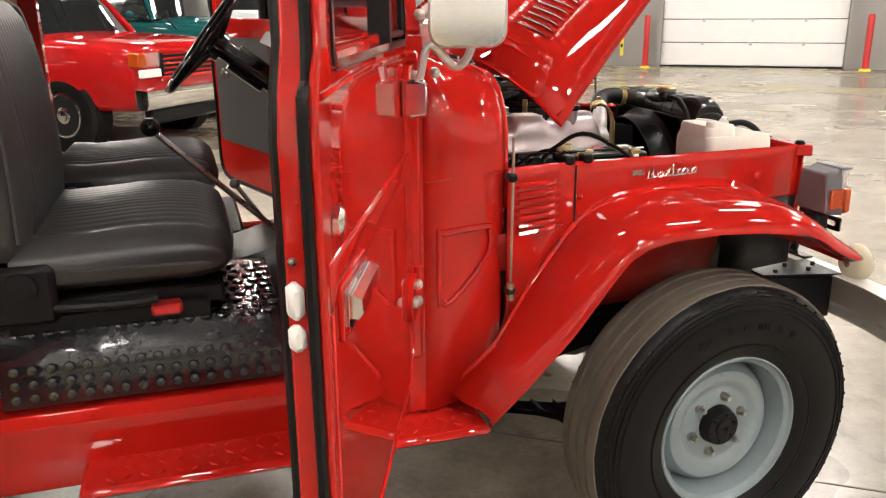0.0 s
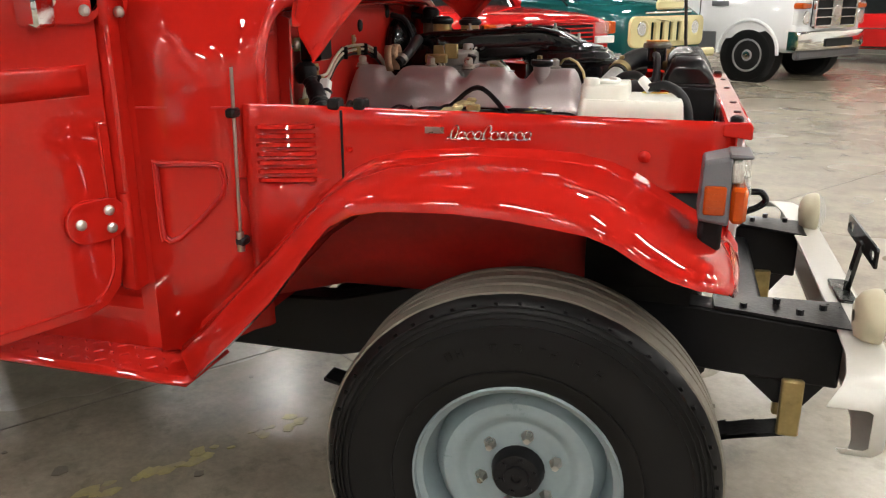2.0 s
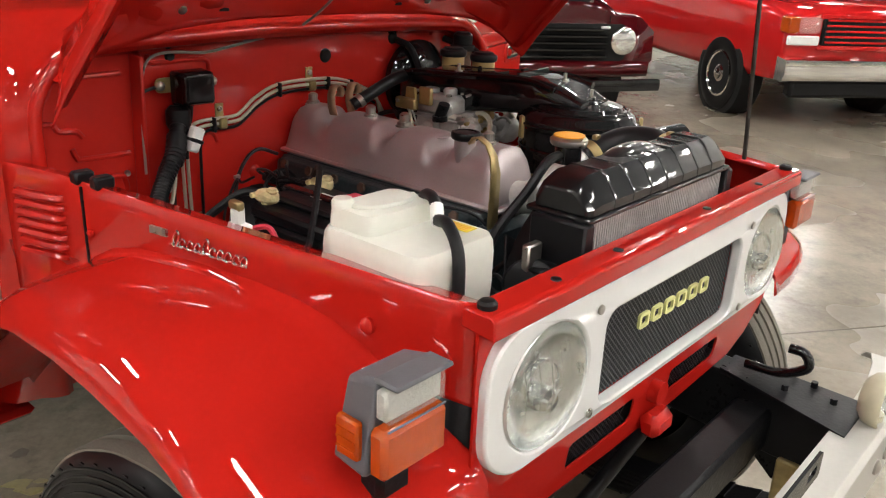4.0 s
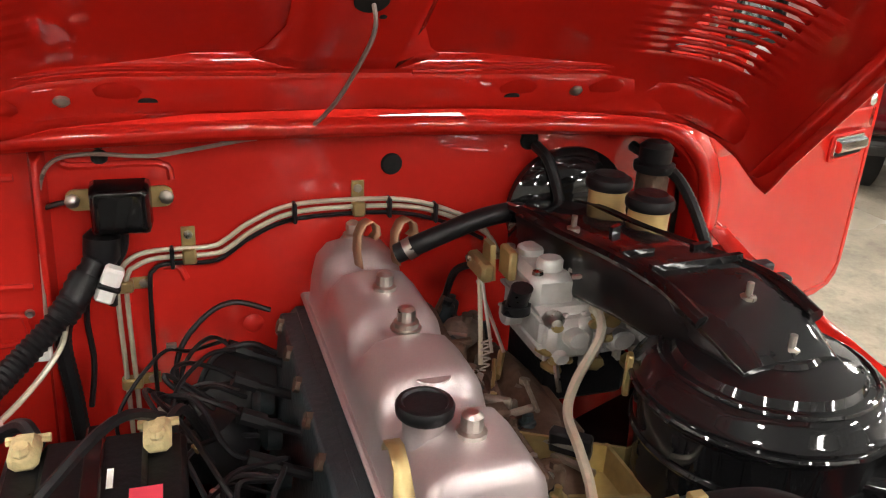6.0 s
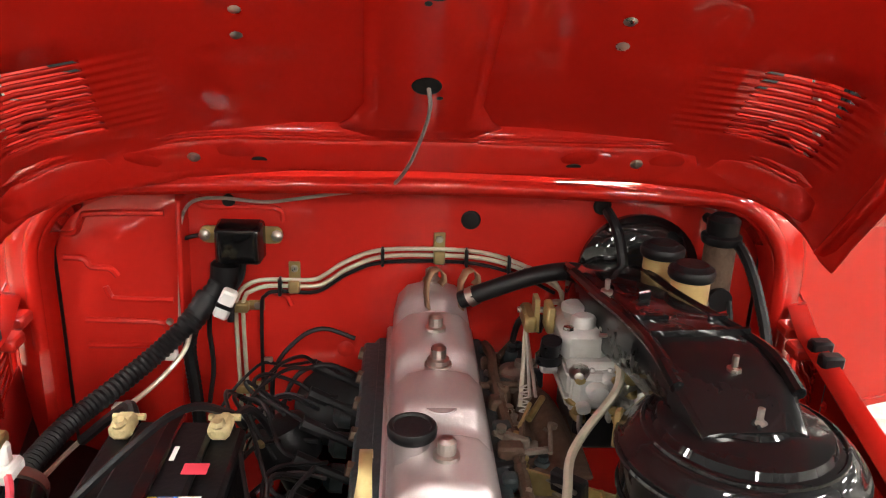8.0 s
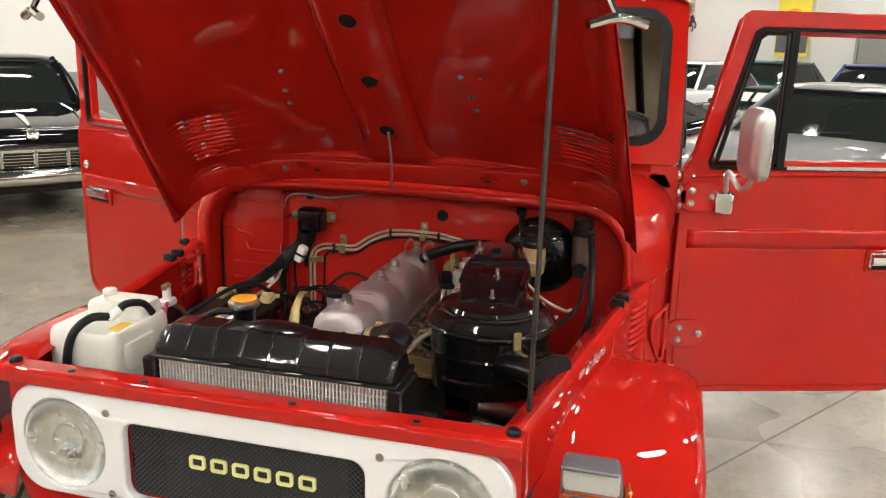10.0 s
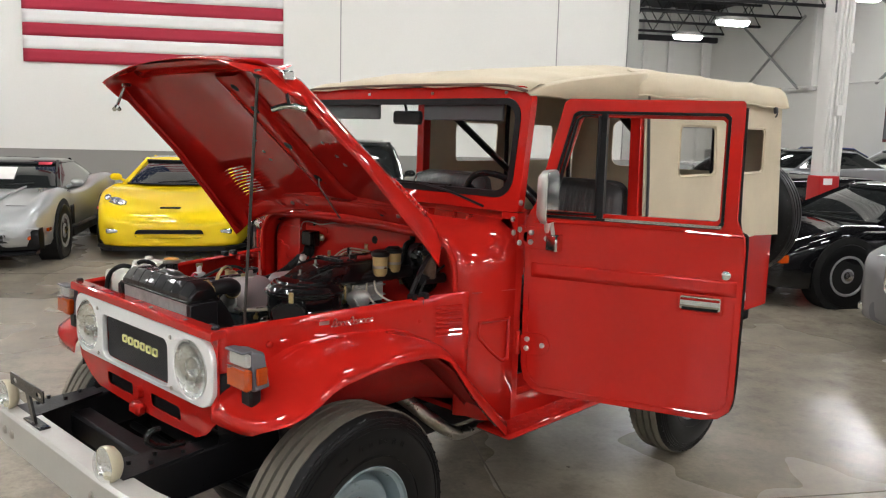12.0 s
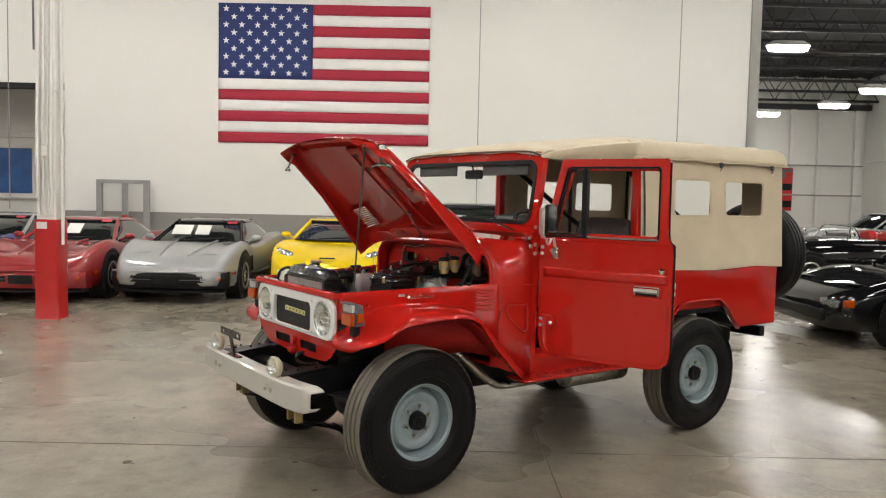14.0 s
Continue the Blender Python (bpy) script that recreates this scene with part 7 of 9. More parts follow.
for a, b in (((-.365, .262, 1.128), (0, 0, 1)), ((-.13, .355, 1.128), (0, 0, 1)), ((-.06, .36, 1.10), (0, 0, 1))):
    part("wing_nut", G().lathe([(.009, 0), (.009, .006), (.004, .008), (.004, .022), (0, .023)], a, b, 8), STEEL, ac)
snk = [(-.02, .40, .985), (.03, .44, 1.0), (.065, .475, 1.01), (.095, .51, 1.015)]
part("snorkel", G().loft([[tuple(V(*p) + V(-.6, .8, 0) * (0) + V(.75, -.66, 0) * (u * w) + V(0, 0, v * h)) for u, v in rrect(-1, -1, 1, 1, .88, 6)] for p, w, h in zip(snk, (.05, .048, .05, .056), (.030, .030, .032, .036))]), BLACK_GLOSS, ac, "flattened black intake snorkel")
# near-black plate paints the shade inside the snorkel mouth
part("snorkel_mouth", G().loft([[tuple(V(*p) + V(.75, -.66, 0) * (u * .05) + V(0, 0, v * .031)) for u, v in rrect(-1, -1, 1, 1, .88, 6)] for p in ((.0955, .5105, 1.015), (.0965, .5115, 1.015))]), DARK, ac)
for a in (.6, 2.4, 4.2):
    part("lid_clip", G().box((-.008, -.004, -.03), (.008, .004, .02), .002, m=Matrix.Translation((-.085 + .139 * math.cos(a), .355 + .139 * math.sin(a), 1.045)) @ Matrix.Rotation(a + math.pi / 2, 4, "Z")), CAD, ac)
part("body_band", G().lathe([(.1315, 0), (.133, .004), (.1315, .008)], (-.085, .355, .99), (0, 0, 1), 40), BLACK_GLOSS, ac)
part("body_handle", G().tube([(.03, .28, .95), (.062, .31, .955), (.066, .37, .955), (.045, .42, .95)], .006, n=6), BLACK_GLOSS, ac)
part("duct_tab", G().hull([(x, y, z) for x, y in ((-.205, .275), (-.198, .275), (-.215, .405), (-.208, .405)) for z in (1.139, 1.148)]), BLACK_GLOSS, ac)
for p, q in (((-.262, .272), (-.264, .318)), ((-.262, .372), (-.266, .398)), ((-.335, .300), (-.345, .318))):
    part("duct_crease", G().hull([(x + d, y, z) for x, y in (p, q) for d in (-.004, .004) for z in (1.128, 1.142)]), BLACK_GLOSS, ac)
part("lid_dish", G().lathe([(.052, 1.0965), (.047, 1.1005), (.036, 1.0985), (.012, 1.0975), (0, 1.0975)], (-.085, .355, 0), (0, 0, 1), 36), BLACK_GLOSS, ac)
part("dish_rib", G().hull([(-.135, .353, 1.098), (-.135, .358, 1.098), (-.045, .353, 1.098), (-.045, .358, 1.098), (-.13, .354, 1.106), (-.13, .357, 1.106), (-.05, .354, 1.106), (-.05, .357, 1.106)]), BLACK_GLOSS, ac)
ac.matrix_basis = Matrix.Translation((.020, .008, .050))
br = part("cleaner_bracket", G().hull([(x, y, z) for x, y in ((-.20, .140), (-.05, .150), (-.03, .30), (-.125, .30)) for z in (.950, .955)]), CAD, LC, "yellow-zinc air cleaner bracket")
for p, q in (((-.19, .145), (-.105, .30)), ((-.07, .15), (-.035, .30)), ((-.145, .235), (-.05, .235)), ((-.105, .30), (-.035, .30))):
    n_ = V(q[1] - p[1], p[0] - q[0], 0).normalized() * .002
    part("bracket_wall", G().hull([tuple(V(*e, z) + n_ * k) for e in (p, q) for z in (.955, .992) for k in (1, -1)]), CAD, br)

# brake and clutch
bb = part("brake_booster", G().lathe([(.09, 0), (.102, .012), (.102, .022), (.106, .026), (.106, .034), (.098, .042), (.075, .060), (.03, .068), (0, .069)], (FX, .388, 1.118), (1, 0, 0), 40), BLACK_GLOSS, LC, "round black brake booster")
part("booster_ring", G().lathe([(.06, .055), (.058, .064), (.05, .066)], (FX, .388, 1.118), (1, 0, 0), 32), BLACK_GLOSS, bb)
part("booster_hose", G().tube([(FX + .01, .33, 1.223), (FX + .05, .335, 1.21), (FX + .07, .345, 1.17), (FX + .09, .35, 1.12), (FX + .10, .352, 1.08)], .009, n=8), HOSE, bb)
mcy = part("master_cylinder", G().cyl((FX + .06, .375, 1.115), (-.27, .375, 1.115), .024, n=16).box((-.47, .355, 1.125), (-.30, .395, 1.14), .006), BLACK_SATIN, LC)


def reservoir(x, y, z, lab, tank):
    r = part("fluid_reservoir", G().lathe([(.020, -.030), (.026, -.022), (.0285, .0), (.0285, .050), (.025, .054)], (x, y, z), (0, 0, 1), 24), tank, LC, lab)
    part("cap", G().lathe([(.032, .044), (.0345, .048), (.0345, .056), (.032, .060), (.027, .0612), (.023, .066), (.010, .067), (0, .067)], (x, y, z), (0, 0, 1), 28), BLACK_SATIN, r, "black screw cap")
    part("clamp", G().lathe([(.029, .0), (.030, .002), (.030, .008), (.029, .010)], (x, y, z), (0, 0, 1), 24), STEEL, r)


reservoir(-.462, .384, 1.152, "yellowed plastic brake fluid reservoir", RESV)
reservoir(-.378, .402, 1.148, "yellowed plastic brake fluid reservoir", RESV)
part("clutch_cylinder", G().cyl((FX + .01, .505, 1.10), (-.50, .505, 1.105), .02, n=14), BLACK_SATIN, LC)
cr = part("clutch_reservoir", G().lathe([(.022, -.05), (.026, -.045), (.026, .04), (.022, .045)], (-.535, .505, 1.155), (0, 0, 1), 20), RUSTY, LC, "brown clutch fluid reservoir")
part("cap", G().lathe([(.031, .04), (.033, .045), (.033, .053), (.026, .056), (.027, .080), (.018, .088), (0, .089)], (-.535, .505, 1.155), (0, 0, 1), 20), BLACK_SATIN, cr)
for q in ([(-.33, .385, 1.10), (-.30, .42, 1.06), (-.31, .46, 1.03), (-.36, .47, 1.02), (-.40, .44, 1.0)], [(-.36, .39, 1.10), (-.33, .44, 1.07), (-.34, .49, 1.045), (-.40, .50, 1.03)], [(-.28, .37, 1.10), (-.25, .40, 1.05), (-.27, .45, 1.0), (-.33, .45, .96)]):
    part("brake_pipe", G().tube(q, .0036, n=6), PIPE, LC)
part("wire_loom_left", G().tube([(FX + .02, .50, 1.22), (-.50, .53, 1.19), (-.42, .545, 1.10), (-.36, .545, 1.0), (-.25, .52, .93), (-.05, .51, .90)], .009, n=8, rip=.06), HOSE, LC)
part("cable_right_side", G().tube([(FX + .02, .52, 1.15), (-.5, .52, 1.10), (-.46, .51, 1.02), (-.42, .46, .97)], .005, n=6), HOSE, LC)

# radiator
rad = part("radiator", G().box((.215, -.205, .66), (.282, .262, 1.064), .004), BLACK_SATIN, LC, "black radiator with a ribbed top tank")
TSEC = ((.188, 1.070), (.188, 1.086), (.200, 1.118), (.210, 1.126), (.262, 1.126), (.272, 1.118), (.293, 1.086), (.293, 1.070))
part("top_tank", G().loft([[(.2405 + (a - .2405) * k, y, 1.070 + (b - 1.070) * q) for a, b in TSEC] for y, k, q in ((-.212, .86, .62), (-.202, 1, .8), (-.178, 1, 1), (.240, 1, 1), (.262, 1, .8), (.270, .86, .62))]), BLACK_SEMI, rad, "glossy black header tank", bevel=.003, angle=30)
for k in range(7):
    y = -.140 + k * .057
    part("tank_rib", G().loft([[(.2405 + (a - .2405) * 1.018, y + e, 1.071 + (b - 1.070) * 1.02) for a, b in TSEC] for e in (-.004, .004)]), BLACK_SEMI, rad, bevel=.002, angle=30)
part("tank_dome", G().sphere((.222, .02, 1.108), .1, (.34, .95, .30), 28), BLACK_SEMI, rad, "shallow dome pressed into the tank")
part("tank_lip", G().box((.182, -.220, 1.062), (.298, .278, 1.071), .003), BLACK_SEMI, rad)
fn = G()
for i in range(66):
    y = -.198 + .453 * i / 65
    fn.box((.282, y - .0017, .70), (.290, y + .0017, 1.063))
for j in range(26):
    z = .72 + j * .0135
    fn.box((.2825, -.202, z - .001), (.2885, .260, z + .001))
part("core_fin", fn, FINS, rad, "silver radiator fins and tubes", kind="stuff", smooth=False)
for y in (-.218, .276):
    part("side_plate", G().box((.20, y - .014, .66), (.30, y + .014, 1.064), .004), BLACK_SATIN, rad)
    part("side_bolt", G().lathe([(.010, 0), (.010, .007), (0, .008)], (.301, y, .98), (1, 0, 0), 6), STEEL, rad)
    part("mount_tab", G().box((.22, y - (.06 if y < 0 else -.014), .99), (.26, y + (.06 if y > 0 else -.014), .996), .002), BLACK_SATIN, rad)
part("filler_neck", G().lathe([(.022, 1.11), (.022, 1.140), (.027, 1.146)], (.165, -.085, 0), (0, 0, 1), 20), BLACK_GLOSS, rad)
rc = part("radiator_cap", G().lathe([(.029, 0), (.031, .004), (.031, .010), (.026, .014), (.0, .015)], (.165, -.085, 1.140), (0, 0, 1), 28), STEEL, rad, "radiator cap with an orange label")
part("cap_label", G().lathe([(.0265, .0145), (.0255, .0165), (.010, .0168), (0, .0168)], (.165, -.085, 1.140), (0, 0, 1), 24), ORANGE, rc)
part("cap_ear", G().box((.133, -.093, 1.138), (.197, -.077, 1.150), .003), STEEL, rc)
rad.matrix_basis = Matrix.Translation((.032, 0, .020))
part("overflow_hose", G().tube([(.195, -.108, 1.145), (.20, -.15, 1.140), (.20, -.20, 1.100), (.18, -.245, 1.04), (.17, -.27, .97), (.16, -.275, .90)], .008, n=8), HOSE, LC)
part("outlet_elbow", G().tube([(.02, .035, 1.005), (.045, .05, 1.022), (.062, .078, 1.042), (.085, .125, 1.068), (.098, .155, 1.082)], .0235, n=14), ALU, LC, "pale cast water outlet")
part("upper_hose", G().tube([(.235, .218, 1.108), (.185, .228, 1.118), (.135, .215, 1.112), (.105, .175, 1.092), (.092, .140, 1.076)], .0265, n=14), HOSE, LC, "thick black upper radiator hose")
for p, q in (((.228, .219, 1.109), (.212, .222, 1.111)), ((.101, .166, 1.088), (.095, .150, 1.080))):
    part("hose_clip", G().cyl(p, q, .0290, n=18).box((p[0] - .006, p[1] - .008, p[2] + .026), (p[0] + .006, p[1] + .008, p[2] + .036), .002), CAD, LC)
part("fan_shroud", G().lathe([(.235, .0), (.22, .01), (.21, .075), (.205, .075), (.215, .0)], (.205, .05, .86), (-1, 0, 0), 40), BLACK_SATIN, LC)
hn = part("horn", G().lathe([(.022, -.045), (.026, -.02), (.042, -.012), (.044, .0), (.040, .009), (.022, .014), (.010, .024), (0, .025)], (.272, -.272, .985), (.4, -.75, .4), 28), BLACK_SATIN, LC, "black disc horn")
part("horn_bracket", G().box((.255, -.28, .97), (.27, -.245, 1.05), .003), STEEL, hn)
for k in range(3):
    part("horn_wire", G().tube([(.25 + .01 * k, -.275, .95), (.22, -.285 - .012 * k, .99 - .02 * k), (.19, -.27, .96), (.20, -.265, .88 - .03 * k)], .0036, n=6), HOSE, LC)

# washer tank
wt_ = part("washer_tank", G().loft([[(.148 + u * k, -.398 + v * k, z) for u, v in rrect(-.100, -.084, .100, .084, .025, 5)] for z, k in ((.80, .90), (.85, .95), (.97, .985), (1.0, 1.0), (1.046, 1.0), (1.062, .985), (1.071, .94))]), TANKPL, LC, "milky plastic washer tank")
part("raised_top", G().loft([[(.098 + u * k, -.396 + v * k, z) for u, v in rrect(-.048, -.072, .045, .068, .02, 5)] for z, k in ((1.066, 1.0), (1.090, .98), (1.098, .93))]), TANKPL, wt_)
part("side_bulge", G().loft([[(.165 + u * k, -.345 + v * k, z) for u, v in rrect(-.05, -.04, .055, .042, .02, 4)] for z, k in ((.985, .86), (1.0, 1), (1.03, 1), (1.044, .95))]), TANKPL, wt_)
part("moulded_arc", G().tube([(.075, -.44, 1.0985), (.095, -.445, 1.0985), (.115, -.42, 1.0985), (.118, -.37, 1.0985), (.10, -.34, 1.0985)], .005, n=6), TANKPL, wt_)
part("fill_cap", G().lathe([(.016, 1.095), (.016, 1.106), (.013, 1.110), (0, 1.111)], (.072, -.452, 0), (0, 0, 1), 16), TANKPL, wt_)
part("caution_label", G().box((.165, -.352, 1.0722), (.215, -.328, 1.0732), m=None), YELLOW, wt_)
for k in range(3):
    part("label_bar", G().box((.170, -.349 + k * .006, 1.0733), (.210, -.3465 + k * .006, 1.0737)), ORANGE, wt_)
part("tank_hose", G().tube([(.10, -.325, 1.075), (.12, -.335, 1.102), (.15, -.352, 1.108), (.168, -.362, 1.096)], .0085, n=10).tube([(.178, -.372, 1.086), (.215, -.392, 1.092), (.25, -.41, 1.065), (.262, -.42, 1.0), (.262, -.42, .88)], .009, n=10), HOSE, wt_, "black tank hoses")
part("hose_joint", G().cyl((.163, -.358, 1.100), (.182, -.375, 1.082), .010, n=10), LABEL, wt_)

wt_.matrix_basis = Matrix.Translation((.017, -.030, .014))

# battery
bt = part("battery", G().box((-.255, -.37, .80), (-.03, -.20, .985), .008), BLACK_SATIN, LC, "black battery with coloured labels")
part("battery_lid", G().box((-.258, -.373, .985), (-.027, -.197, 1.01), .006).box((-.25, -.335, 1.01), (-.035, -.235, 1.022), .005), BLACK_SATIN, bt)
part("hold_down", G().box((-.262, -.295, 1.022), (-.023, -.275, 1.028), .003), BLACK_GLOSS, bt)
for i, (x0, y0, w, d, m_) in enumerate(((-.085, -.330, .05, .030, YELLOW), (-.085, -.299, .05, .022, BLUE), (-.085, -.276, .05, .026, LABEL), (-.150, -.285, .022, .030, PINK), (-.185, -.330, .030, .006, LABEL), (-.185, -.318, .030, .006, LABEL), (-.185, -.306, .030, .006, LABEL))):
    y0 += .035
    part("label", G().box((x0, y0, 1.0225 + .0002 * i), (x0 + w, y0 + d, 1.0232 + .0002 * i)), m_, bt)
for k in range(4):
    part("label_bar", G().box((-.08 + k * .011, -.261, 1.0252), (-.074 + k * .011, -.246, 1.0258)), (YELLOW, PINK, LABEL, ORANGE)[k], bt)
for x, y in ((-.235, -.35), (-.235, -.225)):
    tm = part("terminal", G().lathe([(.011, 0), (.010, .02), (0, .021)], (x, y, 1.008), (0, 0, 1), 12).box((x - .022, y - .014, 1.012), (x + .022, y + .014, 1.034), .006), CORRODED, bt, "corroded yellowish terminal clamp")
    part("clamp_bolt", G().cyl((x - .02, y - .02, 1.024), (x - .02, y + .022, 1.024), .005, n=6).sphere((x + .015, y, 1.036), .010, (1.3, 1, .7), 8), CORRODED, tm)
part("battery_cable", G().tube([(-.25, -.34, 1.02), (-.29, -.36, 1.02), (-.33, -.40, .98), (-.36, -.46, .92)], .008, n=8), HOSE, bt)
part("earth_strap", G().tube([(-.25, -.22, 1.02), (-.30, -.20, 1.01), (-.34, -.18, .95), (-.33, -.15, .88)], .006, n=6), HOSE, bt)
bt.matrix_basis = Matrix.Translation((.012, -.030, .010))
part("battery_tray", G().box((-.258, -.415, .785), (-.003, -.215, .808), .003), BLACK_SATIN, LC)
part("oil_filter", G().lathe([(.045, .80), (.048, .82), (.048, .94), (.042, .955), (.02, .958), (0, .958)], (-.01, -.165, 0), (0, 0, 1), 24), BLACK_SATIN, LC, "black oil filter canister")

# coil with its resistor
cl_ = part("ignition_coil", G().cyl((-.235, -.46, .955), (-.165, -.445, .940), .036, n=24, c=.004), BLACK_GLOSS, LC, "black ignition coil with a white resistor")
part("coil_ring", G().cyl((-.250, -.463, .958), (-.235, -.46, .955), .037, n=24), STEEL, cl_)
part("coil_tower", G().cyl((-.165, -.445, .940), (-.135, -.438, .935), .015, n=14), BLACK_SATIN, cl_)
part("resistor", G().box((-.245, -.48, .992), (-.20, -.445, 1.012), .005).box((-.232, -.472, 1.01), (-.214, -.452, 1.04), .004), LABEL, cl_)
part("resistor_tab", G().box((-.238, -.470, 1.035), (-.21, -.456, 1.05), .003), CAD, cl_)
part("red_wire", G().tube([(-.215, -.455, 1.0), (-.18, -.435, 1.01), (-.165, -.43, .975), (-.19, -.425, .93)], .005, n=6), PINK, cl_)
part("high_tension_lead", G().tube([(-.14, -.44, .935), (-.13, -.40, .97), (-.25, -.27, 1.06), (-.33, -.22, 1.02), (-.37, -.205, .975)], .006, n=6), HOSE, cl_)

cl_.matrix_basis = Matrix.Translation((.080, -.035, .018))

# wiring on the right
part("main_loom", G().tube([(FX + .03, -.325, 1.10), (FX + .055, -.345, 1.072), (FX + .085, -.375, 1.035), (-.50, -.425, .992), (-.44, -.475, .962), (-.36, -.525, .938), (-.24, -.545, .92), (-.12, -.54, .90)], .0165, n=10, rip=.08), HOSE, LC, "black corrugated wiring loom")
part("loom_head", G().lathe([(.020, 0), (.025, .01), (.025, .038), (.016, .048)], (FX + .03, -.325, 1.082), (-.1, .1, 1), 16), HOSE, LC)
part("loom_tape", G().tube([(FX + .055, -.345, 1.075), (FX + .075, -.362, 1.048), (FX + .088, -.378, 1.03)], .0205, n=10, rip=.05), HOSE, LC)
part("down_loom", G().tube([(FX + .065, -.362, 1.05), (FX + .05, -.385, .98), (FX + .055, -.378, .88), (FX + .06, -.37, .72)], .012, n=8, rip=.05), HOSE, LC)
part("branch_wire", G().tube([(FX + .05, -.345, 1.05), (FX + .04, -.352, 1.0), (FX + .035, -.350, .93), (FX + .04, -.36, .86)], .0042, n=6), HOSE, LC)
part("earth_wire", G().tube([(FX + .016, -.352, 1.169), (FX + .016, -.375, 1.166), (FX + .014, -.398, 1.158)], .0036, n=6), HOSE, LC)
part("thin_wire", G().tube([(FX + .085, -.372, 1.02), (FX + .10, -.385, .985), (-.47, -.43, .945), (-.38, -.50, .915), (-.30, -.53, .90)], .0042, n=6), PIPE, LC)
cn_ = part("connector", G().box((-.012, -.013, -.026), (.012, .013, .026), .004, m=Matrix.Translation((FX + .07, -.315, 1.066)) @ Matrix.Rotation(-.42, 4, "X")), LABEL, LC, "white plastic wiring connector")
part("strap", G().box((-.014, -.015, -.004), (.014, .015, .004), .002, m=Matrix.Translation((FX + .07, -.315, 1.064)) @ Matrix.Rotation(-.42, 4, "X")), HOSE, cn_)
part("tape_flag", G().box((-.53, -.415, .975), (-.515, -.392, .995), .003), LABEL, LC)
part("tape_flag", G().box((-.44, -.472, .930), (-.42, -.445, .944), .003), LABEL, LC)
part("heater_valve", G().lathe([(.02, 0), (.022, .012), (.014, .02), (.014, .035), (0, .036)], (FX + .01, -.255, .81), (1, 0, .4), 16), STEEL, LC)
for q in ([(-.45, -.16, 1.0), (-.40, -.2, 1.02), (-.33, -.24, 1.0), (-.30, -.2, .93)], [(-.20, -.14, .97), (-.16, -.18, 1.0), (-.09, -.17, .99), (-.03, -.11, .98)], [(-.25, -.12, .96), (-.2, -.19, .98), (-.12, -.19, .955), (-.05, -.19, .90)], [(-.18, -.13, 1.0), (-.10, -.15, 1.005), (.0, -.10, 1.0), (.03, -.07, .97)]):
    part("engine_wire", G().tube(q, .0032, n=6), HOSE, LC)
for s in SIDES:
    for x in (-.42, -.5):
        part("wing_bracket", G().box((x - .02, s * (bayw(x) - .05), 1.045), (x + .02, s * (bayw(x) - .006), 1.066), .004), RED_IN, LC)
part("wing_stay", G().hull([(.12, .49, .95), (.20, .49, .95), (.16, .50, 1.03), (.12, .495, .95), (.20, .495, .95), (.16, .505, 1.03)]), BLACK_SATIN, LC)

# ---- cars standing round the hall ----
def paint(name, col, flake=0.0):
    return mat(name, col, 0.40, metal=flake, coat=1.0, var=0.04, scale=1.5, coat_rough=0.01, spec=0.5 if flake else 0.0)


CARGLASS = mat("dark_car_glass", (0.012, 0.014, 0.014), 0.06, coat=0.6, var=0.1, ior=1.5)
ALLOY = mat("alloy_wheel", (0.42, 0.42, 0.42), 0.30, metal=0.45, var=0.1, scale=12)


def interp(st, n=5):
    out = smooth_path([V(q[0], q[1], q[2]) for q in st], n), smooth_path([V(q[0], q[3], q[4]) for q in st], n)
    return [(a.x, a.y, a.z, b.y, b.z) for a, b in zip(*out)]


def add_wheel(car, x, y, r, w, chrome, whitewall=False):
    s = 1 if y > 0 else -1
    t = part("wheel", G().lathe([(r * .60, -w * .42), (r * .80, -w * .5), (r * .95, -w * .46), (r, -w * .3), (r, w * .3), (r * .95, w * .46), (r * .80, w * .5), (r * .62, w * .44), (r * .60, w * .40)], (x, y - s * w * .5, r), (0, s, 0), 32), RUBBER, car, "black tyre")
    part("rim", G().lathe([(r * .62, w * .40), (r * .62, w * .46), (r * .57, w * .47), (r * .54, w * .42), (r * .32, w * .40), (r * .22, w * .43), (r * .14, w * .48), (0, w * .49)], (x, y - s * w * .5, r), (0, s, 0), 24), chrome, t, "bright rim")
    for k in range(8):
        a = 2 * math.pi * k / 8
        # wheel holes as near-black discs, their depth only coloured
        part("rim_slot", G().lathe([(r * .07, 0), (r * .06, .004), (0, .005)], (x + r * .43 * math.cos(a), y - s * w * .5 + s * w * .405, r + r * .43 * math.sin(a)), (0, s, 0), 10), DARK, t)
    part("hub_cap", G().lathe([(r * .16, w * .46), (r * .15, w * .52), (r * .08, w * .55), (0, w * .555)], (x, y - s * w * .5, r), (0, s, 0), 16), CHROME, t)


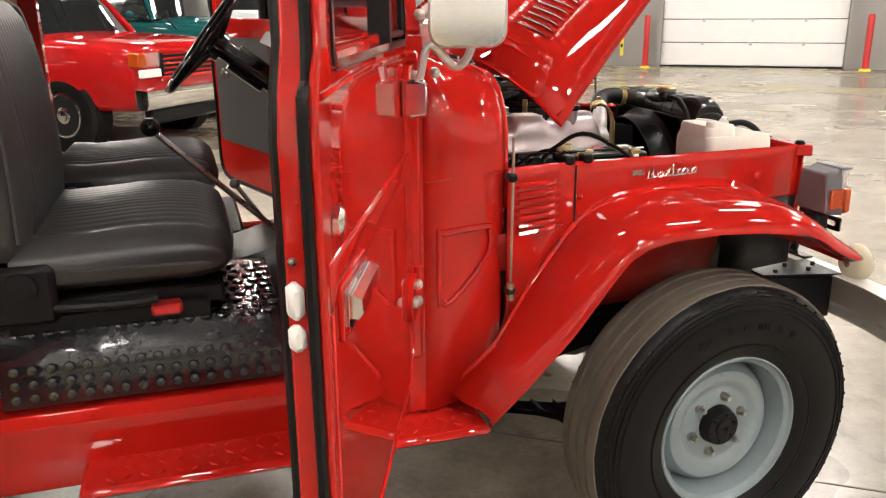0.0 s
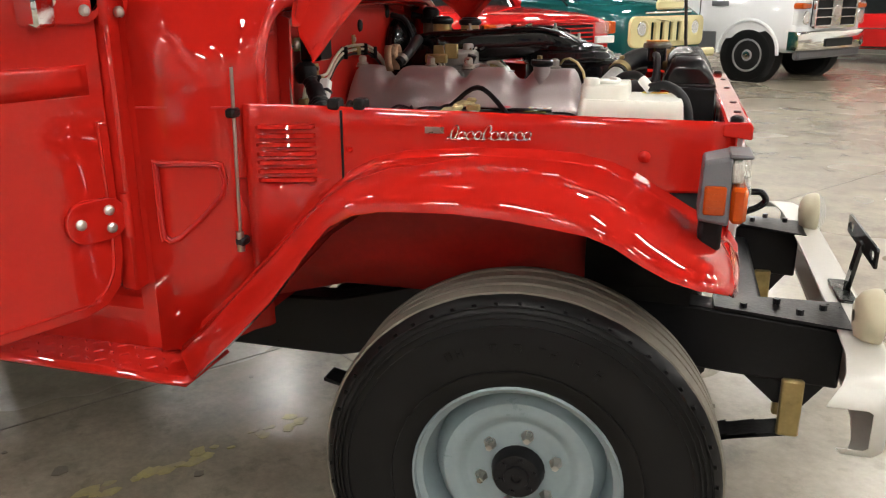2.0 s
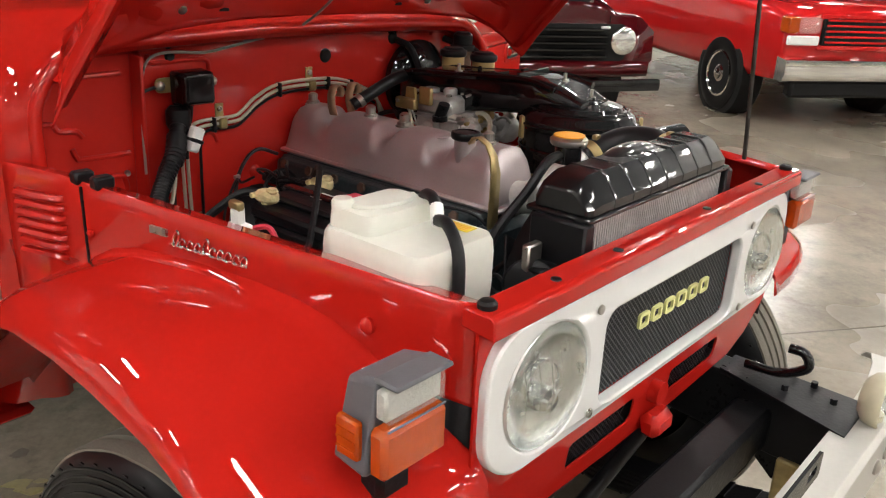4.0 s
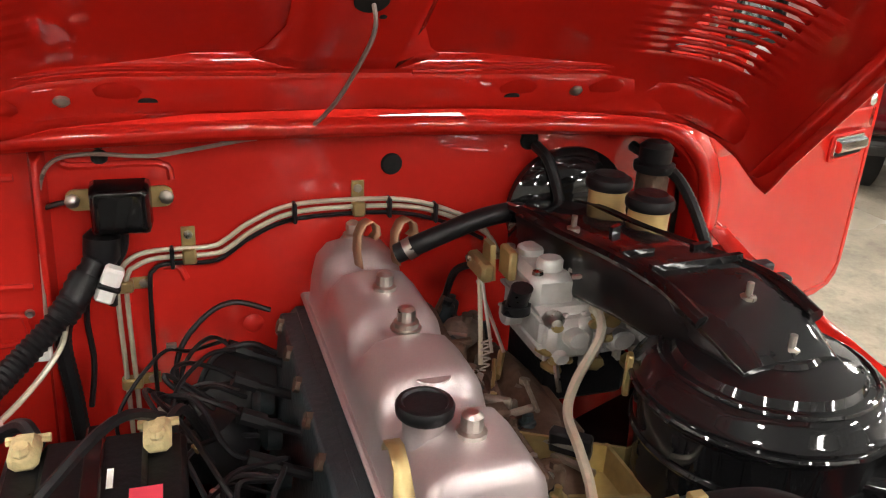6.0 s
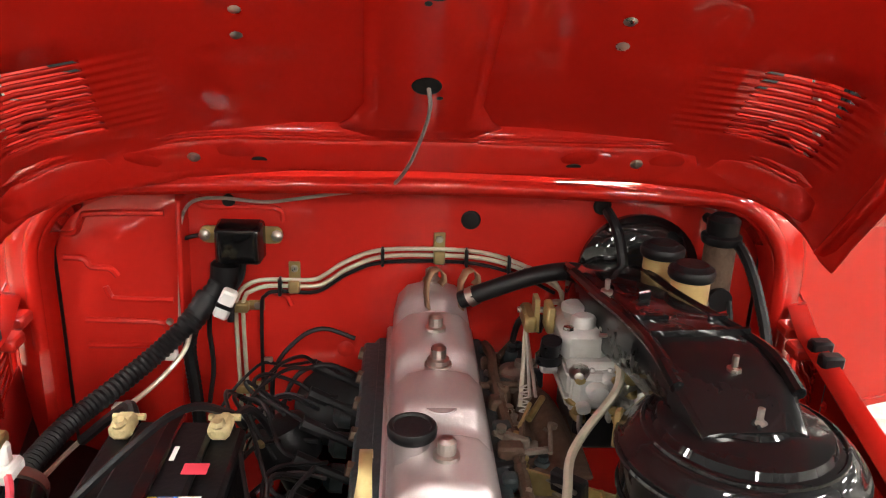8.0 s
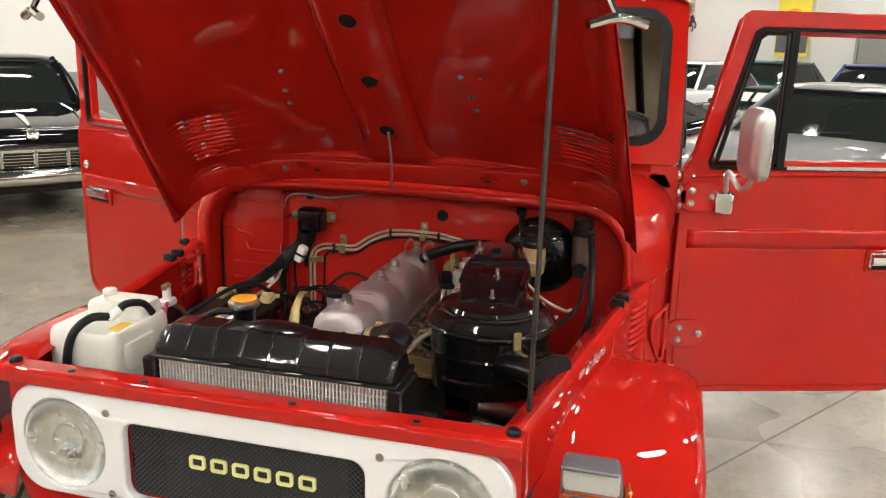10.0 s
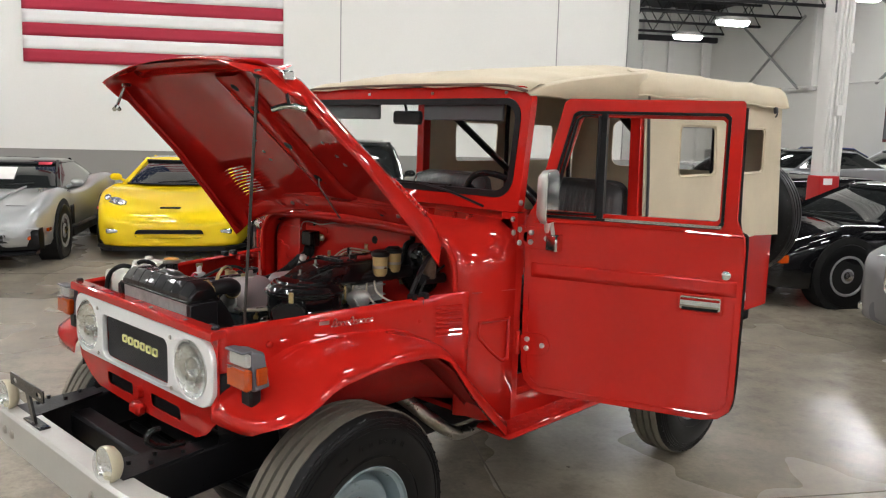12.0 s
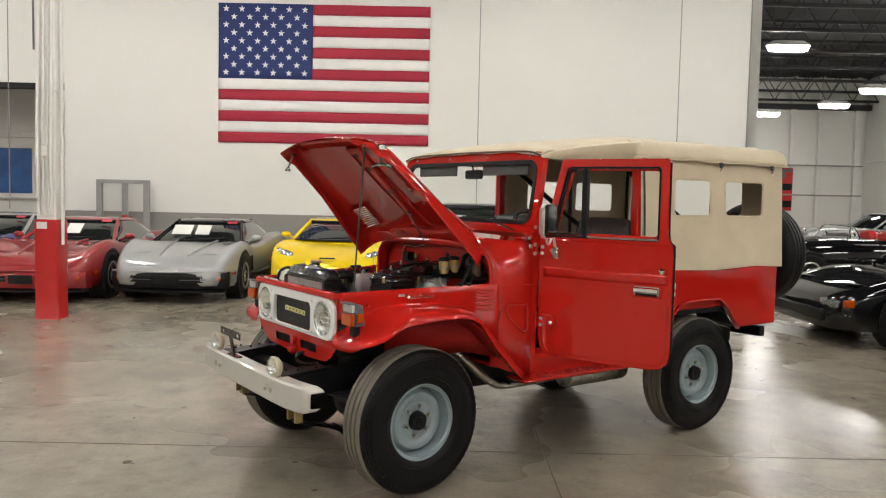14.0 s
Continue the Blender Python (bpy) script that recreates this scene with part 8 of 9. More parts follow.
def car(name, lab, pos, body, st, wheels, r, roof=None, rims=None, roofmat=None, extra=None, tw=.21, inset=0.0):
    """st: stations (x, half width, centre height, shoulder height, underside) from nose to tail; roof: base front, top front, top rear, base rear, belt, height, half widths."""
    a, b, rz = pos
    c = thing(name, lab, "car", "", HALL @ pose(a, b, 0, 0, 0, rz))
    rings = []
    for x, w, zt, zs, zb in interp(st):
        half = [(w * .72, zb), (w * .94, zb + .03), (w * .985, zb + .10), (w, zb + (zs - zb) * .5), (w * .985, zs - .07), (w * .955, zs - .02), (w * .90, zs), (w * .70, zs * .35 + zt * .65), (w * .35, zt), (0, zt + .004)]
        rings.append([(x, y, z) for y, z in half] + [(x, -y, z) for y, z in reversed(half[:-1])])
    part("body", G().loft(rings), body, c, angle=50)
    W = max(q[1] for q in st)
    for x in wheels:
        for s in (1, -1):
            # near-black disc on the body side paints the shade inside the arch
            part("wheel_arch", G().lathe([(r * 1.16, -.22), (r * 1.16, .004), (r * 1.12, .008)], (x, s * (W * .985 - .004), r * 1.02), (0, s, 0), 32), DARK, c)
            add_wheel(c, x, s * (W * .985 + .022 - inset), r, tw, rims or ALLOY)
    if roof:
        fb, ft, rt, rb, belt, top, wb, wt = roof
        def loop(f, q, z, w):
            """Rounded outline of the cabin at one height, bowed a little at the windscreen."""
            bow, out = .10, []
            for k in range(9):
                u = -1 + 2 * k / 8
                out.append((f + bow * (1 - u * u) - .05 * abs(u) ** 6, u * w, z))
            for k in range(1, 6):
                out.append((f + (q - f) * k / 6, w * (1 + .015 * math.sin(math.pi * k / 6)), z))
            for k in range(9):
                u = 1 - 2 * k / 8
                out.append((q - .06 * (1 - u * u) + .04 * abs(u) ** 6, u * w, z))
            for k in range(1, 6):
                out.append((q + (f - q) * k / 6, -w * (1 + .015 * math.sin(math.pi * k / 6)), z))
            return out
        def level(k, grow=0.0, dz=0.0):
            return loop(fb + (ft - fb) * k + grow, rb + (rt - rb) * k - grow, belt - .02 + (top - belt + .02) * k + dz, wb + (wt - wb) * k + grow)
        part("window_glass", G().loft([level(0), level(.45, .012), level(.93)]), CARGLASS, c, "dark window glass", angle=50)
        rm = roofmat or body
        part("roof", G().loft([level(.90, .012), level(.955, .004), level(.985, -.03), level(1.0, -.09, .004), level(1.0, -.20, .014), level(1.0, -.32, .018)]), rm, c, angle=60)
        part("screen_trim", G().tube([(p[0] + .006, p[1], p[2]) for p in level(.90, .014)[:9]], .012, n=6, k=2).tube([(p[0] + .006, p[1], p[2]) for p in level(.03, .012)[:9]], .010, n=6, k=2), BLACK_SATIN, c)
        for s in (1, -1):
            for x0, x1 in ((fb, ft), ((fb + rb) / 2, (ft + rt) / 2), (rb, rt)):
                part("pillar", G().cyl((x0, s * wb * .965, belt - .02), (x1, s * wt * .965, top - .02), .03, n=8), rm, c)
            part("mirror", G().sphere((fb - .25, s * (wb + .13), belt + .06), .075, (.6, 1.1, .7), 12).cyl((fb - .25, s * wb, belt), (fb - .25, s * (wb + .1), belt + .05), .02, n=6), body, c)
        part("wiper", G().cyl((fb + .02, -.3, belt + .01), (fb - .02, .4, belt + .06), .008, n=5), BLACK_SATIN, c)
    if extra:
        extra(c, W)
    return c


def lamp(c, x, y, z, r, mt=None, ring=CHROME):
    l = part("headlamp", G().lathe([(r, -.03), (r, .012), (r * .9, .02)], (x, y, z), (1, 0, 0), 24), ring, c)
    part("lens", G().lathe([(r * .9, .012), (r * .6, .024), (0, .03)], (x, y, z), (1, 0, 0), 24), mt or LENS, l)


def sticker(c, x, y, z, w=.35, h=.2, tilt=-55):
    part("window_card", G().box((-.002, -w / 2, -h / 2), (.002, w / 2, h / 2), m=pose(x, y, z, 0, tilt, 0)), LABEL, c, "white paper behind the windscreen")


C3 = [(0, .50, .46, .43, .30), (-.06, .70, .54, .50, .24), (-.30, .80, .64, .66, .20), (-.75, .865, .72, .82, .18), (-1.15, .86, .77, .84, .18), (-1.8, .80, .83, .76, .20), (-2.5, .80, .85, .76, .22), (-3.2, .87, .86, .87, .24), (-3.75, .875, .84, .88, .26), (-4.3, .82, .80, .82, .34), (-4.6, .70, .72, .72, .45)]


def c3_face(dark):
    def bow(y):
        return .035 - .17 * (abs(y) / .8) ** 2.2

    def f(c, W):
        ys = [-.80 + 1.6 * k / 16 for k in range(17)]
        part("front_bumper", G().loft([[(bow(y) + x, y, z) for x, z in ((-.20, .20), (-.03, .215), (-.005, .27), (.012, .36), (.004, .42), (-.03, .445), (-.20, .45))] for y in ys]), dark, c, "lower bumper section", angle=60)
        part("front_lip", G().loft([[(bow(y) * .9 + x, y * .96, z) for x, z in ((-.15, .155), (.0, .16), (.012, .175), (-.02, .20), (-.15, .205))] for y in ys]), BLACK_SATIN, c)
        part("nose_edge", G().tube([(bow(y) + .004, y, .452) for y in ys], .012, n=6, k=2), SILVER if dark is BLACK_SATIN else dark, c)
        for s in (1, -1):
            yy = [.20 + .42 * k / 5 for k in range(6)]
            # slot shade painted as a near-black band on the bumper
            part("grille_slot", G().loft([[(bow(y) + x, s * y, z) for x, z in ((-.02, .305), (.018, .305), (.018, .385), (-.02, .385))] for y in yy]), DARK, c)
            part("slot_bar", G().loft([[(bow(y) + x, s * y, z) for x, z in ((.016, .340), (.024, .340), (.024, .348), (.016, .348))] for y in yy]), GREYPL, c)
            part("park_lamp", G().box((bow(.70) - .02, s * .64, .33), (bow(.70) + .022, s * .73, .375), .008), AMBER, c)
            part("side_marker", G().box((-.30, s * .835, .40), (-.42, s * .862, .44), .004), AMBER, c)
            part("lamp_lid", G().plate(rrect(-.17, -.13, .17, .13, .03), [], lambda u, v, w: (-.53 + v, s * .56 + u, .690 + .10 * (-v) + .12 * abs(u) * 0 + w), .006), dark if dark is not BLACK_SATIN else SILVER, c, bevel=.002)
            for k in range(3):
                part("fender_vent", G().box((-1.32 - .05 * k, s * .848, .36), (-1.345 - .05 * k, s * .868, .60), .006), DARK, c)
            part("hood_crease", G().tube([(-.35, s * .20, .655), (-.75, s * .25, .738), (-1.15, s * .29, .792), (-1.45, s * .31, .815)], .014, n=8), SILVER if dark is BLACK_SATIN else dark, c)
            part("sill", G().box((-1.35, s * .80, .19), (-3.05, s * .87, .33), .03), BLACK_SATIN if dark is BLACK_SATIN else dark, c)
        part("nose_emblem", G().lathe([(.035, 0), (.033, .006), (0, .008)], (-.10, 0, .545), (.55, 0, 1), 18), CHROME, c)
        part("plate_recess", G().box((.04, -.16, .28), (.052, .16, .40), .004), DARK, c)
        part("seat", G().box((-2.30, -.52, .60), (-2.45, -.12, 1.0), .05).box((-2.30, .12, .60), (-2.45, .52, 1.0), .05), VINYL, c)
        sticker(c, -1.66, -.30, .97, .30, .24)
        sticker(c, -1.68, .02, .97, .22, .24)
        part("price_tag", G().box((-.002, -.08, -.03), (.002, .08, .03), m=pose(-1.92, .42, 1.085, 0, -60, 0)), PINK, c)
    return f


SILVER = paint("silver_car_paint", (0.36, 0.37, 0.37), .4)
VETTERED = paint("dark_red_car_paint", (0.30, 0.010, 0.015), .2)
VETYEL = paint("yellow_car_paint", (0.85, 0.60, 0.008))
CARBLUE = paint("blue_car_paint", (0.015, 0.04, 0.22), .3)
CARBLACK = paint("black_car_paint", (0.006, 0.006, 0.007))
GREYCAR = paint("grey_silver_car_paint", (0.20, 0.20, 0.21), .5)
TEAL = paint("teal_truck_paint", (0.008, 0.085, 0.085))
CREAMP = paint("cream_truck_paint", (0.62, 0.56, 0.30))
MAROON = paint("maroon_truck_paint", (0.055, 0.003, 0.005))
CARRED = paint("bright_red_car_paint", (0.50, 0.012, 0.012))
CARWHITE = paint("white_car_paint", (0.70, 0.71, 0.72))
car("silver_sports_car", "silver long-nosed sports car with a dark lower bumper", (3.3, -6.4, 90), SILVER, C3, (-.95, -3.45), .33, (-1.45, -2.15, -2.75, -3.5, .80, 1.12, .72, .53), ALLOY, CARBLACK, c3_face(BLACK_SATIN))
car("red_sports_car", "dark red long-nosed sports car with polished wheels", (5.15, -6.1, 92), VETTERED, C3, (-.95, -3.45), .33, (-1.45, -2.15, -2.75, -3.5, .80, 1.12, .72, .53), ALLOY, None, c3_face(VETTERED))
car("blue_sports_car", "dark blue sports car with a bright roof rim", (7.2, -7.2, 88), CARBLUE, C3, (-.95, -3.45), .33, (-1.45, -2.15, -2.75, -3.5, .80, 1.13, .72, .53), ALLOY, SILVER, c3_face(CARBLUE))
car("orange_sports_car", "red-orange sports car parked beside the wall", (6.6, -9.6, 180), CARRED, C3, (-.95, -3.45), .33, (-1.45, -2.15, -2.75, -3.5, .80, 1.12, .72, .53), ALLOY, None, c3_face(CARRED))


def c6_face(c, W):
    part("mouth", G().plate(rrect(-.40, .26, .40, .36, .05), [], lambda u, v, w: (.045 + w - .16 * u * u, u, v), .02), DARK, c, "black lower air intake")
    part("nose_slot", G().box((-.14, -.12, .605), (-.10, .12, .625), .006), DARK, c)
    part("splitter", G().loft([[(x, y, z) for y, z in rrect(-w, .10, w, .15, .02)] for x, w in ((.03, .66), (-.10, .80), (-.3, .90))]), BLACK_SATIN, c)
    for s in (1, -1):
        h = part("headlamp", G().hull([(-.30, s * .52, .62), (-.24, s * .60, .60), (-.36, s * .84, .66), (-.52, s * .84, .72), (-.50, s * .66, .71), (-.38, s * .52, .665)]), VETYEL, c)
        part("lamp_recess", G().hull([(-.31, s * .55, .632), (-.27, s * .60, .622), (-.37, s * .82, .668), (-.50, s * .82, .716), (-.48, s * .67, .708), (-.38, s * .55, .668)]), GREYPL, h)
        for y, x, z in ((.60, -.30, .650), (.69, -.36, .676), (.78, -.43, .706)):
            part("lens", G().lathe([(.040, -.01), (.042, .006), (.032, .016), (0, .020)], (x + .012, s * y, z + .008), (.8, s * .2, .55), 16), REFLECT, h)
        f = part("fog_lamp", G().box((.0, s * .54, .31), (-.06, s * .74, .37), .015), CHROME, c)
        part("marker", G().box((-.45, s * .90, .56), (-.52, s * .925, .59), .004), PINK, c)
    sticker(c, -1.62, .38, 1.08, .38, .16)


C6 = [(0.02, .45, .44, .40, .20), (-.03, .70, .52, .48, .14), (-.22, .86, .60, .60, .12), (-.6, .93, .70, .76, .12), (-1.0, .93, .77, .82, .13), (-1.6, .90, .84, .84, .15), (-2.4, .90, .86, .86, .16), (-3.2, .95, .92, .90, .17), (-3.8, .94, .93, .90, .2), (-4.2, .88, .90, .86, .25), (-4.4, .78, .80, .78, .35)]
car("yellow_sports_car", "bright yellow modern sports car facing out from the wall", (1.2, -7.2, 90), VETYEL, C6, (-.85, -3.5), .34, (-1.25, -2.0, -2.7, -3.7, .84, 1.15, .76, .56), GREYPL, None, c6_face, .28)


def chevy_face(c, W):
    part("grille", G().box((.0, -.74, .50), (.06, .74, .70), .03), CHROME, c, "wide chrome grille")
    for k in range(10):
        part("grille_bar", G().box((.055, -.70 + k * .155, .52), (.072, -.69 + k * .155, .68)), STEEL, c)
    for k in range(4):
        part("grille_strip", G().box((.058, -.72, .53 + k * .045), (.075, .72, .54 + k * .045)), CHROME, c)
    part("bumper", G().loft([[(x, y, z) for x, z in ((.02, .33), (.12, .36), (.14, .42), (.12, .48), (.02, .50))] for y in (-.93, -.8, .8, .93)]), CHROME, c, "heavy chrome bumper")
    for s in (1, -1):
        lamp(c, -.02, s * .72, .82, .10)
        part("bumper_guard", G().sphere((.14, s * .55, .44), .09, (1, .8, 1.4), 12), CHROME, c)
        part("fender_trim", G().box((-.2, s * .93, .78), (-2.2, s * .945, .80)), CHROME, c)
    part("hood_ornament", G().box((-.05, -.22, .90), (.0, .22, .93), .01), CHROME, c)


CH = [(0, .74, .80, .80, .38), (-.05, .84, .90, .90, .32), (-.3, .91, .98, .96, .28), (-.9, .93, 1.03, .99, .27), (-1.6, .93, 1.05, 1.0, .27), (-2.6, .92, 1.02, 1.0, .28), (-3.6, .93, 1.02, 1.02, .30), (-4.4, .90, .98, 1.0, .33), (-4.85, .78, .85, .9, .4)]


def fifties_face(c, W):
    """Wide low chrome grille between hooded round lamps, over a heavy bumper."""
    def arc(y):
        return .05 - .13 * (abs(y) / .9) ** 2.5

    ys = [-.86 + 1.72 * k / 14 for k in range(15)]
    # near-black band behind the bars stands for the shaded recess
    part("grille_recess", G().loft([[(arc(y) + x, y, z) for x, z in ((-.10, .50), (.0, .50), (.0, .655), (-.10, .655))] for y in ys]), DARK, c)
    for k in range(6):
        part("grille_bar", G().loft([[(arc(y) + x, y, .508 + k * .027 + z) for x, z in ((.0, 0), (.022, .002), (.024, .009), (.0, .012))] for y in ys]), CHROME, c)
    part("grille_brow", G().loft([[(arc(y) + x, y, z) for x, z in ((-.06, .652), (.030, .655), (.036, .672), (.02, .690), (-.06, .69))] for y in ys]), CHROME, c, "chrome brow over the grille")
    for y in (-.5, -.28, 0, .28, .5):
        part("grille_tooth", G().box((arc(y), y - .02, .505), (arc(y) + .035, y + .02, .665), .008), CHROME, c)
    bs = [-.96, -.90, -.74, -.5, -.25, 0, .25, .5, .74, .90, .96]
    part("bumper", G().loft([[(.155 - .20 * (abs(y) / .96) ** 3 + x, y, .43 + z) for x, z in ((-.10, -.075), (-.01, -.07), (.015, -.045), (.02, 0), (.01, .045), (-.02, .065), (-.10, .065))] for y in bs]), CHROME, c, "heavy chrome bumper", angle=60)
    part("valance", G().box((-.12, -.80, .27), (.02, .80, .38), .02), CARBLACK, c)
    for s in (1, -1):
        lamp(c, .015, s * .735, .765, .098)
        part("lamp_hood", G().lathe([(.128, -.20), (.132, -.02), (.128, .030), (.112, .036), (.104, .016), (.104, -.02)], (.0, s * .735, .768), (1, 0, 0), 28, caps=False), CARBLACK, c, "hooded lamp rim")
        part("bumper_guard", G().sphere((.165, s * .46, .45), .07, (.8, .7, 1.5), 14), CHROME, c)
        part("park_lamp", G().lathe([(.085, -.05), (.085, .03), (.06, .045), (0, .05)], (.02, s * .70, .565), (1, 0, 0), 20), CHROME, c)
        part("park_lens", G().lathe([(.055, .0), (.04, .012), (0, .015)], (.068, s * .70, .565), (1, 0, 0), 18), LENS, c)
        part("side_spear", G().tube([(-.15, s * .945, .80), (-1.2, s * .955, .78), (-2.2, s * .95, .72), (-3.2, s * .955, .80)], .012, n=6), CHROME, c)
        part("hood_edge", G().tube([(-.05, s * .46, .862), (-.6, s * .52, .945), (-1.4, s * .56, .985)], .010, n=6), CARBLACK, c)
        part("screen_pillar", G().tube([(-1.40, s * .80, .97), (-1.62, s * .77, 1.18), (-1.86, s * .70, 1.38)], .020, n=8), CHROME, c)
    part("screen_brow", G().tube([(-1.83 + .08 * (1 - (y / .66) ** 2), y, 1.405) for y in [-.66 + .132 * k for k in range(11)]], .014, n=6), CHROME, c)
    part("hood_emblem", G().lathe([(.055, 0), (.05, .012), (.02, .02), (0, .021)], (.03, 0, .80), (1, 0, .3), 16), CHROME, c)
    part("hood_spear", G().hull([(-.05, -.012, .875), (-.05, .012, .875), (-.55, -.03, .955), (-.55, .03, .955), (-.30, 0, .955), (-.05, 0, .90)]), CHROME, c)
    sticker(c, -1.50, -.36, 1.17, .52, .27, -32)
    part("driver_seat", G().box((-2.35, -.66, .70), (-2.5, .66, 1.10), .06), VINYL, c)


FD = [(.03, .66, .70, .66, .42), (-.01, .82, .82, .80, .36), (-.10, .89, .87, .88, .32), (-.5, .925, .935, .92, .28), (-1.0, .94, .975, .94, .27), (-1.6, .94, 1.0, .95, .27), (-2.6, .93, .99, .96, .28), (-3.6, .94, .98, .98, .30), (-4.4, .91, .95, .96, .33), (-4.85, .78, .82, .86, .4)]
car("black_fifties_sedan", "black fifties sedan with a wide chrome grille", (-.93, -6.62, 88), CARBLACK, FD, (-.82, -3.75), .35, (-1.42, -1.88, -3.2, -3.75, .97, 1.46, .80, .66), ALLOY, CARBLACK, fifties_face, inset=.11)


def bent_face(c, W):
    g = part("grille", G().plate(rrect(-.42, .46, .42, .72, .07), [], lambda u, v, w: (.04 + w - .10 * u * u, u, v), .02), DARK, c, "bright mesh grille")
    m = G()
    for k in range(34):
        u = -.42 + k * .0255
        for d in (1, -1):
            if -.40 < u + d * .24 < .40 and abs(u) < .40:
                m.cyl((.065 - .10 * u * u, u, .475), (.065 - .10 * (u + d * .24) ** 2, u + d * .24, .705), .004, n=4)
    part("mesh", m, CHROME, g, kind="stuff")
    part("surround", G().tube([(.068 - .10 * u * u, u, v) for u, v in rrect(-.42, .46, .42, .72, .07)] + [(.068 - .10 * .42 * .42, -.42, .53)], .014, n=6, k=1), CHROME, g)
    part("centre_bar", G().box((.05, -.012, .46), (.075, .012, .73), .005), CHROME, g)
    part("lower_grille", G().plate(rrect(-.60, .22, .60, .36, .05), [], lambda u, v, w: (.035 + w - .12 * u * u, u, v), .02), GREYPL, c)
    for s in (1, -1):
        lamp(c, -.10, s * .62, .64, .10)
        lamp(c, -.22, s * .80, .66, .075)
        part("fog_lamp", G().box((-.02, s * .62, .25), (-.09, s * .78, .33), .02), CHROME, c)


BE = [(0.03, .50, .60, .56, .22), (-.04, .76, .72, .68, .18), (-.25, .90, .80, .78, .16), (-.8, .96, .90, .88, .16), (-1.5, .96, .97, .93, .17), (-2.6, .96, .97, .94, .18), (-3.6, .97, .99, .97, .19), (-4.4, .92, .97, .95, .24), (-4.8, .78, .88, .84, .36)]
car("grey_luxury_coupe", "silver-grey luxury coupe with a bright mesh grille", (-4.95, -2.05, 4), GREYCAR, BE, (-.95, -3.7), .36, (-1.45, -2.15, -3.1, -4.0, .95, 1.39, .82, .60), ALLOY, None, bent_face, .27)


def c4_face(c, W):
    part("lower_face", G().box((-.01, -.62, .28), (.035, .62, .42), .02), BLACK_SATIN, c)
    for s in (1, -1):
        part("side_lamp", G().box((.01, s * .50, .46), (-.06, s * .80, .54), .01), LENS, c)
        part("marker", G().box((-.10, s * .80, .46), (-.20, s * .87, .54), .006), AMBER, c)
        part("lamp_lid", G().box((-.30, s * .38, .68), (-.55, s * .70, .70), .02), CARBLACK, c)


C4 = [(0.02, .55, .50, .48, .24), (-.05, .76, .58, .55, .20), (-.3, .86, .68, .66, .17), (-.8, .90, .78, .80, .16), (-1.4, .90, .83, .82, .17), (-2.3, .89, .86, .84, .18), (-3.2, .91, .92, .90, .2), (-3.9, .90, .93, .92, .24), (-4.4, .84, .88, .88, .35)]
car("black_sports_car", "black low sports car with amber side markers", (-4.75, -4.75, 2), CARBLACK, C4, (-.85, -3.3), .33, (-1.3, -2.05, -2.6, -3.6, .84, 1.18, .76, .58), ALLOY, None, c4_face, .26)


def gmc_face(c, W):
    part("bumper", G().loft([[(x, y, z) for x, z in ((.0, .46), (.12, .46), (.15, .52), (.14, .64), (.0, .66))] for y in (-.98, -.9, .9, .98)]), CHROME, c, "chrome front bumper")
    part("air_dam", G().box((-.05, -.85, .30), (.08, .85, .46), .03), BLACK_SATIN, c)
    gq = part("grille", G().box((.0, -.60, .76), (.05, .60, 1.0), .01), DARK, c)
    for k in range(5):
        part("grille_bar", G().box((.045, -.58, .78 + k * .047), (.062, .58, .798 + k * .047), .004), CARRED, gq)
    part("grille_frame", G().box((.05, -.66, .99), (.07, .66, 1.03), .008).box((.05, -.66, .72), (.07, .66, .76), .008), CARRED, c)
    for s in (1, -1):
        part("headlamp", G().box((.02, s * .64, .86), (.07, s * .84, 1.0), .015), LENS, c)
        part("corner_lamp", G().box((-.08, s * .85, .86), (.065, s * .955, 1.0), .012), AMBER, c)
        part("marker_lamp", G().box((.02, s * .64, .76), (.068, s * .94, .84), .01), LABEL, c)
    sticker(c, -1.75, .4, 1.45, .3, .2)


PU = [(0, .86, .98, .95, .46), (-.06, .94, 1.06, 1.02, .42), (-.4, .97, 1.12, 1.07, .40), (-1.3, .98, 1.17, 1.12, .38), (-2.2, .98, 1.18, 1.14, .38), (-3.4, .98, 1.18, 1.16, .40), (-4.6, .97, 1.18, 1.16, .42), (-5.2, .96, 1.16, 1.14, .45)]
car("red_pickup", "bright red pickup with a chrome bumper and amber corner lamps", (-4.95, 5.1, -2), CARRED, PU, (-.95, -4.1), .37, (-1.45, -2.0, -2.9, -3.1, 1.14, 1.80, .86, .70), CHROME, None, gmc_face, .25)


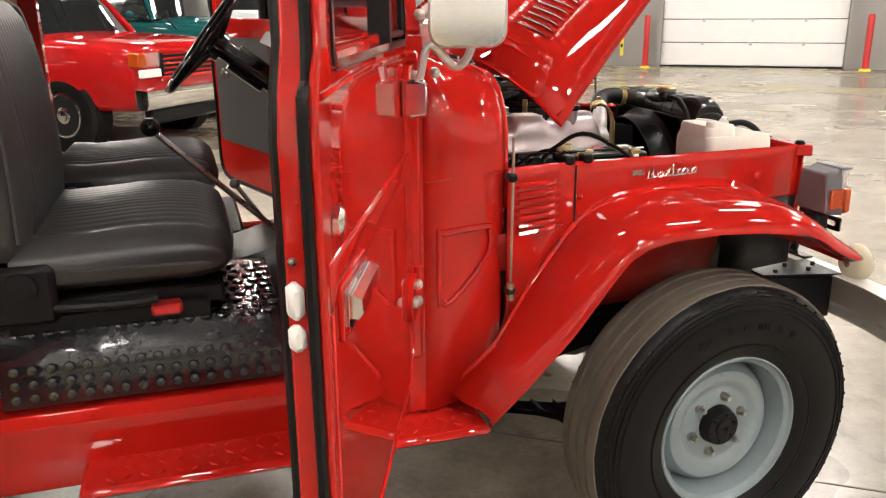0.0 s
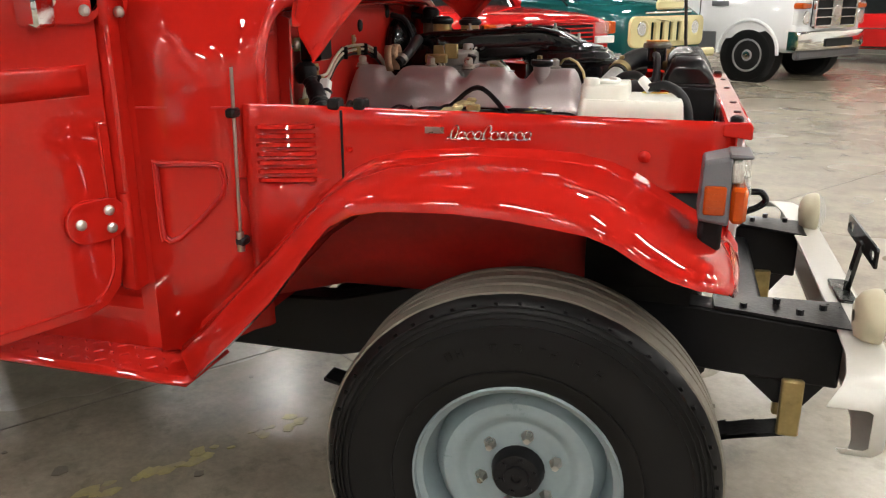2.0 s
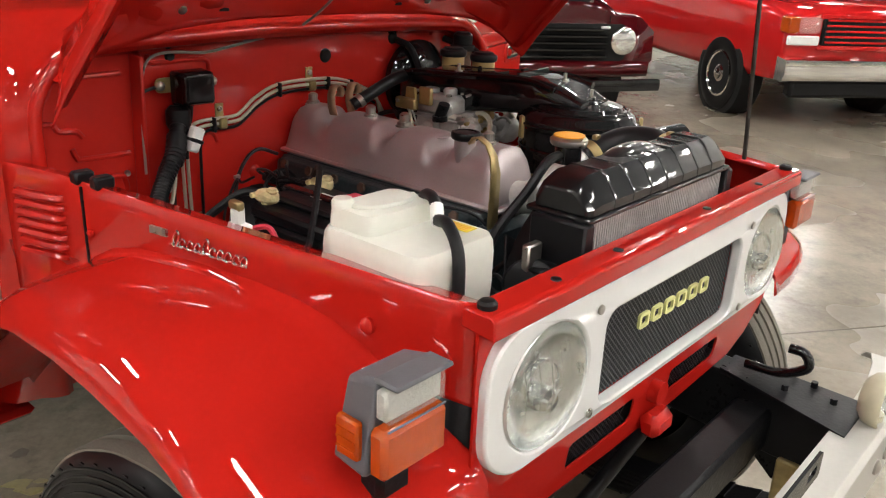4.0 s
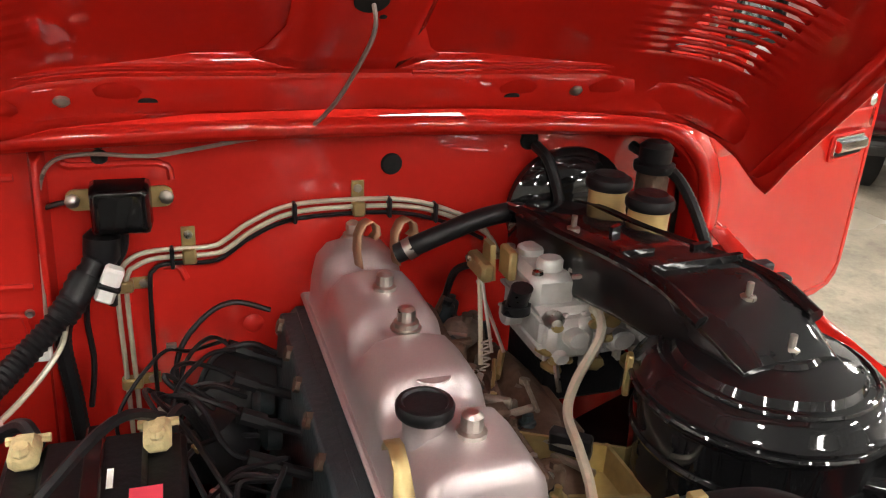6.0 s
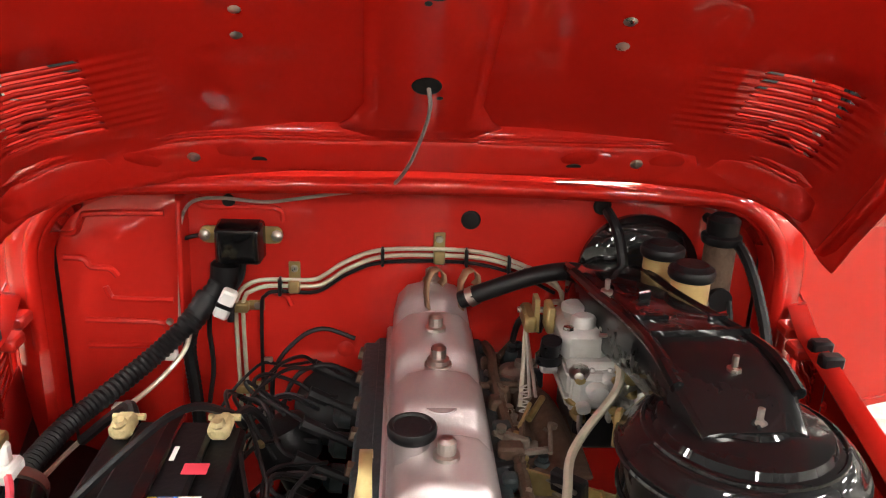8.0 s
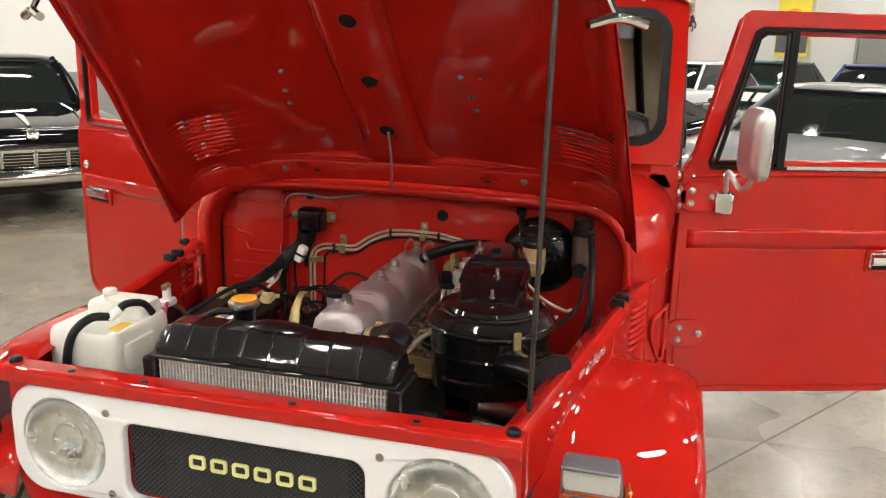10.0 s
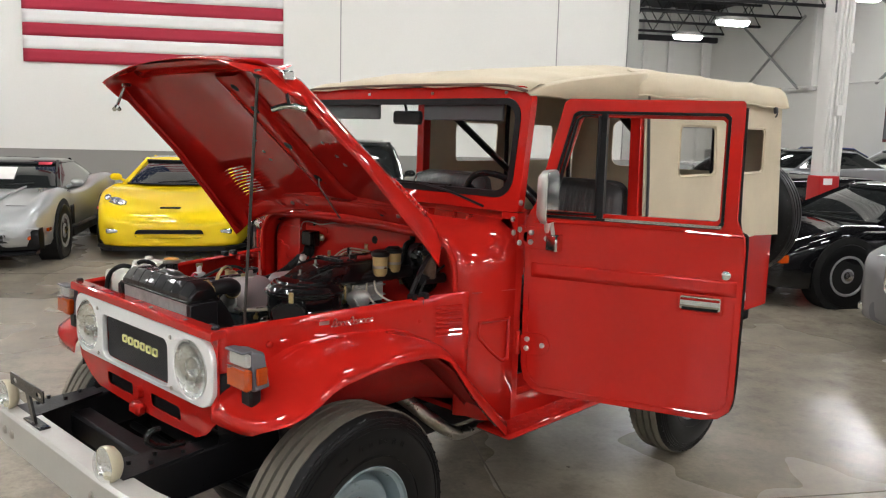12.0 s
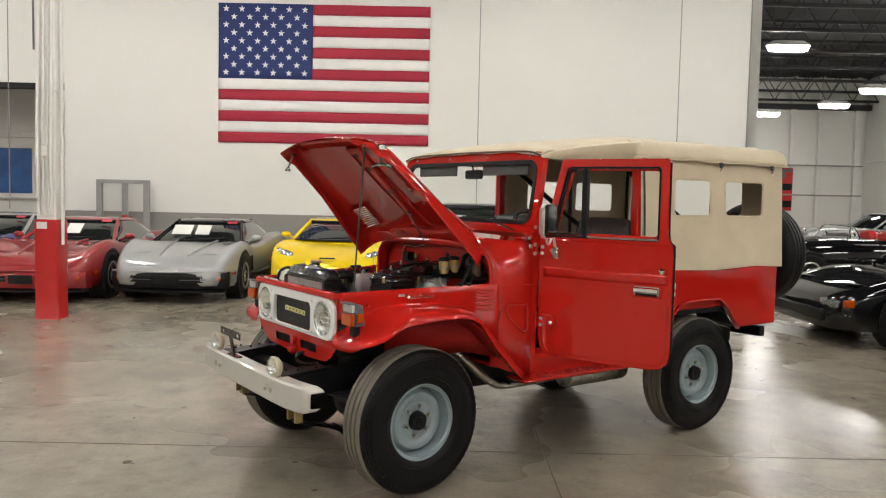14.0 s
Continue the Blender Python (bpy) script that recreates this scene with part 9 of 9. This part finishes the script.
def f1_face(c, W):
    # near-black plate colours in the shade behind the grille bars
    g = part("grille_opening", G().plate(rrect(-.62, .60, .62, .90, .06), [], lambda u, v, w: (.02 + w - .06 * u * u, u, v), .02), DARK, c, "dark barred grille")
    for k in range(5):
        part("grille_bar", G().loft([[(.05 - .06 * y * y + x, y, .640 + k * .054 + z) for x, z in ((-.02, -.014), (.02, -.010), (.024, .004), (-.02, .014))] for y in (-.42, 0, .42)]), BLACK_GLOSS, g)
    for s in (1, -1):
        lamp(c, .03, s * .58, .765, .115)
        part("wing", G().loft([[(x, s * y, z) for y, z in ((.46, .52 * k), (.80 * q, .47 * k), (.93 * q, .62 * k), (.92 * q, .86 * k), (.75, .97 * k), (.46, .98 * k))] for x, q, k in ((.0, .95, .98), (-.12, 1.0, 1.0), (-.6, 1.02, 1.02), (-1.1, 1.02, .98), (-1.4, 1.0, .80))]), MAROON, c, "rounded front wing", angle=80)
        part("vent", G().loft([[(x, s * (.17 + u), 1.09 + v) for u, v in rrect(-.14, -.045, .14, .045, .04)] for x in (-.10, -.04)]), CHROME, c, "chrome-rimmed bonnet vent")
        # shaded inside of the vent as a near-black block
        part("vent_hole", G().loft([[(x, s * (.17 + u), 1.09 + v) for u, v in rrect(-.11, -.028, .11, .028, .025)] for x in (-.05, -.035)]), DARK, c)
        part("park_lamp", G().box((.03, s * .36, .865), (.06, s * .44, .885), .006), LABEL, c)
    part("front_apron", G().loft([[(x - .06 * y * y, y, z) for x, z in ((-.02, .46), (.05, .47), (.06, .58), (.0, .62))] for y in (-.85, -.5, 0, .5, .85)]), MAROON, c, "maroon panel under the grille", angle=80)
    part("bumper", G().loft([[(x - .05 * y * y, y, z) for x, z in ((.12, .36), (.16, .365), (.17, .41), (.16, .455), (.12, .46))] for y in (-.92, -.6, -.3, 0, .3, .6, .92)]), BLACK_GLOSS, c, "black front bumper")
    sticker(c, -1.5, -.25, 1.42, .3, .2)


F1 = [(-.02, .60, .96, .90, .50), (-.08, .60, 1.12, .99, .46), (-.5, .58, 1.24, 1.10, .46), (-1.2, .68, 1.36, 1.24, .5), (-1.5, .78, 1.36, 1.28, .48), (-2.6, .80, 1.32, 1.30, .48), (-2.75, .80, 1.15, 1.12, .48), (-4.5, .78, 1.15, 1.12, .5)]
car("maroon_vintage_pickup", "dark maroon vintage pickup with a black barred grille", (-5.0, 2.05, 2), MAROON, F1, (-.75, -3.6), .37, (-1.35, -1.55, -2.4, -2.55, 1.30, 1.85, .70, .60), STEEL, None, f1_face, .15)


def teal_face(c, W):
    part("front_panel", G().plate(rrect(-.80, .62, .80, 1.02, .10), [ring2(s * .58, .86, .10, 24) for s in (1, -1)] + [rrect(-.42 + k * .18, .70, -.33 + k * .18, .94, .02) for k in range(5)], lambda u, v, w: (.03 + w - .08 * u * u, u, v), .05), CREAMP, c, "cream slotted front panel", bevel=.01)
    # near-black box for the shade behind the slots
    part("grille_back", G().box((-.04, -.6, .68), (.0, .6, .96)), DARK, c)
    for s in (1, -1):
        lamp(c, .02, s * .58, .86, .095)
    part("bumper", G().box((.05, -.95, .46), (.16, .95, .58), .03), CREAMP, c, "cream front bumper")
    part("emblem", G().box((.0, -.30, 1.10), (.05, .30, 1.22), .03), CREAMP, c)
    part("hood_trim", G().box((-.02, -.5, 1.05), (.03, .5, 1.08), .01), CHROME, c)
    part("wing_mirror", G().cyl((-1.0, -.9, 1.15), (-1.0, -1.1, 1.3), .012, n=6).sphere((-1.0, -1.12, 1.34), .07, (.4, 1, 1), 10), BLACK_SATIN, c)


TL = [(.0, .72, 1.02, .96, .5), (-.08, .86, 1.16, 1.04, .45), (-.5, .92, 1.25, 1.12, .42), (-1.2, .93, 1.30, 1.22, .42), (-2.0, .93, 1.32, 1.26, .42), (-3.0, .94, 1.34, 1.28, .44), (-4.6, .94, 1.34, 1.28, .46)]
car("teal_truck", "teal vintage truck with a cream slotted front", (-5.5, 7.9, 0), TEAL, TL, (-.75, -3.7), .38, (-1.4, -1.75, -4.4, -4.55, 1.28, 2.0, .86, .72), CREAMP, None, teal_face)


def white_face(c, W):
    part("bumper", G().loft([[(x - .10 * (abs(y) / 1.02) ** 4, y, z) for x, z in ((.0, .50), (.14, .50), (.17, .56), (.165, .73), (.14, .76), (.0, .77))] for y in (-1.02, -.92, -.6, 0, .6, .92, 1.02)]), CHROME, c, "chrome front bumper", angle=50)
    part("bumper_slot", G().box((.165, -.42, .54), (.18, .42, .66), .02), DARK, c)
    g = part("grille", G().plate(rrect(-.64, .80, .64, 1.25, .06), [rrect(s * .37 - .23, z, s * .37 + .23, z + .11, .03) for s in (1, -1) for z in (.845, .97, 1.095)], lambda u, v, w: (.035 + w, u, v), .05), CHROME, c, "chrome three-bar grille", bevel=.006)
    # shade behind the chrome bars, put in as a near-black box
    part("grille_back", G().box((-.02, -.60, .83), (.045, .60, 1.22)), DARK, g)
    part("grille_emblem", G().lathe([(.11, 0), (.10, .012), (0, .016)], (.085, 0, 1.03), (1, 0, 0), 20), STEEL, g)
    part("skirt", G().box((-.05, -.95, .36), (.06, .95, .50), .03), GREYPL, c)
    for s in (1, -1):
        h = part("headlamp", G().box((-.10, s * .69, .84), (.055, s * .985, 1.20), .03), LENS, c, "tall clear headlamp")
        part("turn_lens", G().box((-.09, s * .72, 1.08), (.06, s * .99, 1.17), .02), AMBER, h)
        part("reflector", G().lathe([(.10, 0), (.09, .01), (0, .012)], (.052, s * .83, .96), (1, 0, 0), 18), REFLECT, h)
        part("wheel_flare", G().tube([(-.74 + .50 * math.cos(a), s * 1.012, .42 + .50 * math.sin(a)) for a in [math.pi * (k / 12) for k in range(13)]], .028, n=8, k=2), CARWHITE, c)
        part("side_badge", G().box((-1.12, s * 1.005, 1.12), (-1.42, s * 1.02, 1.20), .02), GREYPL, c)
        part("side_lower", G().box((-1.3, s * .99, .45), (-3.75, s * 1.015, .74), .01), GREYCAR, c)
        for x in (-1.62, -2.75):
            part("door_line", G().box((x, s * 1.004, .50), (x - .012, s * 1.013, 1.36)), BLACK_SATIN, c)
        part("tow_mirror", G().box((-1.50, s * 1.10, 1.42), (-1.62, s * 1.30, 1.72), .03).cyl((-1.56, s * .95, 1.45), (-1.56, s * 1.15, 1.52), .025, n=8), BLACK_SATIN, c)


WT = [(0, .90, 1.24, 1.18, .5), (-.05, .98, 1.31, 1.24, .46), (-.3, 1.0, 1.37, 1.28, .44), (-1.3, 1.01, 1.43, 1.34, .42), (-2.4, 1.01, 1.43, 1.38, .42), (-4.0, 1.01, 1.40, 1.38, .44), (-5.9, 1.0, 1.40, 1.38, .46)]
car("white_pickup", "large white pickup with a chrome bumper and grey sills", (-4.83, 11.05, 0), CARWHITE, WT, (-.74, -4.4), .40, (-1.3, -1.95, -4.0, -4.2, 1.40, 2.03, .90, .74), ALLOY, None, white_face, .27)


def impala_tail(c, W):
    part("rear_bumper", G().loft([[(x, y, z) for x, z in ((-5.28, .42), (-5.42, .44), (-5.44, .58), (-5.30, .60))] for y in (-.98, 0, .98)]), CHROME, c, "chrome rear bumper")
    for s in (1, -1):
        part("side_trim", G().box((-.3, s * .995, .66), (-5.1, s * 1.012, .675)), CHROME, c)
        part("tail_lamp", G().box((-5.30, s * .45, .64), (-5.36, s * .85, .74), .02), PINK, c)
        part("sill_trim", G().box((-1.2, s * .985, .30), (-4.0, s * 1.005, .33)), CHROME, c)


IM = [(0, .86, .80, .82, .40), (-.1, .94, .88, .88, .34), (-.6, .99, .93, .92, .28), (-1.5, 1.0, .96, .94, .26), (-2.6, 1.0, .96, .93, .26), (-3.6, 1.01, .97, .97, .27), (-4.3, 1.01, .98, .98, .30), (-5.0, .98, .94, .94, .36), (-5.35, .92, .84, .84, .42)]
car("red_sixties_coupe", "red sixties fastback coupe with chrome trim seen from its tail", (-8.75, 15.85, 180), CARRED, IM, (-1.0, -4.0), .35, (-1.9, -2.6, -3.3, -4.75, .94, 1.36, .86, .62), ALLOY, None, impala_tail)

# further rows
ROWS = [("white_sedan", CARWHITE, CH, (-10.6, -7.9, 0)), ("black_roadster", CARBLACK, C3, (-10.2, -5.6, 5)), ("grey_fastback", GREYCAR, IM, (-10.9, -3.2, 0)), ("white_coupe", CARWHITE, CH, (-10.6, -.7, 2)), ("dark_sedan", CARBLACK, BE, (-10.8, 1.9, 0)),
        ("teal_sedan", TEAL, CH, (-16.0, -9.2, 0)), ("blue_sedan", CARBLUE, CH, (-15.6, -6.4, 0)), ("silver_sedan", SILVER, IM, (-15.9, -3.6, 3)), ("red_sedan", VETTERED, CH, (-15.5, -1.0, 0)), 
        ("yellow_roadster", VETYEL, C3, (-15.2, -15.4, 0)), ("grey_sedan", GREYCAR, IM, (-10.3, -15.3, 0)), ("silver_coupe", SILVER, IM, (-10.5, -18.4, 0)), ("dark_red_sedan", VETTERED, BE, (-15.5, -12.4, 0)), ("white_wagon", CARWHITE, IM, (-15.8, -18.5, 0)), ("blue_coupe", CARBLUE, IM, (-15.4, -22, 0))]
for nm, pm, stn, ps in ROWS:
    low = stn in (C3,)
    rf = (-1.45, -2.15, -2.75, -3.5, .80, 1.12, .72, .53) if low else ((-1.5, -1.95, -3.2, -3.75, 1.0, 1.50, .78, .64) if stn is CH else ((-1.45, -2.15, -3.1, -4.0, .95, 1.39, .82, .60) if stn is BE else (-1.9, -2.6, -3.6, -4.4, .94, 1.38, .86, .66)))
    fc = c3_face(BLACK_SATIN) if low else (chevy_face if stn is CH else (bent_face if stn is BE else chevy_face))
    car(nm, nm.replace("_", " ") + " parked in the rows of the hall", ps, pm, stn, (-.95, -3.45) if low else (-.95, -3.85), .34, rf, CHROME, None, fc)


def roadster_trim(c, W):
    """Open cockpit: red padded rim and seats, a raked windscreen frame and chrome front lamps."""
    rim = [(-1.55, 0), (-1.60, .45), (-1.95, .66), (-2.6, .66), (-2.85, .45), (-2.9, 0), (-2.85, -.45), (-2.6, -.66), (-1.95, -.66), (-1.60, -.45)]
    # near-black lid at rim height stands for the shaded open cockpit
    part("cockpit_floor", G().plate([(x, y) for x, y in rim], [], lambda u, v, w: (u, v, .868 + w), .006), DARK, c)
    part("cockpit_rim", G().tube([(x, y, .885) for x, y in rim + rim[:1]], .040, n=8), REDSEAT, c, "red padded cockpit rim")
    for s in (1, -1):
        t = part("seat", G().box((-2.50, s * .12, .80), (-2.66, s * .54, 1.10), .05), REDSEAT, c, "red seat back")
        lamp(c, .0, s * .62, .60, .09)
    part("windscreen_frame", G().tube([(-1.62, .62, .86), (-1.80, .60, 1.16), (-1.76, .3, 1.20), (-1.75, 0, 1.205), (-1.76, -.3, 1.20), (-1.80, -.60, 1.16), (-1.62, -.62, .86)], .014, n=8), CHROME, c)
    part("steering_wheel", G().tube([(-1.98 + .05 * math.sin(a), .33 + .17 * math.cos(a), 1.0 + .16 * math.sin(a)) for a in [2 * math.pi * k / 20 for k in range(21)]], .012, n=6, k=1), BLACK_SATIN, c)
    part("bumper", G().loft([[(.06 - .12 * y * y + x, y, z) for x, z in ((-.05, .36), (.03, .37), (.04, .42), (.03, .47), (-.05, .48))] for y in (-.84, -.5, 0, .5, .84)]), CHROME, c)


REDSEAT = mat("red_leather", (0.40, 0.012, 0.014), 0.4, var=0.15, scale=6, bump=0.05)
car("black_open_roadster", "black open roadster with a red interior and chrome windscreen frame", (-6.2, -10.6, 0), CARBLACK, BE, (-.9, -3.6), .34, None, CHROME, None, roadster_trim)
